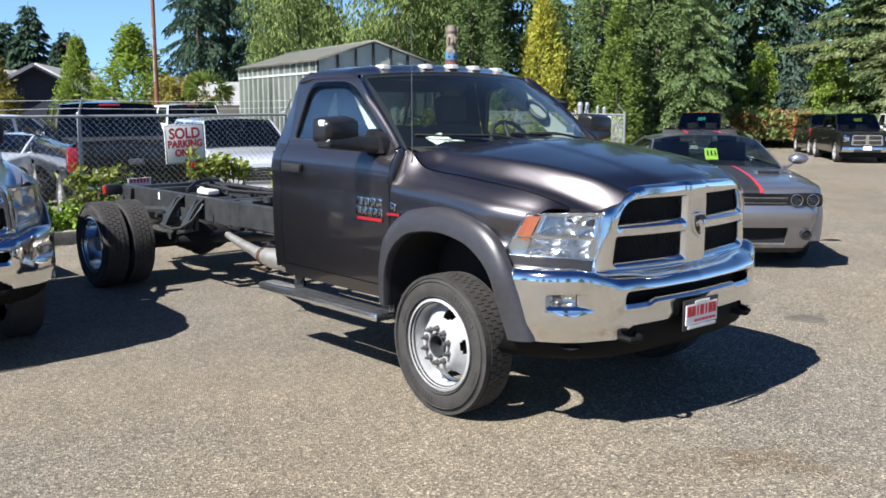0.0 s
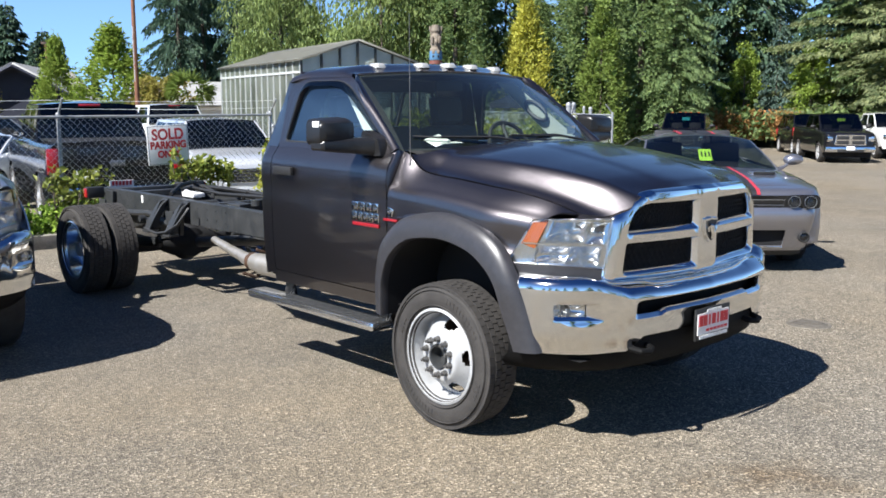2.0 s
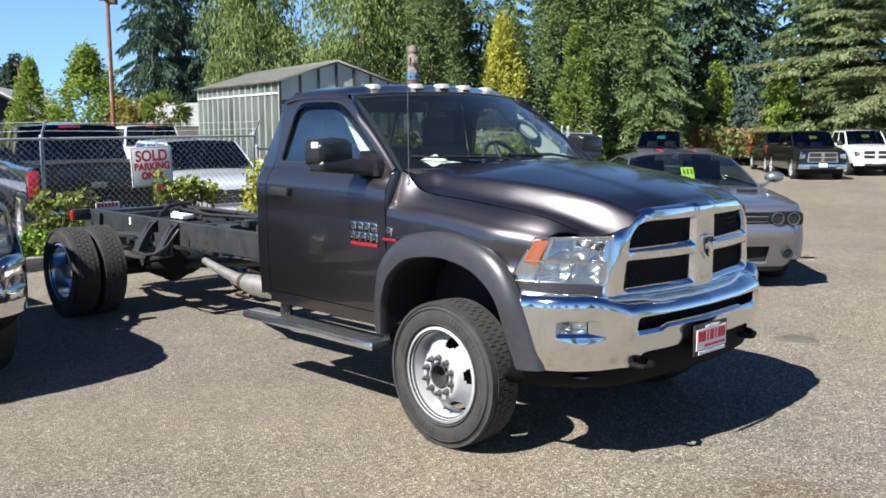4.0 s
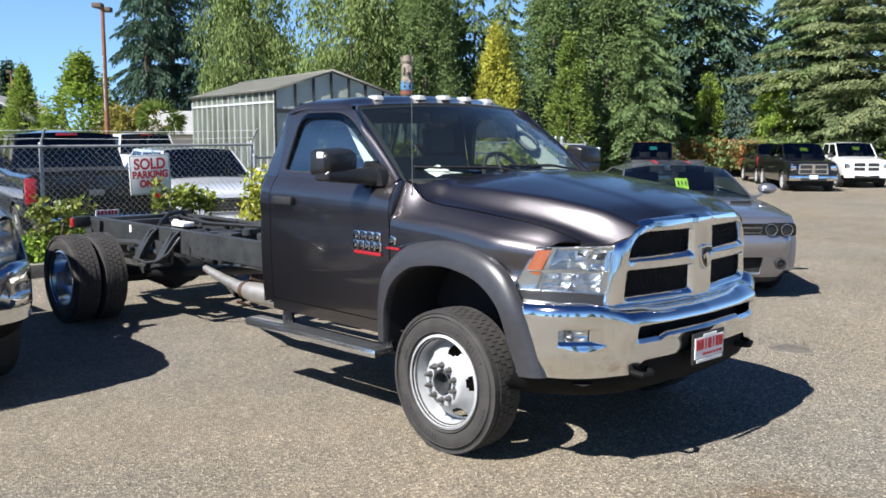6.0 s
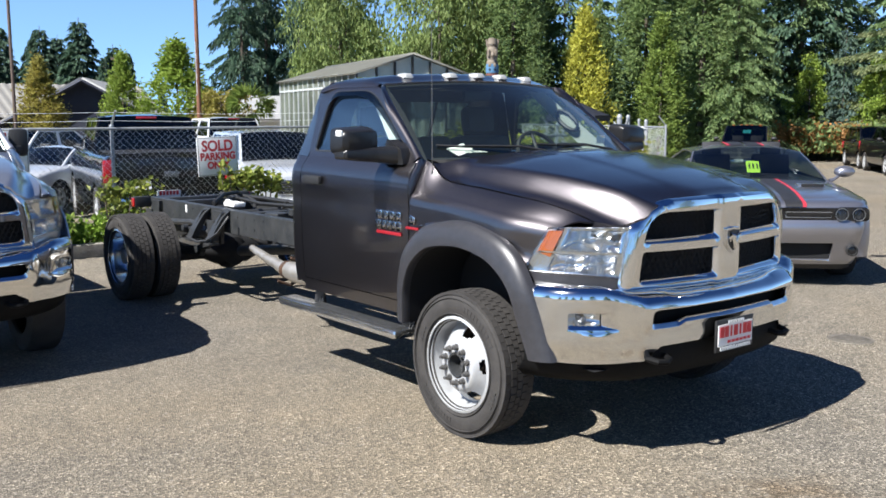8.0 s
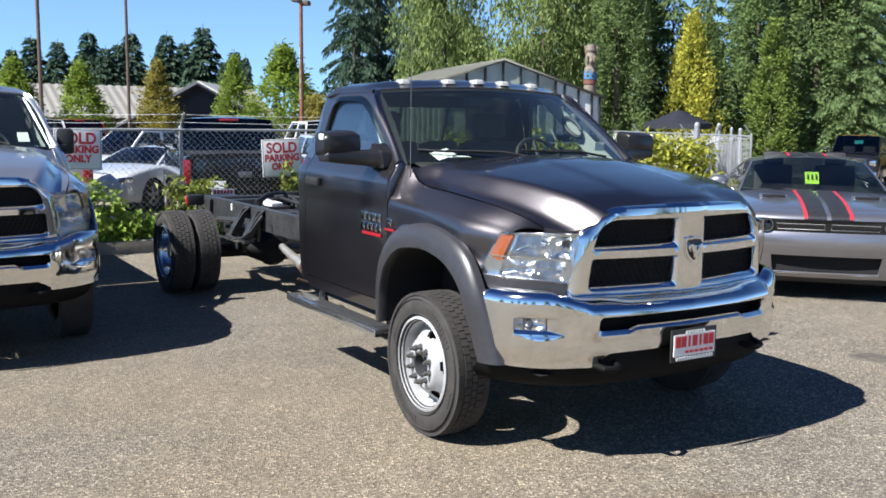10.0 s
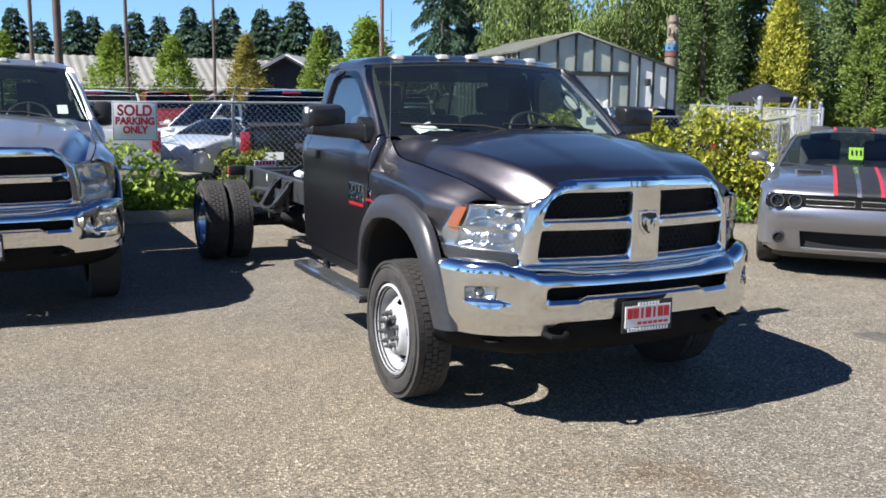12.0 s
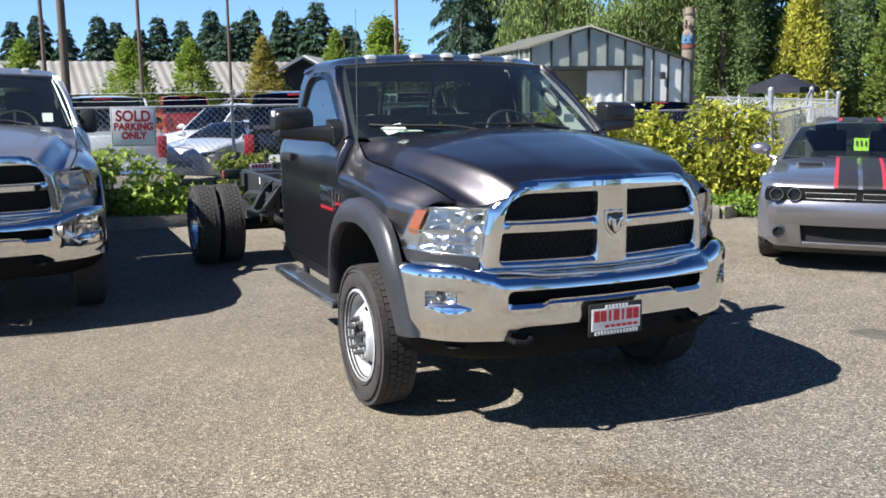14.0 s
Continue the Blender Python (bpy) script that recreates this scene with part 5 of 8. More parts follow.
# ---- other vehicles ----
def simple_wheel(parent, c, r, w, side, rim_mat=WHEEL, spokes=5, rim_k=0.66):
    b = B()
    h = w / 2
    k = r * rim_k
    lathe(b, [(k * 0.97, -h * 0.8), (k, -h * 0.95), (r * 0.86, -h * 1.03), (r * 0.96, -h * 0.9), (r, -h * 0.65), (r, h * 0.65), (r * 0.96, h * 0.9), (r * 0.86, h * 1.03), (k, h * 0.95), (k * 0.97, h * 0.8)], seg=36)
    t = part("tyre", b, RUBBER, parent)
    t.location = c
    b = B()
    lathe(b, [(k * 1.0, side * h * 0.92), (k * 0.93, side * h * 0.86), (k * 0.9, -side * h * 0.2)], seg=36)
    for i in range(spokes):
        a = 2 * math.pi * i / spokes + 0.3
        for d in (-0.13, 0.13):
            p = Vector((k * 0.93 * math.cos(a + d), side * h * 0.72, k * 0.93 * math.sin(a + d)))
            q = Vector((k * 0.2 * math.cos(a), side * h * 0.8, k * 0.2 * math.sin(a)))
            tube(b, [q, p], [k * 0.11, k * 0.07], 6)
    cyl(b, (0, side * h * 0.5, 0), (0, side * h * 0.88, 0), k * 0.24, seg=14)
    o = part("rim", b, rim_mat, t)
    b = B()
    lathe(b, [(0.01, side * h * 0.1), (k * 0.9, side * h * 0.1)], seg=24)
    part("brake", b, CHASSIS, t)
    return t


def ring_panel(b, q, inset, lift=0.0):
    """Frame faces round a four-sided opening; gives the opening's corners."""
    q = [Vector(p) for p in q]
    inner = []
    for i, p in enumerate(q):
        a, d = (q[i - 1] - p), (q[(i + 1) % 4] - p)
        inner.append(p + a.normalized() * inset[0] + d.normalized() * inset[1])
    vs = [b.verts.new(p) for p in q]
    ws = [b.verts.new(p) for p in inner]
    for i in range(4):
        j = (i + 1) % 4
        b.faces.new((vs[i], vs[j], ws[j], ws[i]))
    return inner


def car(name, label, category, m, coat, wb=2.9, fo=0.9, ro=1.0, w=1.86, r=0.33, tw=0.23, low=0.22, top=None, cowl=-0.35, wtop=-1.15, rtop=-2.6, rbase=-3.1,
        roof=1.45, roof_w=0.62, belt_tuck=0.06, group="", rim=WHEEL, side_posts=(), bed=None, pane=TINT, nose=0.86, tail=0.9, inset=0.07, drop=0.065, bow=0.05, chin=0.05):
    """A road vehicle, front axle centre at the origin, heading +x. top: height of the deck along x."""
    t = thing(name, label, category, m, group)
    hw = w / 2
    x0, x1 = fo, -(wb + ro)
    f_top = smooth_curve([p[0] for p in top][::-1], [p[1] for p in top][::-1])
    f_w = smooth_curve([x1, x1 + 0.12, x1 + 0.6, -wb * 0.5, x0 - 0.75, x0 - 0.25, x0 - 0.06, x0], [hw * tail * 0.97, hw * tail, hw * 0.985, hw, hw * 0.985, hw * (nose + 1) / 2, hw * nose, hw * nose * 0.9])
    ar = r + 0.07

    def f_low(x):
        z = low
        for a in (0.0, -wb):
            if abs(x - a) < ar:
                z = max(z, r + math.sqrt(ar * ar - (x - a) ** 2) * 0.98)
        if x > 0.35:
            z += chin * sstep((x - 0.42) / 0.3)
        return z
    xs = set(np.linspace(x1, x0, 40))
    for a in (0.0, -wb):
        for k in range(19):
            xs.add(a + ar * math.cos(math.pi * k / 18))
        xs |= {a - ar - 0.002, a + ar + 0.002}
    xs |= {x0 - 0.02, x0 - 0.06, x1 + 0.02, x1 + 0.06}
    xs = sorted(xs)
    b = B()
    rows = []
    for x in xs:
        if not x1 <= x <= x0:
            continue
        zt, zl, ww = f_top(x), f_low(x), f_w(x)
        zs = zt - 0.07
        row = []
        prof = [(0.0, 0.945), (0.12, 0.975), (0.35, 0.995), (0.6, 1.0), (0.8, 0.99), (1.0, 0.965)]
        base = min(zl, zs - 0.05)
        full = low
        for f, k in prof:
            z = base + (zs - base) * f
            g = (z - full) / max(0.05, zs - full)
            kk = float(np.interp(g, [p[0] for p in prof], [p[1] for p in prof]))
            row.append((x, ww * kk, z))
        row += [(x, ww * 0.93, zt - 0.028), (x, ww * 0.86, zt - 0.006), (x, ww * 0.6, zt + 0.012), (x, ww * 0.3, zt + 0.022), (x, 0, zt + 0.025)]
        rows.append([(px, -py, pz) for px, py, pz in row] + row[-2::-1])
    vs = grid(b, rows)
    b.faces.new(vs[0])
    b.faces.new(vs[-1][::-1])
    part("body", b, coat, t, angle=42)
    # near-black boxes fill floor and wheel wells in place of real shade
    b = B()
    box(b, ((x0 + x1) / 2, 0, low + 0.16), (x0 - x1 - 0.5, w * 0.72, 0.22))
    for a in (0, -wb):
        box(b, (a, 0, r + 0.12), (ar * 1.9, w * 0.9, ar * 1.3))
    part("underbody_shade", b, DARK, t)
    # cabin
    zb0, zb1 = f_top(cowl), f_top(rbase)
    wb_, wr = hw - belt_tuck, roof_w
    FL, FR = Vector((cowl, wb_ * 0.9, zb0 - 0.01)), Vector((cowl, -wb_ * 0.9, zb0 - 0.01))
    RL, RR = Vector((rbase, wb_ * 0.95, zb1 - 0.01)), Vector((rbase, -wb_ * 0.95, zb1 - 0.01))
    tfl, tfr = Vector((wtop, wr * 0.97, roof - drop)), Vector((wtop, -wr * 0.97, roof - drop))
    trl, trr = Vector((rtop, wr * 0.97, roof - drop)), Vector((rtop, -wr * 0.97, roof - drop))
    sides = {1: B(), -1: B()}
    panes = []
    def roof_z(f, k):
        """Height of the roof: f from front to back, k from the middle to the edge."""
        mid = roof - 0.05 + 0.05 * math.sin(math.pi * (0.05 + 0.9 * f)) ** 0.5
        return mid - (mid - roof + drop) * abs(k) ** 2.6
    curved = []
    for nm, low_x, low_z, low_w, top_x, f in (("windscreen", cowl, zb0 - 0.01, wb_ * 0.9, wtop, 0.0), ("rear_window", rbase, zb1 - 0.01, wb_ * 0.95, rtop, 1.0)):
        way = 1 if nm == "windscreen" else -1
        P = []
        for i in range(17):
            k = -1 + i / 8
            lo_p = Vector((low_x + way * bow * (1 - k * k), k * low_w, low_z))
            hi_p = Vector((top_x + way * 0.4 * bow * (1 - k * k), k * wr * 0.97, roof_z(f, 0.97 * k)))
            P.append([lo_p.lerp(hi_p, j / 6) + Vector((way * 0.012, 0, 0.012)) * math.sin(math.pi * j / 6) for j in range(7)])
        edge = max(0.02, inset * 0.6) / (low_w * 2 / 16)
        A = [P[0], [p.lerp(q, edge) for p, q in zip(P[0], P[1])]]
        Z = [[p.lerp(q, edge) for p, q in zip(P[16], P[15])], P[16]]
        grid(sides[-1], A)
        grid(sides[1], Z)
        curved.append((nm, [A[1]] + P[1:16] + [Z[0]]))
    for s, (p, q, u, v) in ((1, (FL, RL, trl, tfl)), (-1, (RR, FR, tfr, trr))):
        cuts = [0.0] + list(side_posts) + [1.0]
        for i in range(len(cuts) - 1):
            a0, a1 = (cuts[i], cuts[i + 1]) if s > 0 else (1 - cuts[i + 1], 1 - cuts[i])
            panes.append(("side_window", ring_panel(sides[s], (p.lerp(q, a0), p.lerp(q, a1), v.lerp(u, a1), v.lerp(u, a0)), (inset * 0.8, inset * 0.7))))
    for b in sides.values():
        bmesh.ops.remove_doubles(b, verts=b.verts, dist=0.0005)
        part("cabin_side", b, coat, t, thick=0.01, angle=40)
    b = B()
    rows = []
    for i in range(9):
        s = i / 8
        x = wtop + (rtop - wtop) * s
        zz = roof - 0.05 + 0.05 * math.sin(math.pi * min(max(s * 0.9 + 0.05, 0), 1)) ** 0.5
        rows.append([(x + (0.4 * bow * (1 - y * y) if i == 0 else -0.4 * bow * (1 - y * y) if i == 8 else 0), y * wr, roof_z(s, y)) for y in np.linspace(-0.97, 0.97, 17)])
    grid(b, rows)
    part("roof", b, coat, t, thick=0.01, angle=40)
    for nm, P in curved:
        bb = B()
        grid(bb, P)
        o = part(nm, bb, pane, t, angle=180)
        o.visible_shadow = False
    for nm, q in panes:
        bb = B()
        c = sum(q, Vector()) / 4
        n = (q[1] - q[0]).cross(q[2] - q[0]).normalized()
        if n.dot(c - Vector(((cowl + rbase) / 2, 0, zb0))) < 0:
            n = -n
        P = []
        for i in range(5):
            row = []
            for j in range(5):
                u, v = i / 4, j / 4
                p = q[0].lerp(q[1], u).lerp(q[3].lerp(q[2], u), v)
                row.append(p - n * 0.006 + n * 0.02 * math.sin(math.pi * u) * math.sin(math.pi * v) * (1 if nm != "side_window" else 0.3))
            P.append(row)
        grid(bb, P)
        o = part(nm, bb, pane, t)
        o.visible_shadow = False
    # seats and dash, dark shapes behind the glass
    b = B()
    for y in (-0.36, 0.36):
        box(b, (wtop - 0.35, y, zb0 - 0.05), (0.16, 0.46, 0.62), (0, -12, 0), 0.04)
        box(b, (wtop - 0.43, y, zb0 + 0.33), (0.1, 0.24, 0.17), bev=0.03)
    box(b, (cowl - 0.25, 0, zb0 - 0.06), (0.5, w * 0.7, 0.12), bev=0.03)
    part("interior", b, SEATM, t)
    for s in (-1, 1):
        for a in (0.0, -wb):
            simple_wheel(t, (a, s * (hw - tw / 2 - 0.02), r), r, tw, s, rim)
        b = B()
        mc = Vector((cowl - 0.18, s * (hw + 0.07), zb0 + 0.10))
        lathe(b, [(0.001, -0.075), (0.05, -0.07), (0.085, -0.045), (0.10, 0.0), (0.10, 0.03), (0.001, 0.032)], (0, 0, 0), 18, "x")
        for v in b.verts:
            v.co = mc + Vector((-v.co.x, v.co.y * 1.15, v.co.z * 0.66))
        tube(b, [mc + Vector((0, -s * 0.06, -0.045)), mc + Vector((0.01, -s * 0.11, -0.085)), mc + Vector((0.03, -s * 0.17, -0.11))], [0.022, 0.018, 0.03], 8)
        part("mirror", b, coat if category == "car" else BLACK, t)
        for hx in ((-wb * 0.42,) if not side_posts else (-wb * 0.42, -wb * 0.76)):
            b = B()
            box(b, (hx, s * (f_w(hx) + 0.004), zb0 - 0.16), (0.17, 0.02, 0.03), bev=0.008)
            part("handle", b, coat if category == "car" else BLACK, t)
    return t, f_top, f_w


def pickup(label, m, coat, group="parked pickups", lamps=False, chrome=True, card=None, plain_tail=True, name="pickup_truck", roof_lamps=False, low=0.38, r=0.40):
    """Crew-cab pickup with an open bed."""
    top = [(0.95, 1.10), (0.90, 1.15), (0.70, 1.20), (0.2, 1.25), (-0.38, 1.30), (-2.75, 1.305), (-2.80, 1.30), (-4.2, 1.31), (-4.63, 1.32)]
    t, ft, fw = car(name, label, "pickup", m, coat, wb=3.57, fo=0.95, ro=1.15, w=2.0, r=r, tw=0.27, low=low, top=top, cowl=-0.40, wtop=-1.05, rtop=-2.55, rbase=-2.75,
                    roof=1.93, roof_w=0.79, group=group, side_posts=(0.5,), nose=0.93, tail=0.98)
    # grille, lamps, bumpers
    b = B()
    prism(b, rounded([(-0.60, 0.70), (0.60, 0.70), (0.54, 1.12), (-0.54, 1.12)], 0.05, 3), "x", 0.90, 0.965)
    g = part("grille_surround", b, CHROME if chrome else coat, t, bev=0.01)
    for s in (-1, 1):
        for z0, z1 in ((0.745, 0.885), (0.93, 1.07)):
            b = B()
            box(b, (0.966, s * 0.285, (z0 + z1) / 2), (0.012, 0.45, z1 - z0), bev=0.004)
            part("grille_opening", b, BLACK, g)
        b = B()
        box(b, (0.86, s * 0.73, 0.95), (0.16, 0.34, 0.22), (0, 0, -18 * s), 0.04)
        h = part("headlamp", b, CHROME, t, "clear headlamp")
        b = B()
        box(b, (0.955, s * 0.70, 0.95), (0.012, 0.22, 0.15), (0, 0, -18 * s), 0.004)
        part("headlamp_bowl", b, REFLECT, h)
        b = B()
        box(b, (-4.70, s * 0.90, 1.06), (0.14, 0.16, 0.38), bev=0.03)
        part("tail_lamp", b, REDL, t, "red tail lamp")
    b = B()
    box(b, (0.97, 0, 0.55), (0.16, 1.86, 0.22), bev=0.06)
    part("front_bumper", b, CHROME if chrome else coat, t)
    b = B()
    box(b, (1.052, 0, 0.50), (0.012, 1.0, 0.10), bev=0.004)
    part("bumper_slot", b, BLACK, t)
    b = B()
    box(b, (-4.78, 0, 0.60), (0.20, 1.86, 0.18), bev=0.05)
    part("rear_bumper", b, CHROME if chrome else BLACK, t)
    b = B()
    box(b, (-4.715, 0, 1.02), (0.05, 1.56, 0.50), bev=0.02)
    tg = part("tailgate", b, coat, t)
    b = B()
    box(b, (-4.745, 0, 1.02), (0.03, 0.22, 0.09), bev=0.01)
    part("tailgate_badge", b, GREYP, tg)
    b = B()
    box(b, (-4.745, 0.45, 0.86), (0.02, 0.30, 0.12))
    b2 = B()
    box(b2, (-3.74, 0, 1.325), (1.80, 1.62, 0.02))
    part("bed_floor", b2, BLACK, t)
    part("plate", b, PAPER, tg)
    b = B()
    box(b, (-2.66, 0, 1.865), (0.05, 0.34, 0.04), bev=0.01)
    part("brake_lamp", b, REDL, t, "red high brake lamp")
    if card is not None:
        b = B()
        box(b, (-0.80, 0.05, 1.66), (0.006, 0.30, 0.18), (0, -45, 0))
        part("price_card", b, card, t)
    if roof_lamps:
        for y in (-0.5, -0.2, 0, 0.2, 0.5):
            b = B()
            box(b, (-1.12, y, 1.905), (0.12, 0.09, 0.035), bev=0.01)
            part("roof_lamp", b, AMBER, t)
    b = B()
    box(b, (1.06, 0.0, 0.60), (0.012, 0.31, 0.15))
    part("plate_front", b, PAPER, t)
    return t


def heading(x, y, deg, z=None):
    return pose(x, y, ground_z(x, y) if z is None else z, 0, 0, deg)


# silver heavy pickup beside the chassis truck
def build_silver():
    t = thing("heavy_pickup", "silver heavy pickup with chrome grille, parked nose out", "pickup", pose(-3.49, -3.13, 0.0))
    front_end(t, SILVER, "silver metallic", flared=False)
    cab(t, SILVER, "silver metallic", towing_mirrors=False)
    plate_tag(t, 1.022, -0.05, 0.605)
    for s in (-1, 1):
        for x in (0.0, -3.45):
            simple_wheel(t, (x, s * 0.86, 0.40), 0.40, 0.25, s)
    b = B()
    grid(b, [[(x, y, z) for x in (-1.95, -3.0, -4.38)] for y, z in ((-0.93, 0.50), (-0.985, 0.9), (-0.985, 1.14), (-0.95, 1.245), (-0.86, 1.245), (-0.84, 0.85), (0.84, 0.85), (0.86, 1.245), (0.95, 1.245), (0.985, 1.14), (0.985, 0.9), (0.93, 0.50))])
    part("bed", b, SILVER, t, "silver load bed", thick=0.02)
    # one near-black block paints the shade beneath the pickup
    b = B()
    box(b, (-1.9, 0, 0.62), (4.8, 1.5, 0.34))
    part("underbody_shade", b, DARK, t)
    b = B()
    box(b, (-0.62, 0.66, 1.565), (0.006, 0.085, 0.11), (0, -48, 0))
    part("price_slip", b, PAPER, t, "white price slip inside the windscreen")
    return t


build_silver()


# ---- silver coupe with black and red stripes ----
def build_coupe():
    top = [(0.84, 0.835), (0.80, 0.865), (0.70, 0.893), (0.55, 0.915), (0.3, 0.94), (-0.10, 0.965), (-0.60, 0.985), (-2.0, 1.0), (-3.2, 1.03), (-3.75, 1.03), (-3.98, 0.99)]
    t, ft, fw = car("coupe", "silver two-door coupe with black and red bonnet stripes, parked", "car", heading(-2.13, 5.05, -46.5), SILVERC, wb=2.95, fo=0.84, ro=1.08, w=1.89, r=0.355, tw=0.245,
                    low=0.20, top=top, cowl=-0.55, wtop=-1.33, rtop=-2.35, rbase=-3.35, roof=1.385, roof_w=0.66, rim=GLOSSB, nose=0.95, tail=0.92, belt_tuck=0.05, inset=0.04, drop=0.10, bow=0.12, chin=0.11, pane=DIM_GLASS)
    # front recess with four round lamps
    b = B()
    prism(b, rounded([(-0.84, 0.685), (0.84, 0.685), (0.83, 0.825), (-0.83, 0.825)], 0.05, 4), "x", 0.60, 0.965)
    g = part("lamp_band", b, GLOSSB, t, "black front band with four round headlamps", bev=0.01)
    for s in (-1, 1):
        for y in (0.725, 0.565):
            b = B()
            lathe(b, [(0.001, 0.97), (0.042, 0.975), (0.052, 0.99), (0.060, 1.004), (0.066, 0.995), (0.066, 0.95)], (0, s * y, 0.755), 24, "x")
            o = part("headlamp", b, GLOSSB, g, "round dark headlamp with pale ring")
            b = B()
            lathe(b, [(0.056, 0.998), (0.058, 1.005), (0.061, 1.005), (0.063, 0.998)], (0, s * y, 0.755), 24, "x")
            part("headlamp_ring", b, STEEL, o)
            b = B()
            lathe(b, [(0.001, 0.998), (0.035, 0.992), (0.052, 0.985)], (0, s * y, 0.755), 16, "x")
            part("headlamp_glass", b, LENS, o)
        b = B()
        tube(b, [(0.996, s * 0.03, 0.722), (0.996, s * 0.46, 0.722), (0.996, s * 0.47, 0.775), (0.996, s * 0.03, 0.775), (0.996, s * 0.03, 0.722)], 0.003, 6)
        part("grille_outline", b, STEEL, g)
        b = B()
        lathe(b, [(0.001, 0.872), (0.04, 0.876), (0.046, 0.896), (0.056, 0.893), (0.06, 0.80)], (0.035, s * 0.70, 0.385), 20, "x")
        f = part("fog_lamp", b, BLACK, t, "round fog lamp in a black ring")
        b = B()
        lathe(b, [(0.001, 0.882), (0.03, 0.880), (0.04, 0.876)], (0.035, s * 0.70, 0.385), 16, "x")
        part("fog_glass", b, GLOSSB, f)
    # bumper face
    b = B()
    rows = []
    ysb = sorted(set(list(np.round(np.linspace(-0.93, 0.93, 41), 3)) + [-0.57, 0.57, -0.52, 0.52]))
    zsb = [0.235, 0.245, 0.265, 0.285, 0.46, 0.475, 0.54, 0.62, 0.68, 0.696]
    for z in zsb:
        bulge = float(np.interp(z, [0.23, 0.28, 0.46, 0.60, 0.696], [-0.13, -0.075, -0.03, 0.05, 0.01]))
        rows.append([(1.0 + bulge - 0.10 * (abs(y) / 0.93) ** 2.2 - 0.38 * sstep((abs(y) - 0.74) / 0.19) ** 1.6, y * float(np.interp(z, [0.24, 0.42, 0.6], [0.93, 0.975, 0.99])), z) for y in ysb])
    grid(b, rows, lambda i, j: not (abs(ysb[j] + ysb[j + 1]) / 2 < 0.53 and 0.285 < (zsb[i] + zsb[i + 1]) / 2 < 0.46))
    part("front_bumper", b, SILVERC, t, "silver front bumper with a lower intake painted dark for depth", thick=0.015, angle=50)
    # shallow near-black box; its colour imitates the shade of a deep intake
    b = B()
    box(b, (0.858, 0, 0.375), (0.02, 1.16, 0.20))
    part("lower_intake", b, DARK, t)
    b = B()
    box(b, (0.905, 0, 0.280), (0.02, 0.98, 0.012), bev=0.004)
    part("intake_strip", b, CHROME, t)
    b = B()
    grid(b, [[(0.84 - 0.28 * sstep((abs(y) - 0.6) / 0.3) - 1.2 * max(0.0, 0.25 - z), y, z) for y in np.linspace(-0.76, 0.76, 15)] for z in (0.17, 0.21, 0.262)])
    part("splitter", b, BLACK, t, thick=0.02)
    b = B()
    ysn = np.linspace(-0.93, 0.93, 31)
    grid(b, [[(0.995 - d - 0.10 * (abs(y) / 0.93) ** 2.2 - 0.34 * sstep((abs(y) - 0.76) / 0.19) ** 1.6, y * k, z) for y in ysn] for d, z, k in ((0.0, 0.818, 0.985), (0.008, 0.842, 0.985), (0.05, 0.868, 0.98), (0.16, 0.886, 0.97), (0.28, 0.905, 0.93))])
    part("nose_panel", b, SILVERC, t, thick=0.01, angle=60)
    # bonnet scoops
    for s in (-1, 1):
        b = B()
        box(b, (0.06, s * 0.46, ft(0.06) + 0.022), (0.20, 0.28, 0.030), (0, 6, 0), 0.012)
        o = part("bonnet_scoop", b, SILVERC, t, "raised bonnet scoop with a black slot")
        b = B()
        box(b, (0.162, s * 0.46, ft(0.16) + 0.034), (0.02, 0.23, 0.030), (0, 6, 0), 0.004)
        part("scoop_slot", b, DARK, o)
    # stripes follow the deck and the roof
    def roof_f(x, y):
        mid = 1.335 + 0.05 * math.sin(math.pi * (0.05 + 0.9 * min(max((x + 1.33) / -1.02, 0), 1))) ** 0.5
        return mid - (mid - 1.285) * abs(y / 0.66) ** 2.6
    for nm, mat, spans in (("black_stripe", STRIPE, ((-0.19, -0.022), (0.022, 0.19))), ("red_stripe", STRIPE_RED, ((-0.225, -0.19), (0.19, 0.225)))):
        for a0, a1 in spans:
            b = B()
            deck = [x for x in np.linspace(0.70, -0.52, 36)]
            deckz = lambda x, y: ft(x) + 0.029 - 0.010 * abs(y / (fw(x) * 0.6)) ** 1.3
            nose = [(0.0, 0.818), (0.008, 0.842), (0.05, 0.868), (0.16, 0.886)]
            grid(b, [[(1.001 - d - 0.10 * abs(y) ** 2.2, y, z + 0.008) for y in np.linspace(a0, a1, 4)] for d, z in nose] + [[(x, y, max(deckz(x, y), ft(x) + 0.02)) for y in np.linspace(a0, a1, 4)] for x in deck])
            part(nm, b, mat, t)
            b = B()
            grid(b, [[(x, y, roof_f(x, y) + 0.008) for y in np.linspace(a0, a1, 4)] for x in np.linspace(-1.36, -2.3, 24)])
            part(nm, b, mat, t)
    b = B()
    box(b, (-0.92, 0.02, 1.125), (0.006, 0.15, 0.20), (0, -50, 0))
    o = part("price_card", b, LIME, t, "lime green price card in the windscreen")
    b = B()
    for k in range(3):
        box(b, (-0.909, -0.025 + 0.045 * k, 1.14), (0.004, 0.015, 0.08), (0, -50, 0))
    part("card_bars", b, BLACK, o)
    for y in (-0.5, 0.05):
        b = B()
        tube(b, [(-0.47, y + 0.2, 0.99), (-0.60, y, 1.0), (-0.66, y - 0.35, 1.01)], 0.008, 5)
        part("wiper", b, BLACK, t)
    return t


STRIPE_RED = material("red_stripe_vinyl", (0.42, 0.03, 0.045), 0.4)
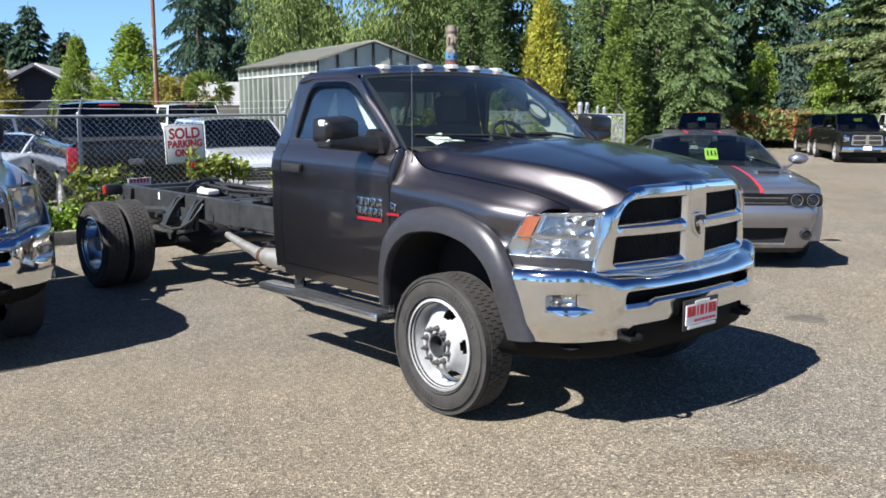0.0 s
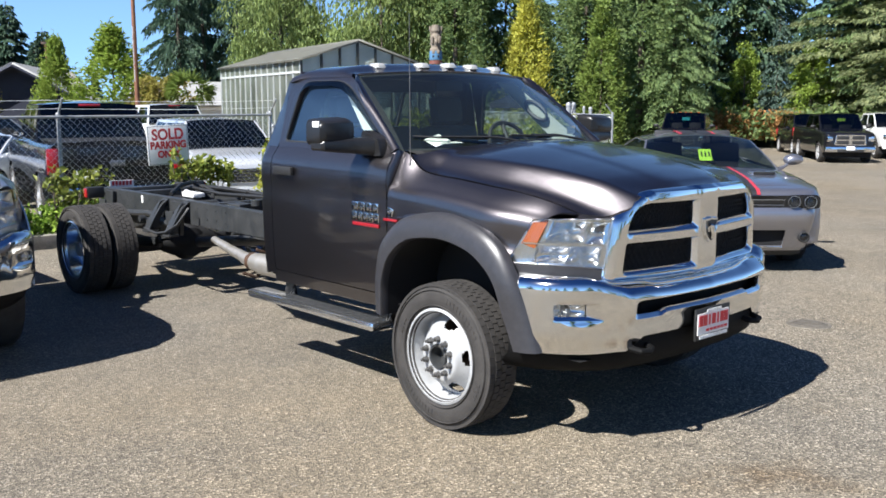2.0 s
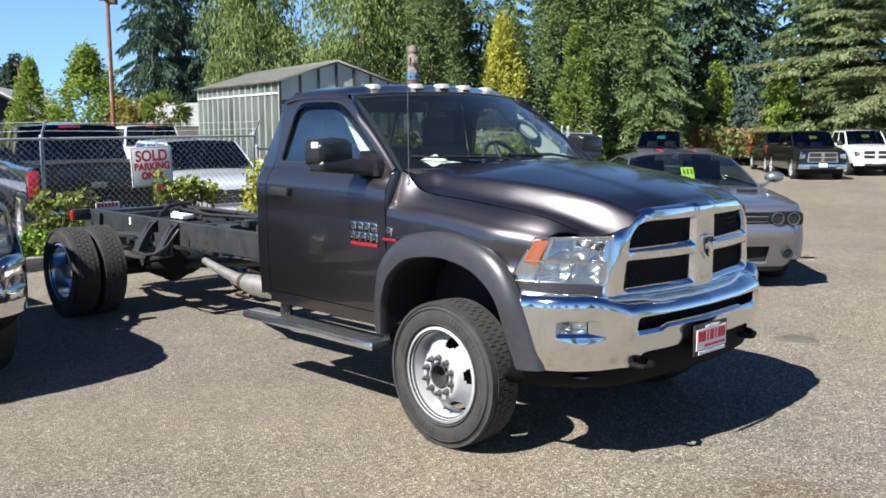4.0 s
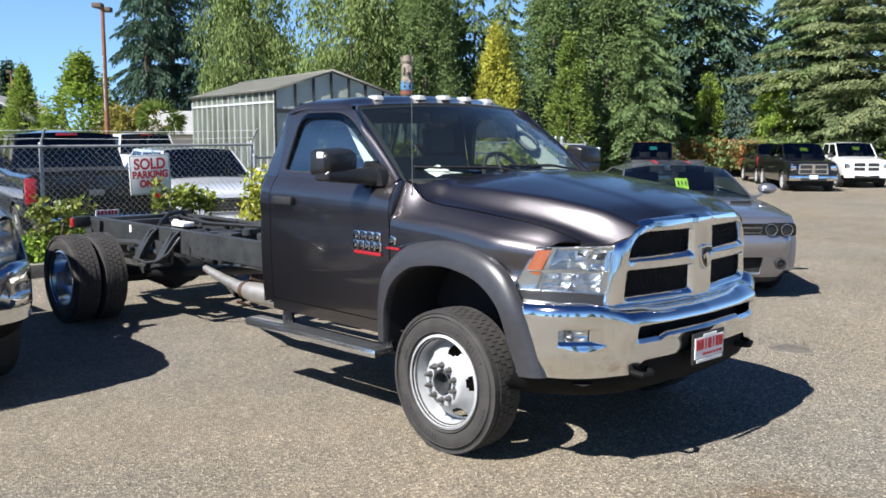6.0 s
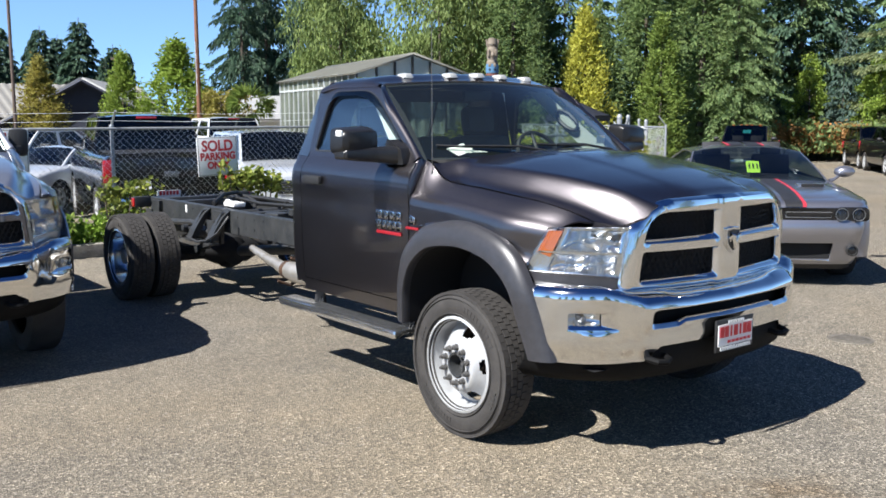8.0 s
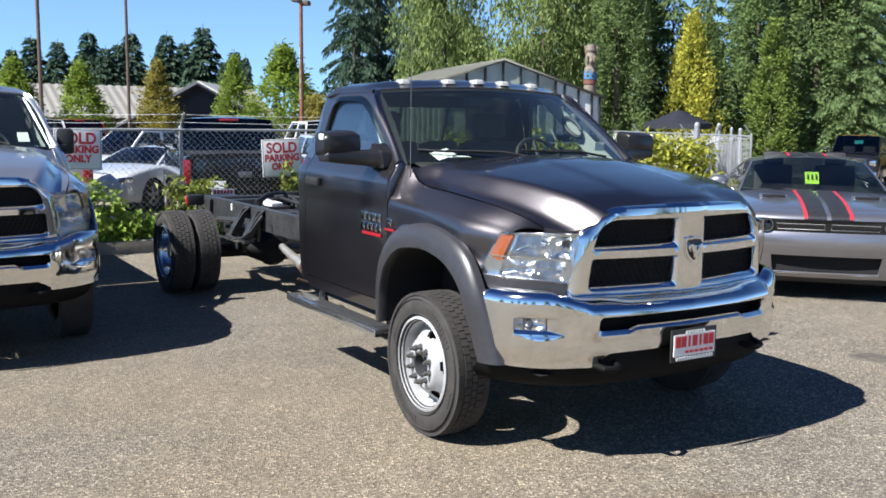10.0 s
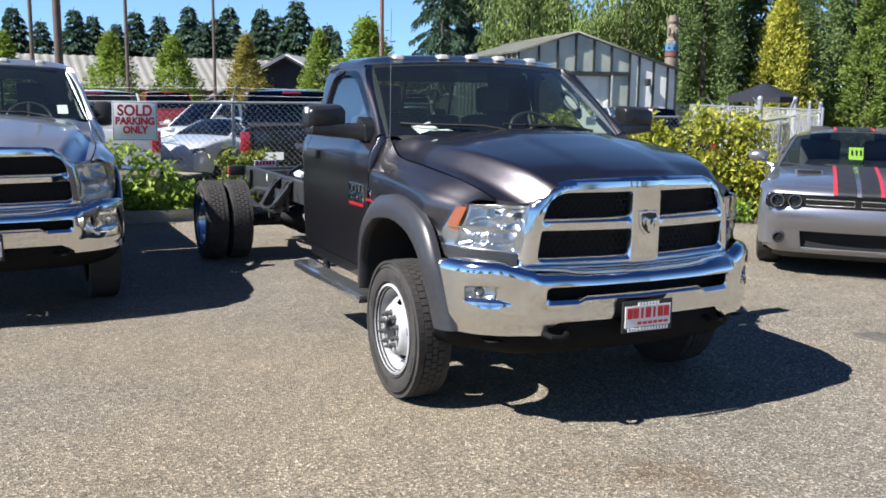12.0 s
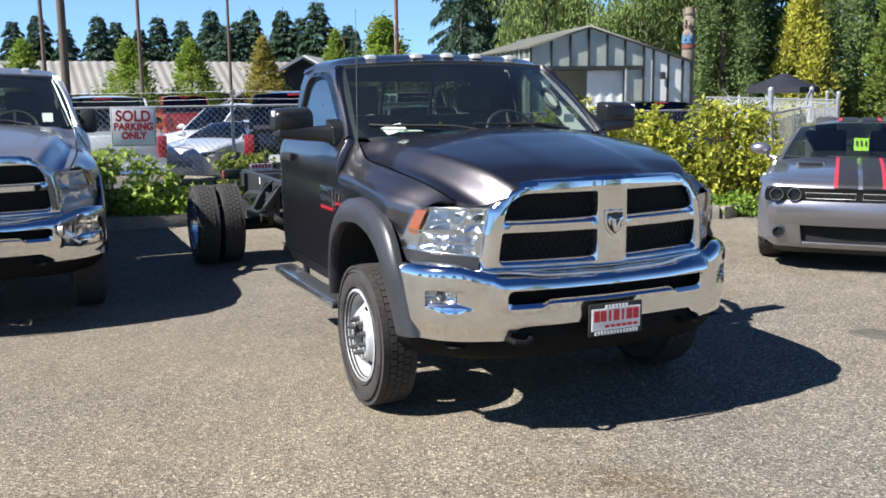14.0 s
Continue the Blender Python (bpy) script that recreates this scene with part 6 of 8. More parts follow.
SILVERC = paint("bright_silver_paint", (0.30, 0.30, 0.335), 0.8, 0.32, 0.15)
STRIPE = mottled("satin_black_stripe", (0.016, 0.016, 0.018), (0.024, 0.024, 0.026), 12, 0.5)
build_coupe()

# vehicles behind the fence, and across the yard
pickup("black crew-cab pickup, tail to the chain-link fence", pose(-14.65, 2.50, -0.15, 0, 0, 168), BLACKP)
pickup("white pickup parked tail to the fence behind a sign", pose(-16.7, -1.05, -0.2, 0, 0, 176.0), WHITEP)
pickup("dark blue-black pickup facing the yard, chrome bumper, lime card", heading(-13.92, 32.92, -50), BLACKP, card=LIME)
pickup("white pickup with a wide front bumper and lime card", heading(-13.5, 37.0, -50), WHITEP, chrome=False, card=LIME, r=0.46, low=0.5)
pickup("black pickup with roof lamps and a teal card", heading(-17.8, 27.5, -62), BLACKP, card=TEAL, roof_lamps=True)
pickup("compact dark pickup parked before the greenhouse, tail to the hedge", pose(-14.65, 10.88, -0.13, 0, 0, 165) @ Matrix.Diagonal((0.84, 0.84, 0.84, 1)), BLACKP)
pickup("small white pickup far off beside a grey house", pose(-26.0, 9.3, -0.2, 0, 0, 175), WHITEP)


def suv(label, m, coat, name="suv", roof=1.80, group="parked cars"):
    top = [(0.92, 0.86), (0.86, 0.93), (0.6, 1.0), (0.1, 1.06), (-0.40, 1.11), (-2.0, 1.12), (-3.7, 1.13), (-3.85, 1.12)]
    t, ft, fw = car(name, label, "car", m, coat, wb=2.95, fo=0.92, ro=0.92, w=1.92, r=0.37, tw=0.24, low=0.26, top=top, cowl=-0.45, wtop=-1.15, rtop=-3.45, rbase=-3.75, roof=roof, roof_w=0.68, group=group, side_posts=(0.3, 0.64), nose=0.9)
    b = B()
    prism(b, rounded([(-0.50, 0.60), (0.50, 0.60), (0.55, 0.84), (-0.55, 0.84)], 0.04, 3), "x", 0.85, 0.93)
    g = part("grille", b, CHROME, t, bev=0.01)
    for k in range(4):
        b = B()
        box(b, (0.935, 0, 0.64 + 0.05 * k), (0.01, 0.96, 0.03))
        part("grille_slot", b, BLACK, g)
    for s in (-1, 1):
        b = B()
        box(b, (0.80, s * 0.74, 0.82), (0.24, 0.30, 0.14), (0, 0, -22 * s), 0.04)
        part("headlamp", b, CHROME, t)
        b = B()
        box(b, (-3.85, s * 0.80, 0.95), (0.10, 0.16, 0.30), bev=0.03)
        part("tail_lamp", b, REDL, t)
    b = B()
    box(b, (0.90, 0, 0.42), (0.12, 1.6, 0.20), bev=0.05)
    part("front_bumper", b, coat, t)
    return t


def sedan(label, m, coat, roof=1.45, name="sedan"):
    top = [(0.90, 0.66), (0.84, 0.73), (0.5, 0.84), (0.0, 0.91), (-0.40, 0.95), (-2.0, 0.98), (-3.1, 1.02), (-3.6, 1.02), (-3.75, 0.96)]
    t, ft, fw = car(name, label, "car", m, coat, wb=2.75, fo=0.9, ro=1.0, w=1.82, r=0.32, tw=0.21, low=0.20, top=top, cowl=-0.35, wtop=-1.15, rtop=-2.35, rbase=-3.05, roof=roof, roof_w=0.60, group="parked cars", side_posts=(0.5,))
    for s in (-1, 1):
        b = B()
        box(b, (0.72, s * 0.68, 0.68), (0.30, 0.26, 0.13), (0, 6, -24 * s), 0.04)
        part("headlamp", b, CHROME, t)
        b = B()
        box(b, (-3.72, s * 0.68, 0.84), (0.10, 0.26, 0.14), bev=0.03)
        part("tail_lamp", b, REDL, t)
    b = B()
    box(b, (0.87, 0, 0.48), (0.06, 0.9, 0.16), bev=0.02)
    part("grille", b, BLACK, t)
    return t


suv("silver-grey sport wagon facing the chain-link fence", pose(-11.25, 4.25, -0.18, 0, 0, -14), GREYL := paint("pale_grey_paint", (0.64, 0.66, 0.69), 0.3, 0.3, 0.05), roof=1.66)
suv("black wagon parked beside a dark pickup", heading(-17.2, 36.9, -50), BLACKP, roof=1.85)
sedan("silver sedan parked between two pickups", pose(-16.4, 0.95, -0.2, 0, 0, -48), GREYL, roof=1.33)
sedan("white hatchback with a red-lined cabin", pose(-21.4, 1.5, -0.2, 0, 0, -60), WHITEP, roof=1.66, name="hatchback")
pickup("red pickup parked in the far row", pose(-33.5, 3.0, -0.25, 0, 0, 178), REDP)

# ---- kerb, planting bed, fence ----
CONCRETE = mottled("old_concrete", (0.30, 0.275, 0.235), (0.20, 0.185, 0.155), 5, 0.9, 0, 0.4, fine=0.5)
SOIL = mottled("dry_soil", (0.10, 0.075, 0.05), (0.055, 0.042, 0.03), 6, 0.95, 0, 0.5)
GALV = mottled("galvanised_wire", (0.72, 0.73, 0.74), (0.82, 0.83, 0.84), 10, 0.5, 0.0)
GALVP = mottled("dull_galvanised_pipe", (0.24, 0.25, 0.26), (0.36, 0.37, 0.38), 6, 0.5, 0.3, 0.05)

KERB = [(-7.45, -12.0), (-7.45, 2.1), (-5.05, 5.75), (-5.45, 6.9)]


def along(line, step):
    """Even places on a line of corners: (point, unit way)."""
    out = []
    for a, c in zip(line, line[1:]):
        a, c = Vector((*a, 0)), Vector((*c, 0))
        n = max(1, round((c - a).length / step))
        for i in range(n):
            out.append((a.lerp(c, i / n), a.lerp(c, (i + 1) / n), (c - a).normalized()))
    return out


kerb = tagged(new("kerb"), "weathered concrete kerb along the planting bed", "kerb", kind="structure")
for a, c, d in along(KERB, 2.4):
    b = B()
    n = Vector((-d.y, d.x, 0))
    mid = (a + c) / 2
    z = ground_z(mid.x, mid.y)
    box(b, (mid.x, mid.y, z + 0.03), ((c - a).length - 0.012, 0.15, 0.26), (0, 0, math.degrees(math.atan2(d.y, d.x))), 0.018)
    part("kerb_stone", b, CONCRETE, kerb)
b = B()
inner = [(-7.5, -12), (-7.5, 2.1), (-5.12, 5.75), (-5.5, 6.9)]
back = [(-8.7, -12), (-8.7, 2.9), (-6.9, 7.3), (-6.6, 7.4)]
grid(b, [[(p[0] + (q[0] - p[0]) * f, p[1] + (q[1] - p[1]) * f, 0.150 + 0.05 * f - 0.06 * max(0.0, p[1] - 3.0) / 4.0) for f in (0, 0.5, 1)] for p, q in zip(inner, back)])
tagged(part("planting_bed", b, SOIL), "dry brown soil strip under the fence", "soil", kind="structure")


def fence_run(a, c, top, low, label, name="chain_link_fence", wires=True):
    a, c = Vector((*a, 0)), Vector((*c, 0))
    d = (c - a).normalized()
    length = (c - a).length
    f = thing(name, label, "fence", Matrix.Translation(a) @ Matrix.Rotation(math.atan2(d.y, d.x), 4, "Z"))
    z0, z1 = low, top
    h = z1 - z0
    b = B()
    pitch = 0.084
    rad = 0.0019
    for s in (-1, 1):
        n = int((length + h) / pitch) + 1
        for i in range(n):
            u0 = i * pitch - (h if s > 0 else 0)
            p, q = Vector((u0, 0, z0)), Vector((u0 + h, 0, z1))
            if s < 0:
                p, q = Vector((i * pitch, 0, z0)), Vector((i * pitch - h, 0, z1))
            lo, hi = 0.0, 1.0
            dx = q.x - p.x
            for lim, sign in ((0.0, 1), (length, -1)):
                tt = (lim - p.x) / dx
                if sign * dx > 0:
                    lo = max(lo, tt)
                else:
                    hi = min(hi, tt)
            if hi - lo < 0.01:
                continue
            p, q = p.lerp(q, lo), p.lerp(q, hi)
            # one diagonal is drawn thinner, imitating sun glint on the other only
            cyl(b, p + Vector((0, s * 0.002, 0)), q + Vector((0, s * 0.002, 0)), rad if s > 0 else 0.0014, seg=3, caps=False)
    o = part("wire_mesh", b, GALV, f, "galvanised diamond wire mesh", flat=True)
    o["kind"] = "stuff"
    b = B()
    cyl(b, (0, 0, z1), (length, 0, z1), 0.018, seg=10)
    part("top_rail", b, GALVP, f)
    n = max(1, round(length / 2.95))
    for i in range(n + 1):
        x = length * i / n
        b = B()
        cyl(b, (x, -0.035, low - 0.7), (x, -0.035, z1 + 0.03), 0.024, seg=12)
        lathe(b, [(0.03, z1 + 0.03), (0.024, z1 + 0.05), (0.001, z1 + 0.055)], (x, -0.035, 0), 12, "z")
        p = part("post", b, GALVP, f, "galvanised round post")
        b = B()
        cyl(b, (x, -0.035, z1 + 0.03), (x, 0.13, z1 + 0.22), 0.014, seg=8)
        part("wire_arm", b, GALVP, p)
    if wires:
        for k, (dy, dz) in enumerate(((0.03, 0.10), (0.12, 0.20))):
            b = B()
            tube(b, [(x, dy, z1 + dz - 0.02 * math.sin(math.pi * ((x / 2.95) % 1))) for x in np.arange(0, length + 0.01, 0.6)], 0.0022, 4)
            part("barbed_wire", b, GALV, f)
    return f


fence_run((-7.92, 2.88), (-7.92, -5.98), 1.585, 0.10, "galvanised chain-link fence with two wire strands on top")
fence_run((-7.92, 2.88), (-7.74, 9.02), 1.40, 0.0, "galvanised chain-link fence behind a leafy hedge", wires=False)


def sold_sign(m):
    s = thing("sold_sign", "white board with red SOLD PARKING ONLY lettering, on the fence", "sign", m, "signs on the fence")
    b = B()
    box(b, (0, 0, 0), (0.012, 0.60, 0.535), bev=0.003)
    bd = part("board", b, WHITE, s)
    b = B()
    for y in (-0.285, 0.285):
        box(b, (0.008, y, 0), (0.003, 0.008, 0.52))
    for z in (-0.255, 0.255):
        box(b, (0.008, 0, z), (0.003, 0.57, 0.008))
    part("border", b, GREYP, bd)
    for text, size, z, mat, wide in (("SOLD", 0.205, 0.075, RED, 0.46), ("PARKING", 0.135, -0.045, RED, 0.52), ("ONLY", 0.13, -0.165, RED, 0.34)):
        cu = bpy.data.curves.new("lettering", "FONT")
        cu.body, cu.size, cu.align_x, cu.extrude, cu.offset = text, size, "CENTER", 0.001, 0.0065
        ob = new("lettering", cu)
        ob.parent = s
        bpy.context.view_layer.update()
        k = wide / max(0.01, ob.dimensions.x)
        ob.matrix_basis = pose(0.010, 0, z, 90, 0, 90) @ Matrix.Diagonal((k, 1, 1, 1))
        cu.materials.append(mat)
        ob["label"] = "red capital letters"
    return s


sold_sign(pose(-7.875, 1.285, 1.215, 0, 0, 0) @ pose(0, 0, 0, 2.2, 0, 0) @ Matrix.Diagonal((1, 0.95, 0.95, 1)))
sold_sign(pose(-7.875, -1.36, 1.345) @ pose(0, 0, 0, -1.0, 0, 0) @ Matrix.Diagonal((1, 0.93, 0.93, 1)))

# ---- gate, tent, totem ----
GATEP = mottled("pale_gate_slat", (0.30, 0.31, 0.31), (0.22, 0.23, 0.225), 7, 0.7, 0, 0.1)
def slat_gate(a, c, top, low, label):
    """A pipe-framed leaf filled with pale upright privacy slats."""
    a, c = Vector((*a, 0)), Vector((*c, 0))
    d = (c - a).normalized()
    length = (c - a).length
    g = thing("yard_gate", label, "gate", Matrix.Translation(a) @ Matrix.Rotation(math.atan2(d.y, d.x), 4, "Z"), "slatted gates")
    b = B()
    for p, q in (((0.05, 0, low), (length - 0.05, 0, low)), ((0.05, 0, top), (length - 0.05, 0, top)), ((0.05, 0, low), (0.05, 0, top)), ((length - 0.05, 0, low), (length - 0.05, 0, top)), ((length / 2, 0, low), (length / 2, 0, top))):
        cyl(b, p, q, 0.024, seg=8)
    part("gate_frame", b, GALVP, g)
    r = random.Random(int(length * 100))
    n = int((length - 0.2) / 0.092)
    for k in range(n):
        if r.random() < 0.07:
            continue
        b = B()
        box(b, (0.13 + k * 0.092, 0.008 * ((k % 3) - 1), (top + low) / 2 - 0.03), (0.080, 0.006, top - low - 0.10 - r.uniform(0, 0.05)), (0, r.uniform(-0.8, 0.8), 0))
        part("slat", b, GATEP, g, flat=True)
    return g


slat_gate((-7.78, 9.12), (-11.85, 14.0), 1.31, -0.15, "galvanised gate leaf with weathered pale privacy slats, closed")
slat_gate((-11.95, 14.1), (-12.85, 15.9), 1.36, -0.2, "short galvanised gate leaf with weathered pale slats")


def gate_post(x, y, top, r=0.045, brace=False):
    t = thing("gate_post", "galvanised round gate post with a domed cap" + (" and two struts" if brace else ""), "post", pose(x, y, 0), "gate posts")
    b = B()
    cyl(b, (0, 0, -0.5), (0, 0, top), r, seg=14)
    part("shaft", b, GALVP, t)
    b = B()
    lathe(b, [(r + 0.004, top - 0.03), (r + 0.006, top), (r * 0.7, top + 0.035), (0.001, top + 0.045)], (0, 0, 0), 14, "z")
    part("cap", b, GALVP, t)
    if brace:
        for k in (0.35, 0.75):
            b = B()
            cyl(b, (0.55 * k + 0.25, -0.75 * k - 0.35, 1.32), (0.12 * k, -0.16 * k, 1.32 + 0.36), 0.022, seg=8)
            part("strut", b, GALVP, t)


gate_post(-7.74, 9.02, 1.72, 0.048)
gate_post(-11.90, 14.06, 1.72, 0.05, True)
gate_post(-12.35, 15.0, 1.62, 0.035)
gate_post(-12.92, 15.96, 1.60, 0.05)
gate_post(-14.6, 14.3, 1.52, 0.04)
fence_run((-8.8, 11.6), (-18.0, 15.5), 1.5, 0.1, "chain-link fence in front of the greenhouse yard", wires=False)

TENT = mottled("dark_tent_cloth", (0.014, 0.016, 0.026), (0.009, 0.011, 0.018), 4, 0.7)
tn = thing("canopy_tent", "dark blue pop-up canopy tent on thin legs", "tent", pose(-20.9, 21.7, -0.45, 0, 0, 25) @ Matrix.Diagonal((0.62, 0.62, 1, 1)))
b = B()
rows = [[(x * k, y * k, z) for x, y in ((-1.5, -1.5), (0, -1.56), (1.5, -1.5), (1.56, 0), (1.5, 1.5), (0, 1.56), (-1.5, 1.5), (-1.56, 0))] for k, z in ((1.0, 2.0), (1.0, 2.2), (0.6, 2.38), (0.2, 2.60), (0.01, 2.68))]
grid(b, rows, close=True)
part("canopy", b, TENT, tn, "dark blue canopy cloth", thick=0.01)
for x in (-1.45, 1.45):
    for y in (-1.45, 1.45):
        b = B()
        box(b, (x, y, 1.05), (0.05, 0.05, 2.1))
        part("leg", b, STEEL, tn)

WOODC = mottled("carved_cedar", (0.15, 0.12, 0.09), (0.24, 0.20, 0.155), 6, 0.85, 0, 0.4, stretch=(1, 1, 0.2))
tp = thing("totem_pole", "tall carved brown timber pole with a blue and red band", "totem pole", pose(-22.2, 18.6, -0.6, 0, 0, -40) @ Matrix.Diagonal((0.68, 0.68, 0.965, 1)))
b = B()
prof = [(0.30, 0), (0.30, 3.2), (0.34, 3.5), (0.33, 3.75), (0.28, 3.8), (0.30, 3.95), (0.33, 4.15), (0.31, 4.4), (0.25, 4.45), (0.29, 4.6), (0.28, 4.85), (0.20, 4.95), (0.26, 5.05), (0.22, 5.25), (0.001, 5.28)]
lathe(b, prof, seg=22, axis="z")
part("shaft", b, WOODC, tp, "brown carved shaft")
b = B()
box(b, (0.33, 0, 4.66), (0.34, 0.13, 0.11), (0, 24, 0), 0.03)
part("carved_beak", b, WOODC, tp)
for s in (-1, 1):
    b = B()
    box(b, (-0.02, s * 0.27, 5.05), (0.16, 0.10, 0.34), (s * -14, 0, 0), 0.03)
    part("carved_ear", b, WOODC, tp)
    b = B()
    box(b, (0.30, s * 0.13, 4.12), (0.06, 0.10, 0.07), (0, 0, s * 22), 0.01)
    part("painted_eye", b, DARK, tp, "black painted eye")
    b = B()
    lathe(b, [(0.001, -0.05), (0.06, -0.04), (0.09, 0.0), (0.06, 0.04), (0.001, 0.05)], (0.29, s * 0.12, 4.28), 12, "x")
    part("carved_eye", b, WOODC, tp)
    b = B()
    box(b, (0.25, s * 0.19, 4.72), (0.16, 0.14, 0.24), (0, 10, s * 20), 0.03)
    part("carving", b, WOODC, tp)
b = B()
lathe(b, [(0.335, 4.0), (0.345, 4.15), (0.325, 4.32)], seg=22, axis="z")
part("blue_band", b, material("blue_paint", (0.07, 0.17, 0.29), 0.7), tp, "blue painted band", thick=0.01)
b = B()
lathe(b, [(0.345, 3.82), (0.35, 3.9), (0.345, 3.97)], seg=22, axis="z")
part("red_band", b, material("dull_red_paint", (0.17, 0.06, 0.045), 0.7), tp, "red painted band", thick=0.01)

# ---- greenhouse ----
POLY = mottled("milky_panel", (0.88, 0.88, 0.83), (0.78, 0.79, 0.74), 2.5, 0.45, 0, 0.05)


def let_light_through(m, share):
    """Mixes in light that comes through from behind."""
    n, l = m.node_tree.nodes, m.node_tree.links
    p, tr, mx = n["Principled BSDF"], n.new("ShaderNodeBsdfTranslucent"), n.new("ShaderNodeMixShader")
    tr.inputs[0].default_value = (0.85, 0.86, 0.80, 1)
    mx.inputs[0].default_value = share
    l.new(p.outputs[0], mx.inputs[1])
    l.new(tr.outputs[0], mx.inputs[2])
    l.new(mx.outputs[0], n["Material Output"].inputs[0])


let_light_through(POLY, 0.15)
GHGLASS = mottled("greenhouse_glass", (0.33, 0.36, 0.30), (0.56, 0.58, 0.50), 1.5, 0.2, 0, 0, Coat_Weight=0.5)
let_light_through(GHGLASS, 0.2)
GHMETAL = mottled("aged_aluminium", (0.44, 0.46, 0.44), (0.54, 0.55, 0.53), 8, 0.55, 0.1)
GHSIDE = mottled("dim_side_glass", (0.045, 0.055, 0.048), (0.24, 0.265, 0.225), 1.6, 0.15, 0, 0, 4, stretch=(1, 1, 0.35), Coat_Weight=0.3)
let_light_through(GHSIDE, 0.3)
GHDARK = material("dark_green_bar", (0.025, 0.028, 0.026), 0.6)
GHROOF = mottled("greenhouse_roof", (0.10, 0.098, 0.08), (0.17, 0.165, 0.135), 3, 0.6, 0, 0.1)
let_light_through(GHROOF, 0.1)
gh = thing("greenhouse", "glazed greenhouse with a pale panelled gable and grey roof", "greenhouse", pose(-17.45, 11.55, -0.3, 0, 0, -14))
# local: +x towards the yard (gable at x = 0), y across, apex over y = 0
EL, ER, AP, ML, MR, DEEP = 3.22, 2.75, 3.68, -1.62, 2.95, -8.0


def gable_z(y):
    return AP + (EL - AP) * (y / ML) if y < 0 else AP + (ER - AP) * (y / MR)


bars = [ML, -1.05, -0.52, 0.0, 0.52, 1.03, 1.57, 1.85, 2.28, 2.70, MR]
for y in bars:
    b = B()
    foot = 0.0 if abs(y) > 1.0 else 2.6
    box(b, (0.03, y, (gable_z(y) + foot) / 2), (0.06, 0.05, gable_z(y) - foot))
    part("gable_bar", b, GHDARK, gh)
for y0, y1 in zip(bars, bars[1:]):
    b = B()
    lo = 0.0 if (y1 <= -1.0 or y0 >= 1.0) else 2.62
    prism(b, [(y0, lo), (y1, lo), (y1, gable_z(y1)), (y0, gable_z(y0))], "x", -0.02, 0.0)
    part("gable_panel", b, POLY if (y0 >= 1.5) else GHGLASS, gh, "milky white panel" if y0 >= 1.5 else "pale glazed panel")
b = B()
box(b, (0.035, -0.02, 2.62), (0.07, 3.18, 0.11))
part("door_header", b, GHDARK, gh)
b = B()
grid(b, [[(-0.12 + 0.012 * math.sin(y * 20), y, z) for y in np.linspace(0.0, 1.02, 24)] for z in (0, 1.3, 2.55)])
part("door_curtain", b, POLY, gh, "milky plastic door curtain, half drawn", thick=0.01)
b = B()
grid(b, [[(-2.4, y, z) for y in (-1.5, 2.8)] for z in (0, 2.6)])
part("inner_screen", b, POLY, gh)
b = B()
for s, e in ((ML, EL), (MR, ER)):
    k = s / abs(s)
    grid(b, [[(x, s + k * 0.12 if f else 0, (e - 0.05 + 0.02) if f else AP + 0.03) for f in (0, 1)] for x in (0.12, DEEP)])
part("roof", b, GHROOF, gh, "weathered grey roof sheets", thick=0.05)
for i in range(15):
    x = -0.05 - (abs(DEEP) - 0.1) * i / 14
    b = B()
    box(b, (x, ML, EL / 2), (0.036, 0.05, EL))
    part("side_bar", b, GHMETAL, gh)
for z in (0.9, 2.86, EL - 0.03):
    b = B()
    box(b, (DEEP / 2, ML, z), (abs(DEEP), 0.05, 0.06))
    part("side_rail", b, GHMETAL, gh)
for i in range(14):
    xa, xb = -0.05 - (abs(DEEP) - 0.1) * i / 14, -0.05 - (abs(DEEP) - 0.1) * (i + 1) / 14
    for z0, z1 in ((0.0, 0.9), (0.9, 2.86), (2.86, EL)):
        b = B()
        box(b, ((xa + xb) / 2, ML + 0.012, (z0 + z1) / 2), (abs(xa - xb) - 0.04, 0.012, z1 - z0 - 0.04))
        part("pane", b, GHSIDE, gh, flat=True)
b = B()
box(b, (DEEP, 0.66, 1.4), (0.06, 4.5, 2.8))
part("end_wall", b, POLY, gh)
b = B()
box(b, (DEEP / 2, MR, ER / 2), (abs(DEEP), 0.05, ER))
part("far_wall", b, POLY, gh)
b = B()
box(b, (0.035, 2.27, 1.62), (0.06, 1.38, 0.06))
part("gable_rail", b, GHDARK, gh)
b = B()
box(b, (0.035, 1.05, 1.3), (0.07, 0.05, 2.6))
part("door_post", b, GHMETAL, gh)
b = B()
box(b, (0.10, 2.10, 2.40), (0.12, 0.13, 0.20), bev=0.02)
part("wall_lamp", b, GHDARK, gh, "small black wall lamp")
b = B()
for k in range(9):
    x = -2.7 - 0.55 * k
    box(b, (x, -0.6 + 0.4 * (k % 3), 1.5), (0.25, 1.0, 2.3), bev=0.1)
part("inner_plants", b, GHPLANT := mottled("shaded_foliage", (0.10, 0.14, 0.07), (0.30, 0.32, 0.26), 2, 0.8), gh)

# ---- far buildings ----
TIN = mottled("corrugated_tin", (0.38, 0.36, 0.32), (0.29, 0.275, 0.25), 1.2, 0.5, 0.3, 0.1, stretch=(1, 0.15, 1))
BROWN = mottled("brown_boards", (0.12, 0.095, 0.075), (0.08, 0.065, 0.05), 3, 0.85)
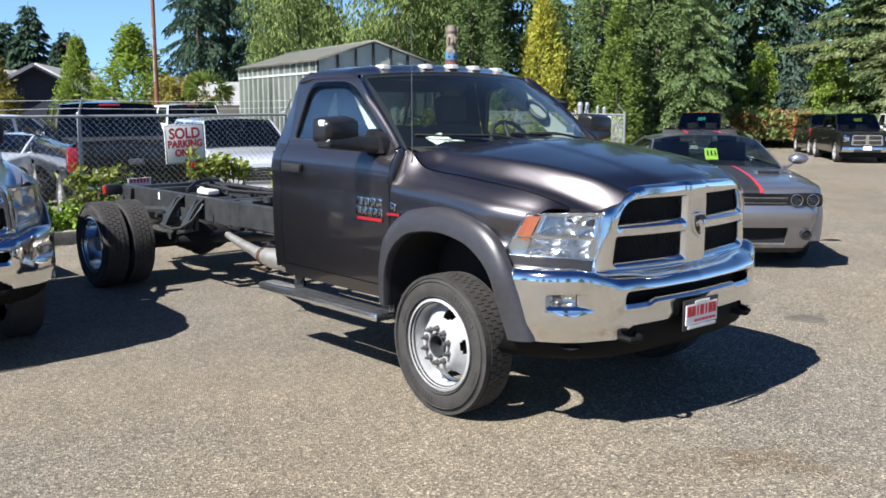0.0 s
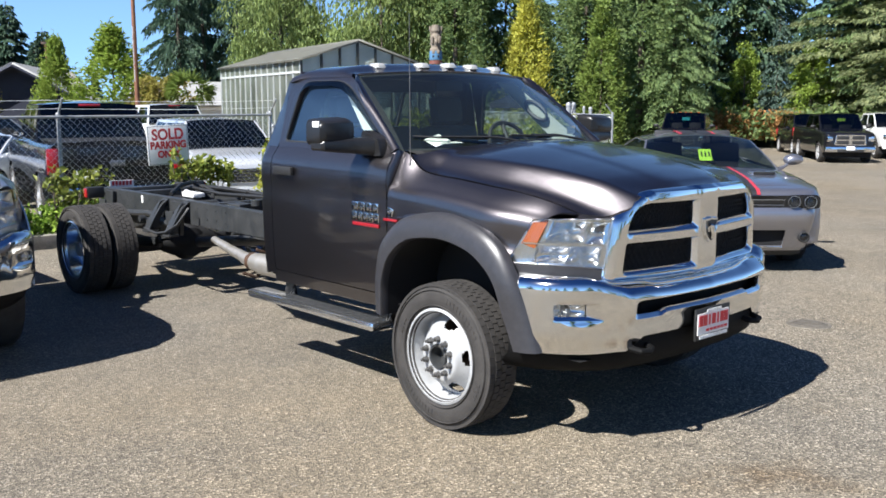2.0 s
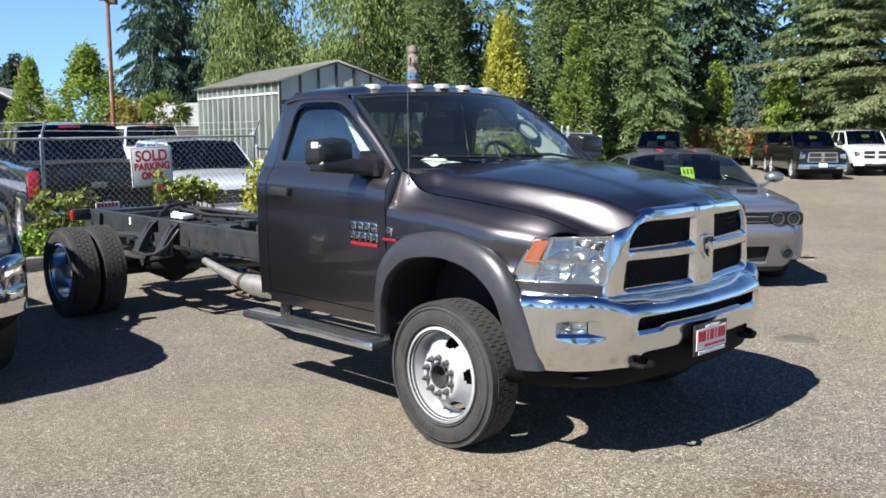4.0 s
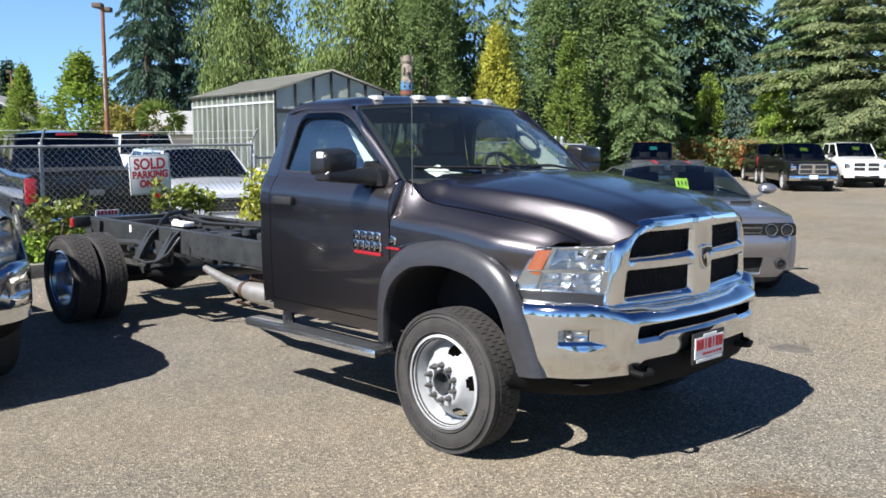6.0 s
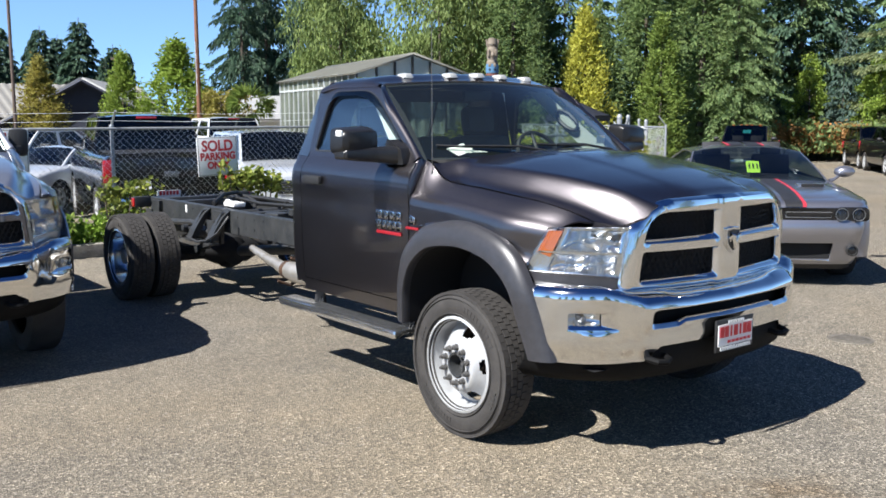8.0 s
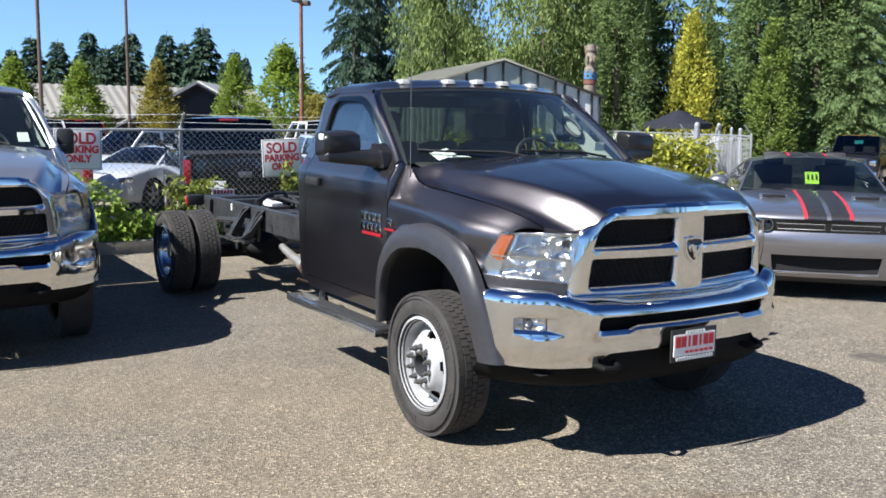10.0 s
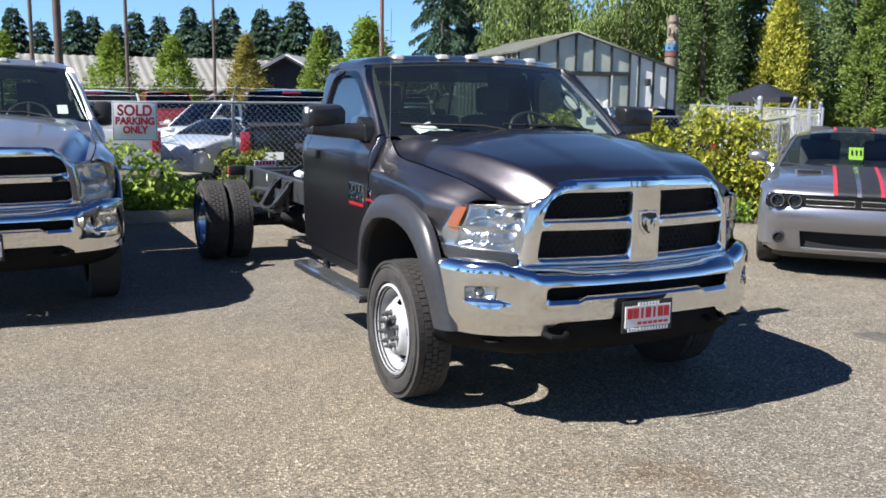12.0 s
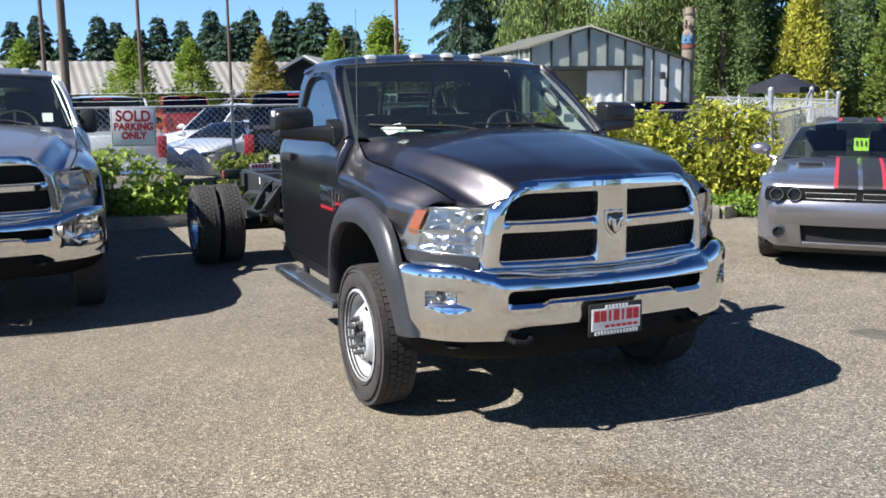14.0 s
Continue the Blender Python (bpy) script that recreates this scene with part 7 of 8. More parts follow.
NAVYW = mottled("navy_boards", (0.016, 0.020, 0.036), (0.024, 0.028, 0.046), 3, 0.75)
GREYR = mottled("grey_shingle", (0.26, 0.26, 0.26), (0.34, 0.34, 0.33), 2, 0.85, 0, 0.2)
barn = thing("long_barn", "long low barn with a pale corrugated metal roof", "barn", pose(-50.0, 3.0, -0.7, 0, 0, 3))
b = B()
box(b, (-1.2, 0, 1.2), (6.0, 27.0, 2.4))
part("wall", b, BROWN, barn, "brown boarded wall")
b = B()
rows = []
for j in range(241):
    y = -14 + 28 * j / 240
    z = 0.035 * (1 if (j // 2) % 2 else 0)
    rows.append([(2.6, y, 2.42 + z), (-1.0, y, 4.2 + z), (-4.8, y, 2.4 + z)])
grid(b, rows)
part("roof", b, TIN, barn, "pale corrugated metal roof", flat=True, thick=0.03)
house = thing("navy_house", "dark navy boarded house with a grey gable roof", "house", pose(-43.4, 11.0, -0.7, 0, 0, -28))
b = B()
prism(b, [(-3.9, 0), (3.9, 0), (3.9, 2.0), (0, 4.15), (-3.9, 2.0)], "x", -7, 0)
part("wall", b, NAVYW, house, "dark navy boarded wall")
for s in (-1, 1):
    b = B()
    grid(b, [[(x, s * 4.3 * f, 4.2 - 2.37 * f) for f in (0, 1)] for x in (0.5, -7.4)])
    part("roof", b, GREYR, house, "grey metal roof slope", thick=0.12)
    b = B()
    tube(b, [(0.5, 0, 4.14), (0.5, s * 4.3, 1.78)], 0.09, 4)
    part("barge_board", b, NAVYW, house)
h2 = thing("grey_house", "pale house with a low grey roof", "house", pose(-50.5, 25.0, -0.6, 0, 0, -20))
b = B()
box(b, (-3, 0, 1.1), (6, 9, 2.2))
part("wall", b, WHITE, h2, "pale wall")
b = B()
for s in (-1, 1):
    grid(b, [[(-3 + s * 3.6 * f, y, 3.6 - 1.5 * f) for f in (0, 1)] for y in (-5, 5)])
part("roof", b, GREYR, h2, "low grey roof", thick=0.1)

# ---- poles ----
RUSTP = mottled("rust_brown_steel", (0.17, 0.075, 0.04), (0.24, 0.11, 0.06), 5, 0.7, 0.2)
DKPOLE = mottled("brown_pole", (0.085, 0.06, 0.045), (0.12, 0.09, 0.07), 5, 0.8)


def lot_light(x, y, h, turn, banner=False, z=-0.5, r=0.09, mat=RUSTP):
    t = thing("lot_light", "tall rust-brown steel light pole with twin box heads", "street lamp", pose(x, y, z, 0, 0, turn), "light poles")
    b = B()
    cyl(b, (0, 0, 0), (0, 0, h), r * 1.1, r * 0.75, seg=12)
    part("pole", b, mat, t)
    b = B()
    cyl(b, (0, -0.5, h - 0.05), (0, 0.5, h - 0.05), 0.035, seg=8)
    part("arm", b, mat, t)
    for s in (-1, 1):
        b = B()
        box(b, (0, s * 0.55, h + 0.02), (0.32, 0.42, 0.16), bev=0.02)
        part("lamp_head", b, DKPOLE, t)
    if banner:
        b = B()
        box(b, (0, -0.17, h - 2.6), (0.01, 0.10, 1.9))
        o = part("banner", b, WHITE, t, "narrow white banner with red bars")
        for k in range(4):
            b = B()
            box(b, (0.008, -0.17, h - 2.0 - 0.35 * k), (0.004, 0.05, 0.18))
            part("banner_bar", b, RED, o)
    return t


lot_light(-29.2, 10.55, 6.65, 50, True, z=-0.6)
lot_light(-62.0, 19.2, 6.4, 60, z=-0.8)


def mast(x, y, h, r, label):
    t = thing("flag_pole", label, "pole", pose(x, y, -0.5), "tall poles")
    b = B()
    cyl(b, (0, 0, 0), (0, 0, h), r, r * 0.8, seg=12)
    lathe(b, [(r * 0.8, h), (r * 0.9, h + 0.03), (0.001, h + 0.08)], seg=12, axis="z")
    part("shaft", b, DKPOLE, t)
    b = B()
    lathe(b, [(r * 2.2, 0), (r * 2.2, 0.06), (r * 1.2, 0.1)], seg=12, axis="z")
    part("foot", b, STEEL, t)


mast(-12.9, -1.9, 8.5, 0.075, "thick brown timber pole behind the fence")
mast(-23.3, 0.56, 8.5, 0.055, "slender dark pole behind parked cars")
mast(-30.3, 4.48, 9.0, 0.06, "slender dark pole near the barn")
mast(-19.0, -2.06, 8.0, 0.05, "slender dark pole behind the white pickup")

# manhole cover
b = B()
lathe(b, [(0.001, 0.006), (0.14, 0.006), (0.145, 0.004), (0.15, 0.006), (0.17, 0.006), (0.175, 0.0)], seg=32, axis="z")
IRON = mottled("dusty_iron", (0.10, 0.088, 0.072), (0.19, 0.17, 0.14), 16, 0.7, 0.2, 0.3)
mh = part("manhole_cover", b, IRON, None)
for k in range(-3, 4):
    b = B()
    box(b, (k * 0.035, 0, 0.007), (0.012, 0.22, 0.004))
    part("rib", b, IRON, mh)
mh.location = (0.15, 2.80, 0.0)
tagged(mh, "small dusty iron manhole cover set in asphalt", "manhole")

# ---- foliage ----
def leaf_material(name, dark, light, through_light=0.45, rough=0.6):
    m = bpy.data.materials.new(name)
    m.use_nodes = True
    n, l = m.node_tree.nodes, m.node_tree.links
    p = n["Principled BSDF"]
    p.inputs["Roughness"].default_value = rough
    p.inputs["Specular IOR Level"].default_value = 0.25
    g = n.new("ShaderNodeNewGeometry")
    r = n.new("ShaderNodeValToRGB")
    r.color_ramp.elements[0].color, r.color_ramp.elements[1].color = (*dark, 1), (*light, 1)
    l.new(g.outputs["Random Per Island"], r.inputs[0])
    tx = texture(m, 0.6, 3)
    c = blend(m, r.outputs[0], ramp(m, tx.outputs[0], [(0.35, (0.36, 0.36, 0.34)), (0.7, (0.62, 0.62, 0.56))]), 0.7, "OVERLAY")
    l.new(c, p.inputs["Base Color"])
    tr, mx = n.new("ShaderNodeBsdfTranslucent"), n.new("ShaderNodeMixShader")
    l.new(c, tr.inputs[0])
    mx.inputs[0].default_value = through_light
    l.new(p.outputs[0], mx.inputs[1])
    l.new(tr.outputs[0], mx.inputs[2])
    l.new(mx.outputs[0], n["Material Output"].inputs[0])
    return m


BARK = mottled("bark", (0.085, 0.065, 0.05), (0.14, 0.115, 0.09), 5, 0.9, 0, 0.5, stretch=(1, 1, 0.2))
FIR = leaf_material("fir_needles", (0.030, 0.062, 0.044), (0.100, 0.165, 0.105), 0.2)
SPRUCE = leaf_material("blue_spruce_needles", (0.050, 0.092, 0.076), (0.120, 0.175, 0.148), 0.15)
CEDAR = leaf_material("cedar_sprays", (0.094, 0.152, 0.061), (0.292, 0.380, 0.152), 0.5)
CEDARL = leaf_material("light_cedar_sprays", (0.12, 0.175, 0.038), (0.30, 0.39, 0.105), 0.42)
YELLOW = leaf_material("golden_cypress", (0.28, 0.28, 0.035), (0.62, 0.60, 0.13), 0.35)
BIRCH = leaf_material("birch_leaves", (0.111, 0.162, 0.051), (0.323, 0.399, 0.145), 0.35)
LEAF = leaf_material("young_leaves", (0.14, 0.21, 0.03), (0.36, 0.46, 0.10), 0.45)
LEAFB = leaf_material("bronze_leaves", (0.20, 0.16, 0.04), (0.44, 0.40, 0.11), 0.45)
HEDGE = leaf_material("hedge_leaves", (0.15, 0.19, 0.02), (0.58, 0.56, 0.10), 0.4, 0.45)
IVY = leaf_material("ivy_leaves", (0.08, 0.17, 0.02), (0.34, 0.48, 0.09), 0.35, 0.4)
SHRUB = leaf_material("shrub_leaves", (0.10, 0.15, 0.03), (0.32, 0.34, 0.08), 0.35, 0.45)
DRYG = leaf_material("dry_bank_growth", (0.20, 0.15, 0.045), (0.48, 0.24, 0.10), 0.35)
PINE = leaf_material("pine_needles", (0.129, 0.175, 0.088), (0.398, 0.427, 0.228), 0.5)
FOREST = leaf_material("deep_green_sprays", (0.096, 0.164, 0.073), (0.328, 0.427, 0.193), 0.5)
SHRUBL = leaf_material("light_shrub_leaves", (0.16, 0.25, 0.04), (0.44, 0.54, 0.15), 0.45, 0.45)


class Leaves:
    """Gathers small leaf faces and makes one mesh of them."""

    def __init__(self, seed):
        self.v, self.f, self.r = [], [], random.Random(seed)

    def leaf(self, p, way, up, length, width, bend=0.25):
        """A leaf of two folded halves from p along way."""
        way = way.normalized()
        side = way.cross(up)
        side = side.normalized() if side.length > 1e-4 else Vector((1, 0, 0))
        nrm = side.cross(way)
        k = len(self.v)
        mid = p + way * length * 0.5
        self.v += [p, mid + side * width * 0.5 + nrm * bend * width, p + way * length - nrm * bend * length * 0.5, mid - side * width * 0.5 + nrm * bend * width]
        self.f += [(k, k + 1, k + 2), (k, k + 2, k + 3)]

    def loose(self, p, size, flat=0.0):
        r = self.r
        way = Vector((r.uniform(-1, 1), r.uniform(-1, 1), r.uniform(-1, 1) * (1 - flat) - 0.2))
        up = Vector((r.uniform(-1, 1), r.uniform(-1, 1), r.uniform(0.1, 1.5)))
        self.leaf(p, way, up, size * r.uniform(0.7, 1.3), size * r.uniform(0.5, 0.8))

    def make(self, name, mat, parent, label=""):
        me = bpy.data.meshes.new(name)
        me.from_pydata([tuple(v) for v in self.v], [], self.f)
        me.materials.append(mat)
        ob = new(name, me)
        ob.parent = parent
        if label:
            ob["label"] = label
        return ob


def trunk(t, h, r, seed, lean=0.0, limbs=0, spread=1.0, start=0.3):
    rr = random.Random(seed)
    b = B()
    pts = [(lean * (z / h) ** 2 + rr.uniform(-1, 1) * r * 0.3, rr.uniform(-1, 1) * r * 0.3, z) for z in np.linspace(0, h, 8)]
    tube(b, pts, [r * (1 - 0.9 * i / 7) for i in range(8)], 9)
    ends = []
    for k in range(limbs):
        z = h * (start + (0.95 - start) * k / max(1, limbs))
        a = k * 2.4 + rr.uniform(-0.4, 0.4)
        ln = spread * (1.1 - 0.6 * k / limbs) * rr.uniform(0.7, 1.1)
        p = Vector((lean * (z / h) ** 2, 0, z))
        q = p + Vector((math.cos(a) * ln, math.sin(a) * ln, ln * rr.uniform(0.5, 0.9)))
        m = p.lerp(q, 0.5) + Vector((0, 0, -0.08 * ln))
        tube(b, [p, m, q], [r * 0.4 * (1 - 0.5 * k / limbs), r * 0.25, r * 0.08], 6)
        ends.append(q)
    part("trunk", b, BARK, t, "rough brown bark trunk")
    return ends


def conifer(name, label, h, rad, mat, seed, droop=0.35, tiers=20, per=8, sprays=110, size=0.26, bare=0.03, power=0.85, ragged=0.3, lift=0.0, fan=0.22):
    """Whorls of flat boughs, each a fan of sprays on a thin limb."""
    t = thing(name, label, "tree", None, "conifers")
    trunk(t, h * 0.98, 0.016 * h, seed)
    L = Leaves(seed)
    r = L.r
    for i in range(tiers):
        f = (i + r.uniform(-0.25, 0.25)) / tiers
        reach = rad * max(0.0, 1 - f) ** power + 0.15
        n = max(4, round(per * (1 - 0.45 * f)))
        for k in range(n):
            z = h * (bare + (0.985 - bare) * max(0, f)) + r.uniform(-0.4, 0.4) * h / tiers
            a = 2 * math.pi * (k + r.random() * 0.9) / n + i * 1.3
            ln = reach * r.uniform(1 - ragged, 1 + ragged * 0.6)
            d = Vector((math.cos(a), math.sin(a), 0))
            side = Vector((-d.y, d.x, 0))
            roll = r.uniform(-0.25, 0.25)
            m = max(10, int(sprays * (ln / rad) ** 1.3))
            dr = droop * r.uniform(0.6, 1.4)
            for s in range(m):
                q = r.random() ** 0.62
                half = ln * fan * (1.15 - 0.85 * q) + 0.05
                e = r.uniform(-1, 1) * half
                p = Vector((0, 0, z)) + d * ln * q + side * e + Vector((0, 0, ln * (lift * q - dr * q * q) - 0.35 * abs(e) + roll * e + r.uniform(-0.09, 0.05)))
                way = d * r.uniform(0.5, 1.0) + side * (0.9 * e / half + r.uniform(-0.3, 0.3)) + Vector((0, 0, lift - dr * 1.4 * q + r.uniform(-0.55, 0.1)))
                L.leaf(p, way, Vector((r.uniform(-0.3, 0.3), r.uniform(-0.3, 0.3), 1)), size * r.uniform(0.7, 1.5), size * r.uniform(0.3, 0.55))
    L.make("crown", mat, t, "layered needle boughs with gaps")
    return t


def columnar(name, label, h, rad, mat, seed, n=5200, size=0.30, base=0.0, taper=1.5, weep=0.5):
    """Cedar or cypress: upright plumes of flat sprays with a ragged outline."""
    t = thing(name, label, "tree", None, "conifers")
    trunk(t, h * 0.95, 0.018 * h, seed)
    L = Leaves(seed)
    r = L.r
    plumes = []
    for i in range(int(60 + h * 5)):
        f = r.random() ** 0.85
        a = r.uniform(0, 2 * math.pi)
        z = h * (base + (0.99 - base) * f)
        shape = min(1.0, (1 - f) ** (1 / taper) * 1.05) * (0.75 + 0.25 * min(1, f * 6))
        q = rad * shape * r.uniform(0.55, 1.05)
        plumes.append((Vector((q * math.cos(a), q * math.sin(a), z)), rad * r.uniform(0.16, 0.30) * (0.45 + 0.55 * shape), a))
    for k in range(n):
        c, s, a = plumes[k % len(plumes)]
        p = c + Vector((r.gauss(0, 0.5), r.gauss(0, 0.5), r.gauss(0, 1.0))) * s
        out = Vector((math.cos(a), math.sin(a), 0))
        way = out * r.uniform(-0.1, 0.8) + Vector((r.uniform(-0.6, 0.6), r.uniform(-0.6, 0.6), r.uniform(-1.0, 0.5) * weep + (1 - weep) * 0.7))
        L.leaf(p, way, out + Vector((r.uniform(-0.6, 0.6), r.uniform(-0.6, 0.6), 0.4)), size * r.uniform(0.7, 1.4), size * r.uniform(0.3, 0.6))
    L.make("crown", mat, t, "ragged plumes of sprays")
    return t


def broadleaf(name, label, h, rad, mat, seed, n=5200, size=0.2, start=0.18, lobes=26, weep=0.0, narrow=1.0):
    t = thing(name, label, "tree", None, "broadleaf trees")
    ends = trunk(t, h * 0.92, 0.016 * h + 0.02, seed, 0.0, 12, rad * 0.75, start)
    L = Leaves(seed)
    r = L.r
    cl = [(q, rad * r.uniform(0.2, 0.36)) for q in ends]
    for k in range(lobes):
        f = r.random()
        z = h * (start + (1.0 - start) * f)
        w = rad * (math.sin(math.pi * (0.12 + 0.83 * f ** narrow)) ** 0.7)
        a = r.uniform(0, 2 * math.pi)
        q = w * r.uniform(0.35, 0.95)
        cl.append((Vector((q * math.cos(a), q * math.sin(a), z)), rad * r.uniform(0.18, 0.34)))
    for k in range(n):
        c, s = cl[k % len(cl)]
        v = Vector((r.gauss(0, 1), r.gauss(0, 1), r.gauss(0, 1)))
        v = v.normalized() * s * r.uniform(0.45, 1.15)
        v.z *= 0.75 + weep * 1.3
        p = c + v
        if weep:
            p.z -= r.random() ** 2 * weep * rad * 0.9
            L.leaf(p, Vector((r.uniform(-0.5, 0.5), r.uniform(-0.5, 0.5), -1)), Vector((r.uniform(-1, 1), r.uniform(-1, 1), 0.3)), size * r.uniform(0.8, 1.6), size * r.uniform(0.35, 0.6))
        else:
            L.loose(p, size)
    L.make("crown", mat, t, "leafy crown with gaps")
    return t


def place(t, x, y, turn=0.0, k=1.0, z=-0.62, wide=None):
    t.matrix_world = pose(x, y, z, 0, 0, turn) @ Matrix.Diagonal((wide or k, wide or k, k, 1))
    return t


def again(t, x, y, turn=0.0, k=1.0, z=-0.62, wide=None):
    o = copy_thing(t, Matrix())
    return place(o, x, y, turn, k, z, wide)


fir = place(conifer("fir_tree", "tall dark blue-green fir beyond the greenhouse", 24, 5.0, FIR, 11, droop=0.30, tiers=30, per=8, sprays=90, size=0.46, bare=0.02, power=0.8), -56.8, 26.1, 0, 0.95, -0.62, 0.52)
again(fir, -58.0, 28.6, 80, 1.0, -0.62, 0.50)
again(fir, -55.0, 29.6, 200, 1.0, -0.62, 0.46)
again(fir, -60.0, 33.5, 120, 1.05, -0.62, 0.6)
again(fir, -62.0, 29.0, 310, 1.0, -0.62, 0.7)
again(fir, -64.0, 32.0, 20, 1.05, -0.62, 0.7)
far_fir = place(conifer("far_fir", "dark green fir in a far row", 11.5, 3.4, FIR, 13, droop=0.4, tiers=28, per=11, sprays=210, size=0.40, bare=0.0, power=0.95, fan=0.32), -103.7, -9, 0, 1.0, -0.8)
for x, y, k, a in ((-105, -2.5, 0.92, 40), (-104.7, 2.5, 0.86, 70), (-104.5, 5.8, 0.98, 100), (-104, 10, 0.86, 20), (-103.7, 14.4, 0.95, 50), (-103.2, 17.4, 1.05, 110), (-108, 0, 1.0, 10), (-108, 8, 0.95, 30), (-107, 12.3, 1.0, 80),
                   (-102.3, 21.6, 1.06, 160), (-101.5, 24.5, 0.9, 10), (-101, 27, 0.98, 60), (-99.5, 32.2, 0.8, 200), (-84, 20.5, 0.92, 0), (-82, 23.2, 0.98, 45), (-83, 26.5, 0.8, 190), (-90, 17.5, 0.86, 90), (-86, 15.5, 0.8, 30)):
    again(far_fir, x, y, a, k, -0.8, k * 1.25)
for x, y, k, a in ((-62.5, 18.6, 0.60, 30), (-63.5, 20.6, 0.64, 140), (-62.0, 22.4, 0.42, 250)):
    again(far_fir, x, y, a, k, -0.8, k * 0.8)
birch = place(broadleaf("birch_tree", "tall weeping birch with pale green hanging foliage", 10.2, 2.7, BIRCH, 21, n=17000, size=0.19, start=0.06, lobes=60, weep=0.4), -35.4, 20.6)
again(birch, -31.6, 23.6, 70, 1.02)
again(birch, -31.9, 26.7, 150, 0.92)
again(birch, -38.8, 23.0, 210, 0.85)
again(birch, -38.0, 27.6, 20, 0.72)
cedar = place(columnar("cedar_tree", "tall green cedar with drooping plumes", 13.5, 2.5, CEDAR, 31, n=16000, size=0.22, taper=1.6, weep=0.7), -27.6, 33.4, 0, 0.9)
again(cedar, -25.9, 35.6, 200, 1.0)
again(cedar, -28.9, 31.4, 260, 0.55)
again(cedar, -34.5, 29.0, 60, 0.5)
hemlock = place(conifer("hemlock_tree", "mid-green hemlock with drooping boughs", 10.2, 2.5, CEDAR, 33, droop=0.4, tiers=28, per=10, sprays=130, size=0.23, bare=0.02, power=0.7, ragged=0.35), -31.2, 31.3)
again(hemlock, -33.5, 28.6, 100, 0.72)
again(hemlock, -33.6, 25.6, 30, 0.95)
again(hemlock, -33.2, 28.2, 60, 1.0)
again(hemlock, -37.5, 40.5, 150, 1.2)
place(columnar("golden_cypress", "bright golden-yellow conical cypress", 7.1, 1.75, YELLOW, 41, n=9000, size=0.19, taper=1.15, weep=0.2), -26.9, 28.3)
place(columnar("light_cedar", "fresh light green cedar column", 7.0, 1.35, CEDARL, 43, n=7500, size=0.19, taper=1.6, weep=0.4), -25.4, 31.9)
big = place(conifer("spreading_cedar", "broad dark green conifer with sweeping branches", 15.5, 5.0, FOREST, 51, droop=0.30, tiers=30, per=12, sprays=270, size=0.21, bare=0.02, power=0.8, ragged=0.4, lift=0.10, fan=0.17), -24.6, 36.6, 0, 0.85, -0.62, 0.58)
again(big, -19.5, 49.5, 100, 1.25)
again(big, -32.0, 45.0, 180, 1.35)
again(big, -29.0, 49.0, 250, 1.25)
again(fir, -40.5, 50.0, 170, 0.9)
again(fir, -36.5, 51.0, 290, 0.95)
pine = place(conifer("pine_tree", "tall pine with layered olive-green boughs", 17, 5.0, PINE, 61, droop=0.16, tiers=21, per=9, sprays=360, size=0.23, bare=0.03, power=0.62, ragged=0.4, lift=0.12), -15.0, 45.5)
again(pine, -8.5, 46.5, 90, 1.05)
again(pine, -2.0, 46.0, 200, 1.1)
again(pine, -18.6, 47.5, 40, 1.2)
again(fir, -22.5, 49.5, 30, 0.8)
again(fir, -27.5, 47.0, 130, 0.85)
again(fir, -34.0, 42.0, 220, 0.85)
again(fir, -12.0, 52.0, 60, 0.8)
again(cedar, -33.0, 29.9, 140, 1.0)
again(cedar, -31.0, 27.9, 30, 0.75)
again(cedar, -28.4, 25.3, 110, 0.84, -0.62, 0.72)
again(fir, -40.0, 36.5, 250, 0.7)
again(fir, -31.0, 57.0, 80, 0.9)
again(fir, -24.0, 56.0, 10, 0.9)
place(conifer("blue_spruce", "small blue-grey spruce at the edge of the trees", 5.8, 1.6, SPRUCE, 71, droop=0.15, tiers=20, per=8, sprays=60, size=0.19), -23.0, 43.9, 0, 1.22, -0.62, 0.85)
maple = place(broadleaf("maple_tree", "small fresh green broadleaf tree by the bank", 5.0, 1.5, LEAF, 81, n=6000, size=0.16, start=0.1, lobes=24), -24.9, 43.8, 0, 1.08, -0.62, 0.8)
again(maple, -21.2, 44.3, 70, 1.0, -0.62, 0.85)
young = place(columnar("young_tree", "young light green conical street tree", 5.2, 1.6, LEAF, 91, n=5200, size=0.17, base=0.18, taper=1.0, weep=0.4), -40.0, 2.0, k=0.91, z=-0.75, wide=1.12)
again(young, -40.6, 4.8, 80, 0.91, -0.75, 1.12)
again(young, -41.2, -2.3, 150, 0.9, -0.75, 1.1)
again(young, -34.8, 12.1, 20, 1.02, -0.6, 1.5)
again(young, -37.9, 10.9, 220, 0.98, -0.75, 0.85)
place(columnar("bronze_tree", "young street tree with yellowing bronze leaves", 5.4, 1.5, LEAFB, 93, n=5200, size=0.17, base=0.15, taper=1.0, weep=0.4), -40.9, 8.2, k=0.91, z=-0.75, wide=1.1)
place(broadleaf("brown_shrub_tree", "rounded bronze-leaved garden tree", 3.4, 1.6, LEAFB, 95, n=4000, size=0.17, start=0.2, lobes=20), -33.0, 13.2, z=-0.6)


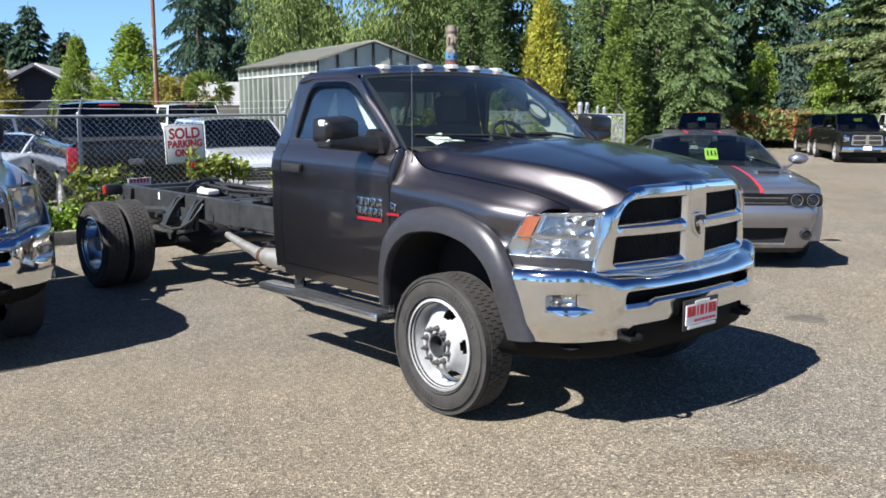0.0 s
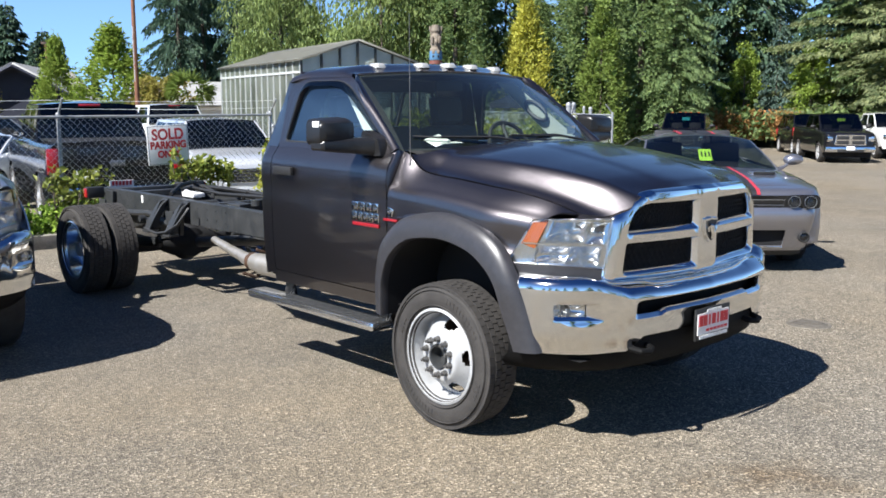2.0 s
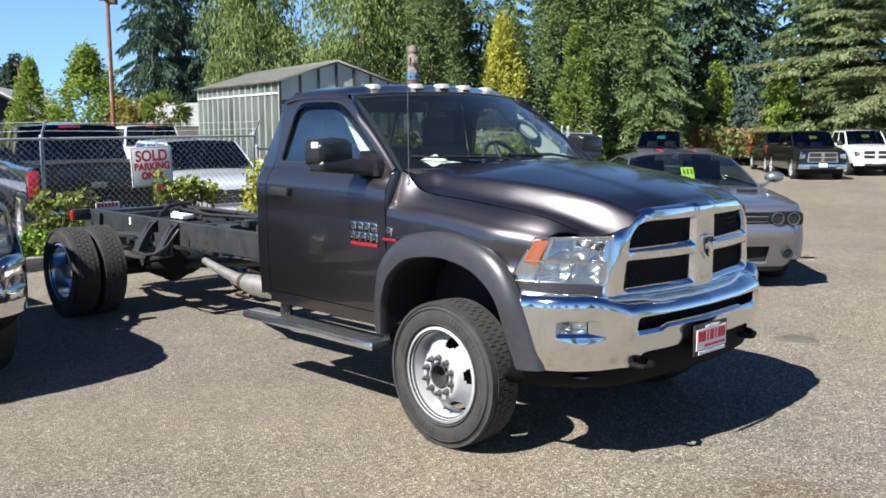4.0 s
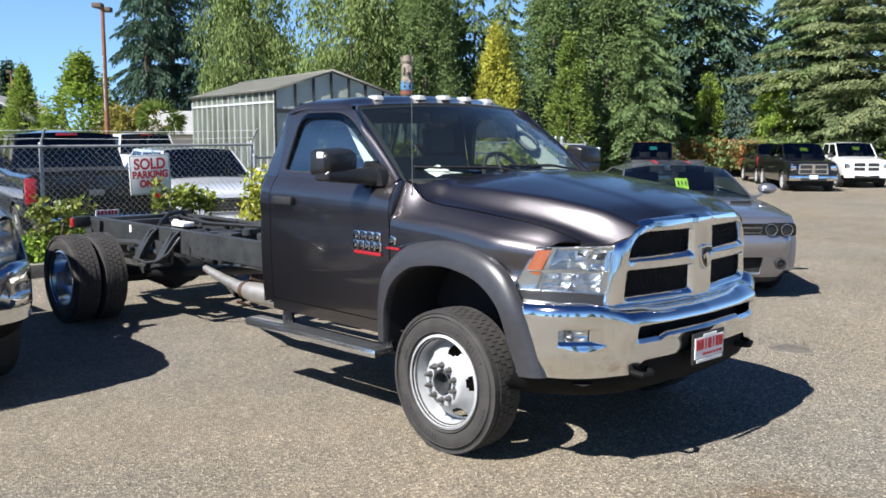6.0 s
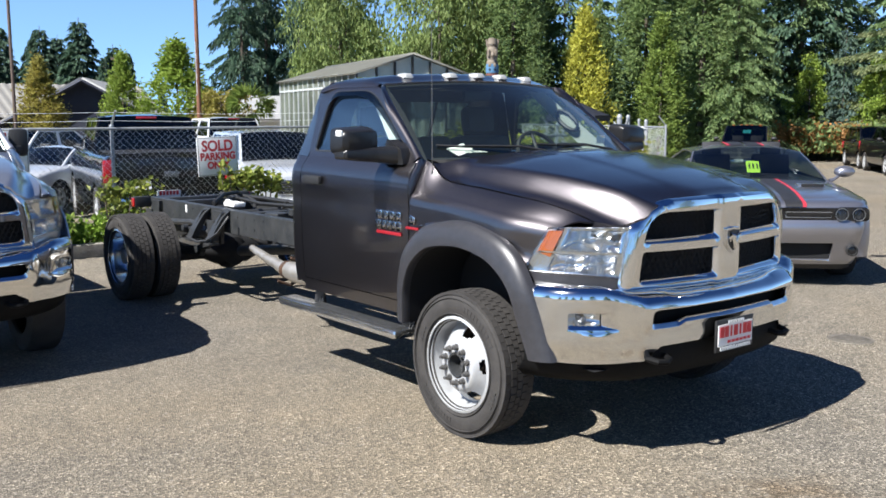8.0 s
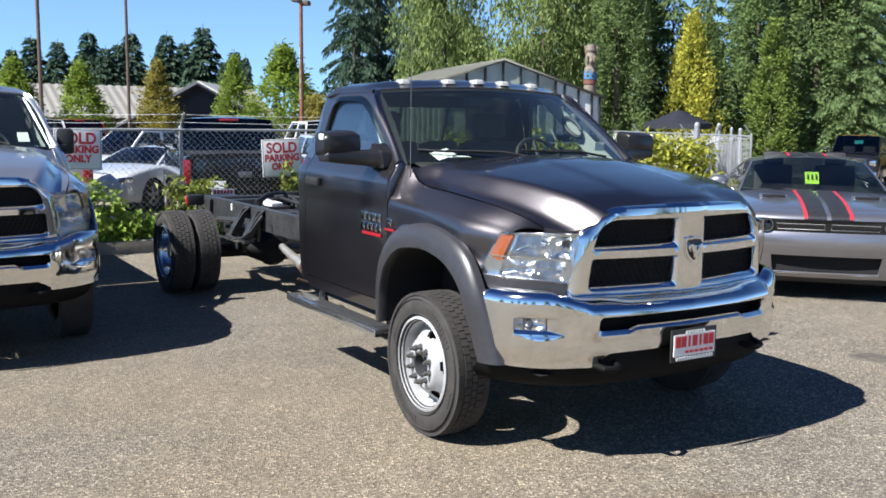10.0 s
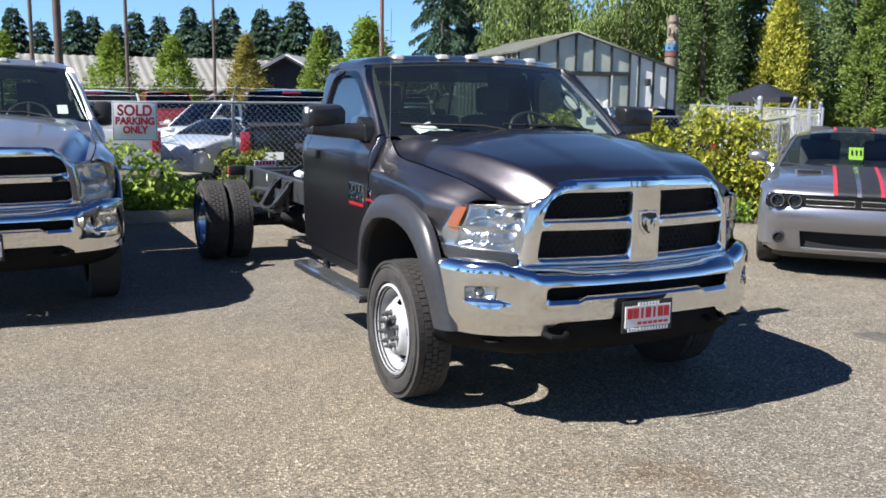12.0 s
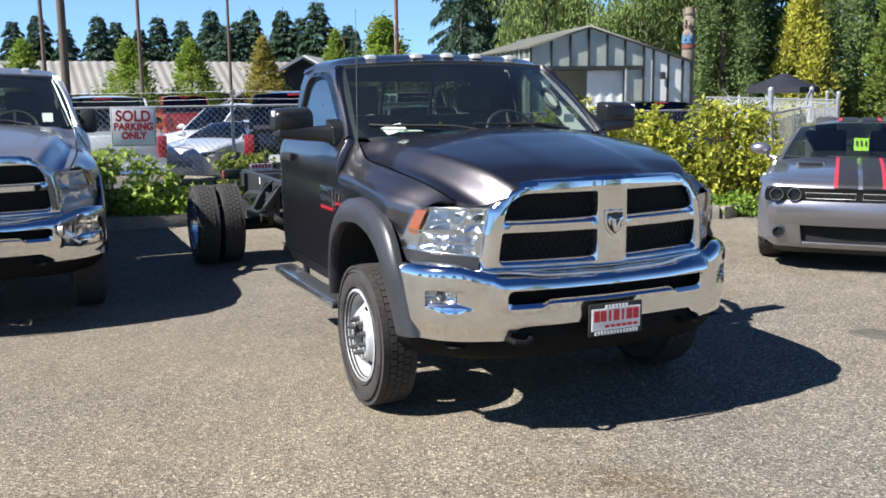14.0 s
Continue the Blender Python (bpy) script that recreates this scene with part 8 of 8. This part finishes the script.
def fan_palm(x, y):
    t = thing("fan_palm", "small fan palm with a shaggy green head", "tree", pose(x, y, -0.6))
    trunk(t, 2.7, 0.13, 5)
    L = Leaves(5)
    for k in range(46):
        a, e = L.r.uniform(0, 6.28), L.r.uniform(-0.7, 1.0)
        d = Vector((math.cos(a) * math.cos(e), math.sin(a) * math.cos(e), math.sin(e)))
        c = Vector((0, 0, 2.75)) + d * 0.55
        for s in range(12):
            q = d + Vector((L.r.uniform(-0.7, 0.7), L.r.uniform(-0.7, 0.7), L.r.uniform(-0.8, 0.4)))
            L.leaf(c, q, Vector((0, 0, 1)), 0.5, 0.06)
    L.make("crown", CEDARL, t, "fan fronds")


fan_palm(-29.9, 13.0)


# unseen trees, added behind the viewer only to close the place for its reflections
again(cedar, 32, -22, 10, 1.1, 0)
again(big, 36, -12, 50, 1.0, 0)
again(birch, 40, -2, 90, 1.0, 0)
again(cedar, 30, -34, 10, 1.0, 0)
again(big, 24, -42, 50, 0.9, 0)
again(pine, 38, 10, 50, 0.8, 0)
again(birch, 8, -48, 90, 1.0, 0)
again(big, -8, -50, 90, 1.0, 0)
again(cedar, 16, -46, 90, 1.1, 0)
again(pine, 36, 24, 50, 0.8, 0)


# ---- bank, hedge, ivy and shrubs ----
def thicket(name, label, category, mat, boxes, n, size, seed, flat=0.0, kind="", stems=True):
    """Leaves filling rounded mounds (x, y, z, rx, ry, rz)."""
    t = thing(name, label, category, None, kind=kind)
    L = Leaves(seed)
    r = L.r
    vol = [bx[3] * bx[4] * bx[5] for bx in boxes]
    tot = sum(vol)
    for bx, v in zip(boxes, vol):
        for k in range(int(n * v / tot)):
            d = Vector((r.gauss(0, 1), r.gauss(0, 1), r.gauss(0, 1))).normalized() * (r.random() ** 0.4) * r.uniform(0.8, 1.12)
            p = Vector((bx[0] + d.x * bx[3], bx[1] + d.y * bx[4], bx[2] + d.z * bx[5]))
            if p.z < -0.1:
                continue
            L.loose(p, size, flat)
    L.make("leaves", mat, t)
    if stems:
        b = B()
        for bx in boxes[::2]:
            for k in range(3):
                a = r.uniform(0, 6.28)
                tube(b, [(bx[0], bx[1], -0.15), (bx[0] + 0.3 * bx[3] * math.cos(a), bx[1] + 0.3 * bx[4] * math.sin(a), bx[2] * 0.6), (bx[0] + 0.8 * bx[3] * math.cos(a), bx[1] + 0.8 * bx[4] * math.sin(a), bx[2] + bx[5] * 0.6)], [0.016, 0.011, 0.004], 5)
        part("stems", b, BARK, t)
    return t


rnd = random.Random(4)
hb = []
for i in range(22):
    f = 0.06 + 0.94 * i / 21
    x, y = -7.50 + 1.98 * f, 2.45 + 4.32 * f
    hb.append((x + rnd.uniform(-0.12, 0.2), y, 0.62 + rnd.uniform(-0.1, 0.1), 0.42, 0.34, 0.55))
    hb.append((x + rnd.uniform(-0.15, 0.2), y + rnd.uniform(-0.1, 0.2), 1.19 + rnd.uniform(-0.22, 0.2), rnd.uniform(0.2, 0.38), rnd.uniform(0.18, 0.32), rnd.uniform(0.2, 0.36)))
thicket("hedge", "unclipped yellow-green leafy hedge along the fence", "hedge", HEDGE, hb, 19000, 0.088, 5)
ib = []
for i in range(34):
    y = -4.2 + 6.4 * i / 33
    ib.append((-7.66 + rnd.uniform(-0.08, 0.1), y, 0.31 + rnd.uniform(-0.03, 0.05), 0.26, 0.2, 0.20 + rnd.uniform(0, 0.10)))
for i in range(12):
    f = i / 11
    ib.append((-7.06 + 1.8 * f, 2.3 + 3.9 * f, 0.18, 0.40, 0.3, 0.19))
thicket("ivy", "low green ivy spilling over the kerb", "ivy", IVY, ib, 17000, 0.075, 6, kind="stuff", stems=False)
thicket("shrub", "sparse shrub with yellow-green tips against the fence", "shrub", SHRUB, [(-7.55, -0.10, 0.62, 0.26, 0.30, 0.28), (-7.6, 0.12, 0.86, 0.22, 0.26, 0.16), (-7.6, -0.28, 0.88, 0.2, 0.2, 0.14), (-7.6, 0.0, 0.35, 0.3, 0.32, 0.2)], 560, 0.092, 7)
thicket("shrub", "leafy fresh green shrub under a sign on the fence", "shrub", SHRUBL, [(-7.6, -1.30, 0.80, 0.16, 0.20, 0.20), (-7.6, -1.02, 0.66, 0.16, 0.16, 0.2), (-7.6, -1.75, 0.90, 0.2, 0.2, 0.22), (-7.55, -1.35, 0.45, 0.25, 0.4, 0.22), (-7.65, -2.1, 0.7, 0.3, 0.4, 0.4), (-7.6, -1.5, 1.02, 0.10, 0.12, 0.10), (-7.6, -0.85, 0.42, 0.2, 0.2, 0.14)], 1350, 0.105, 8)
thicket("shrub", "thin shrub reaching over the lower edge of a sign", "shrub", SHRUB, [(-7.6, 1.30, 0.88, 0.14, 0.13, 0.17), (-7.6, 1.62, 0.93, 0.22, 0.26, 0.16), (-7.6, 1.85, 0.86, 0.2, 0.26, 0.14), (-7.62, 1.25, 1.08, 0.08, 0.07, 0.1), (-7.6, 1.6, 0.5, 0.25, 0.4, 0.2)], 950, 0.095, 9)
bank = []
for i in range(26):
    f = i / 25
    bank.append((-25.6 + 4.4 * f + rnd.uniform(-0.4, 0.4), 39.7 + 2.9 * f + rnd.uniform(-0.4, 0.4), 0.25, 0.8, 0.7, 1.0 + rnd.uniform(-0.2, 0.35)))
thicket("bank_growth", "reddish-brown dry growth on the bank below the trees", "shrubs", DRYG, bank, 12000, 0.17, 10, kind="stuff", stems=False)
under = []
for i in range(60):
    f = i / 59
    under.append((-44 + 46 * f + rnd.uniform(-1, 1), 22.0 + 24 * math.sqrt(f) + rnd.uniform(-1, 1) + 3.2, 0.0, 1.6, 1.4, 1.2 + rnd.uniform(-0.4, 1.0)))
thicket("undergrowth", "dark green undergrowth at the foot of the trees", "shrubs", CEDAR, under, 13000, 0.36, 12, kind="stuff", stems=False)
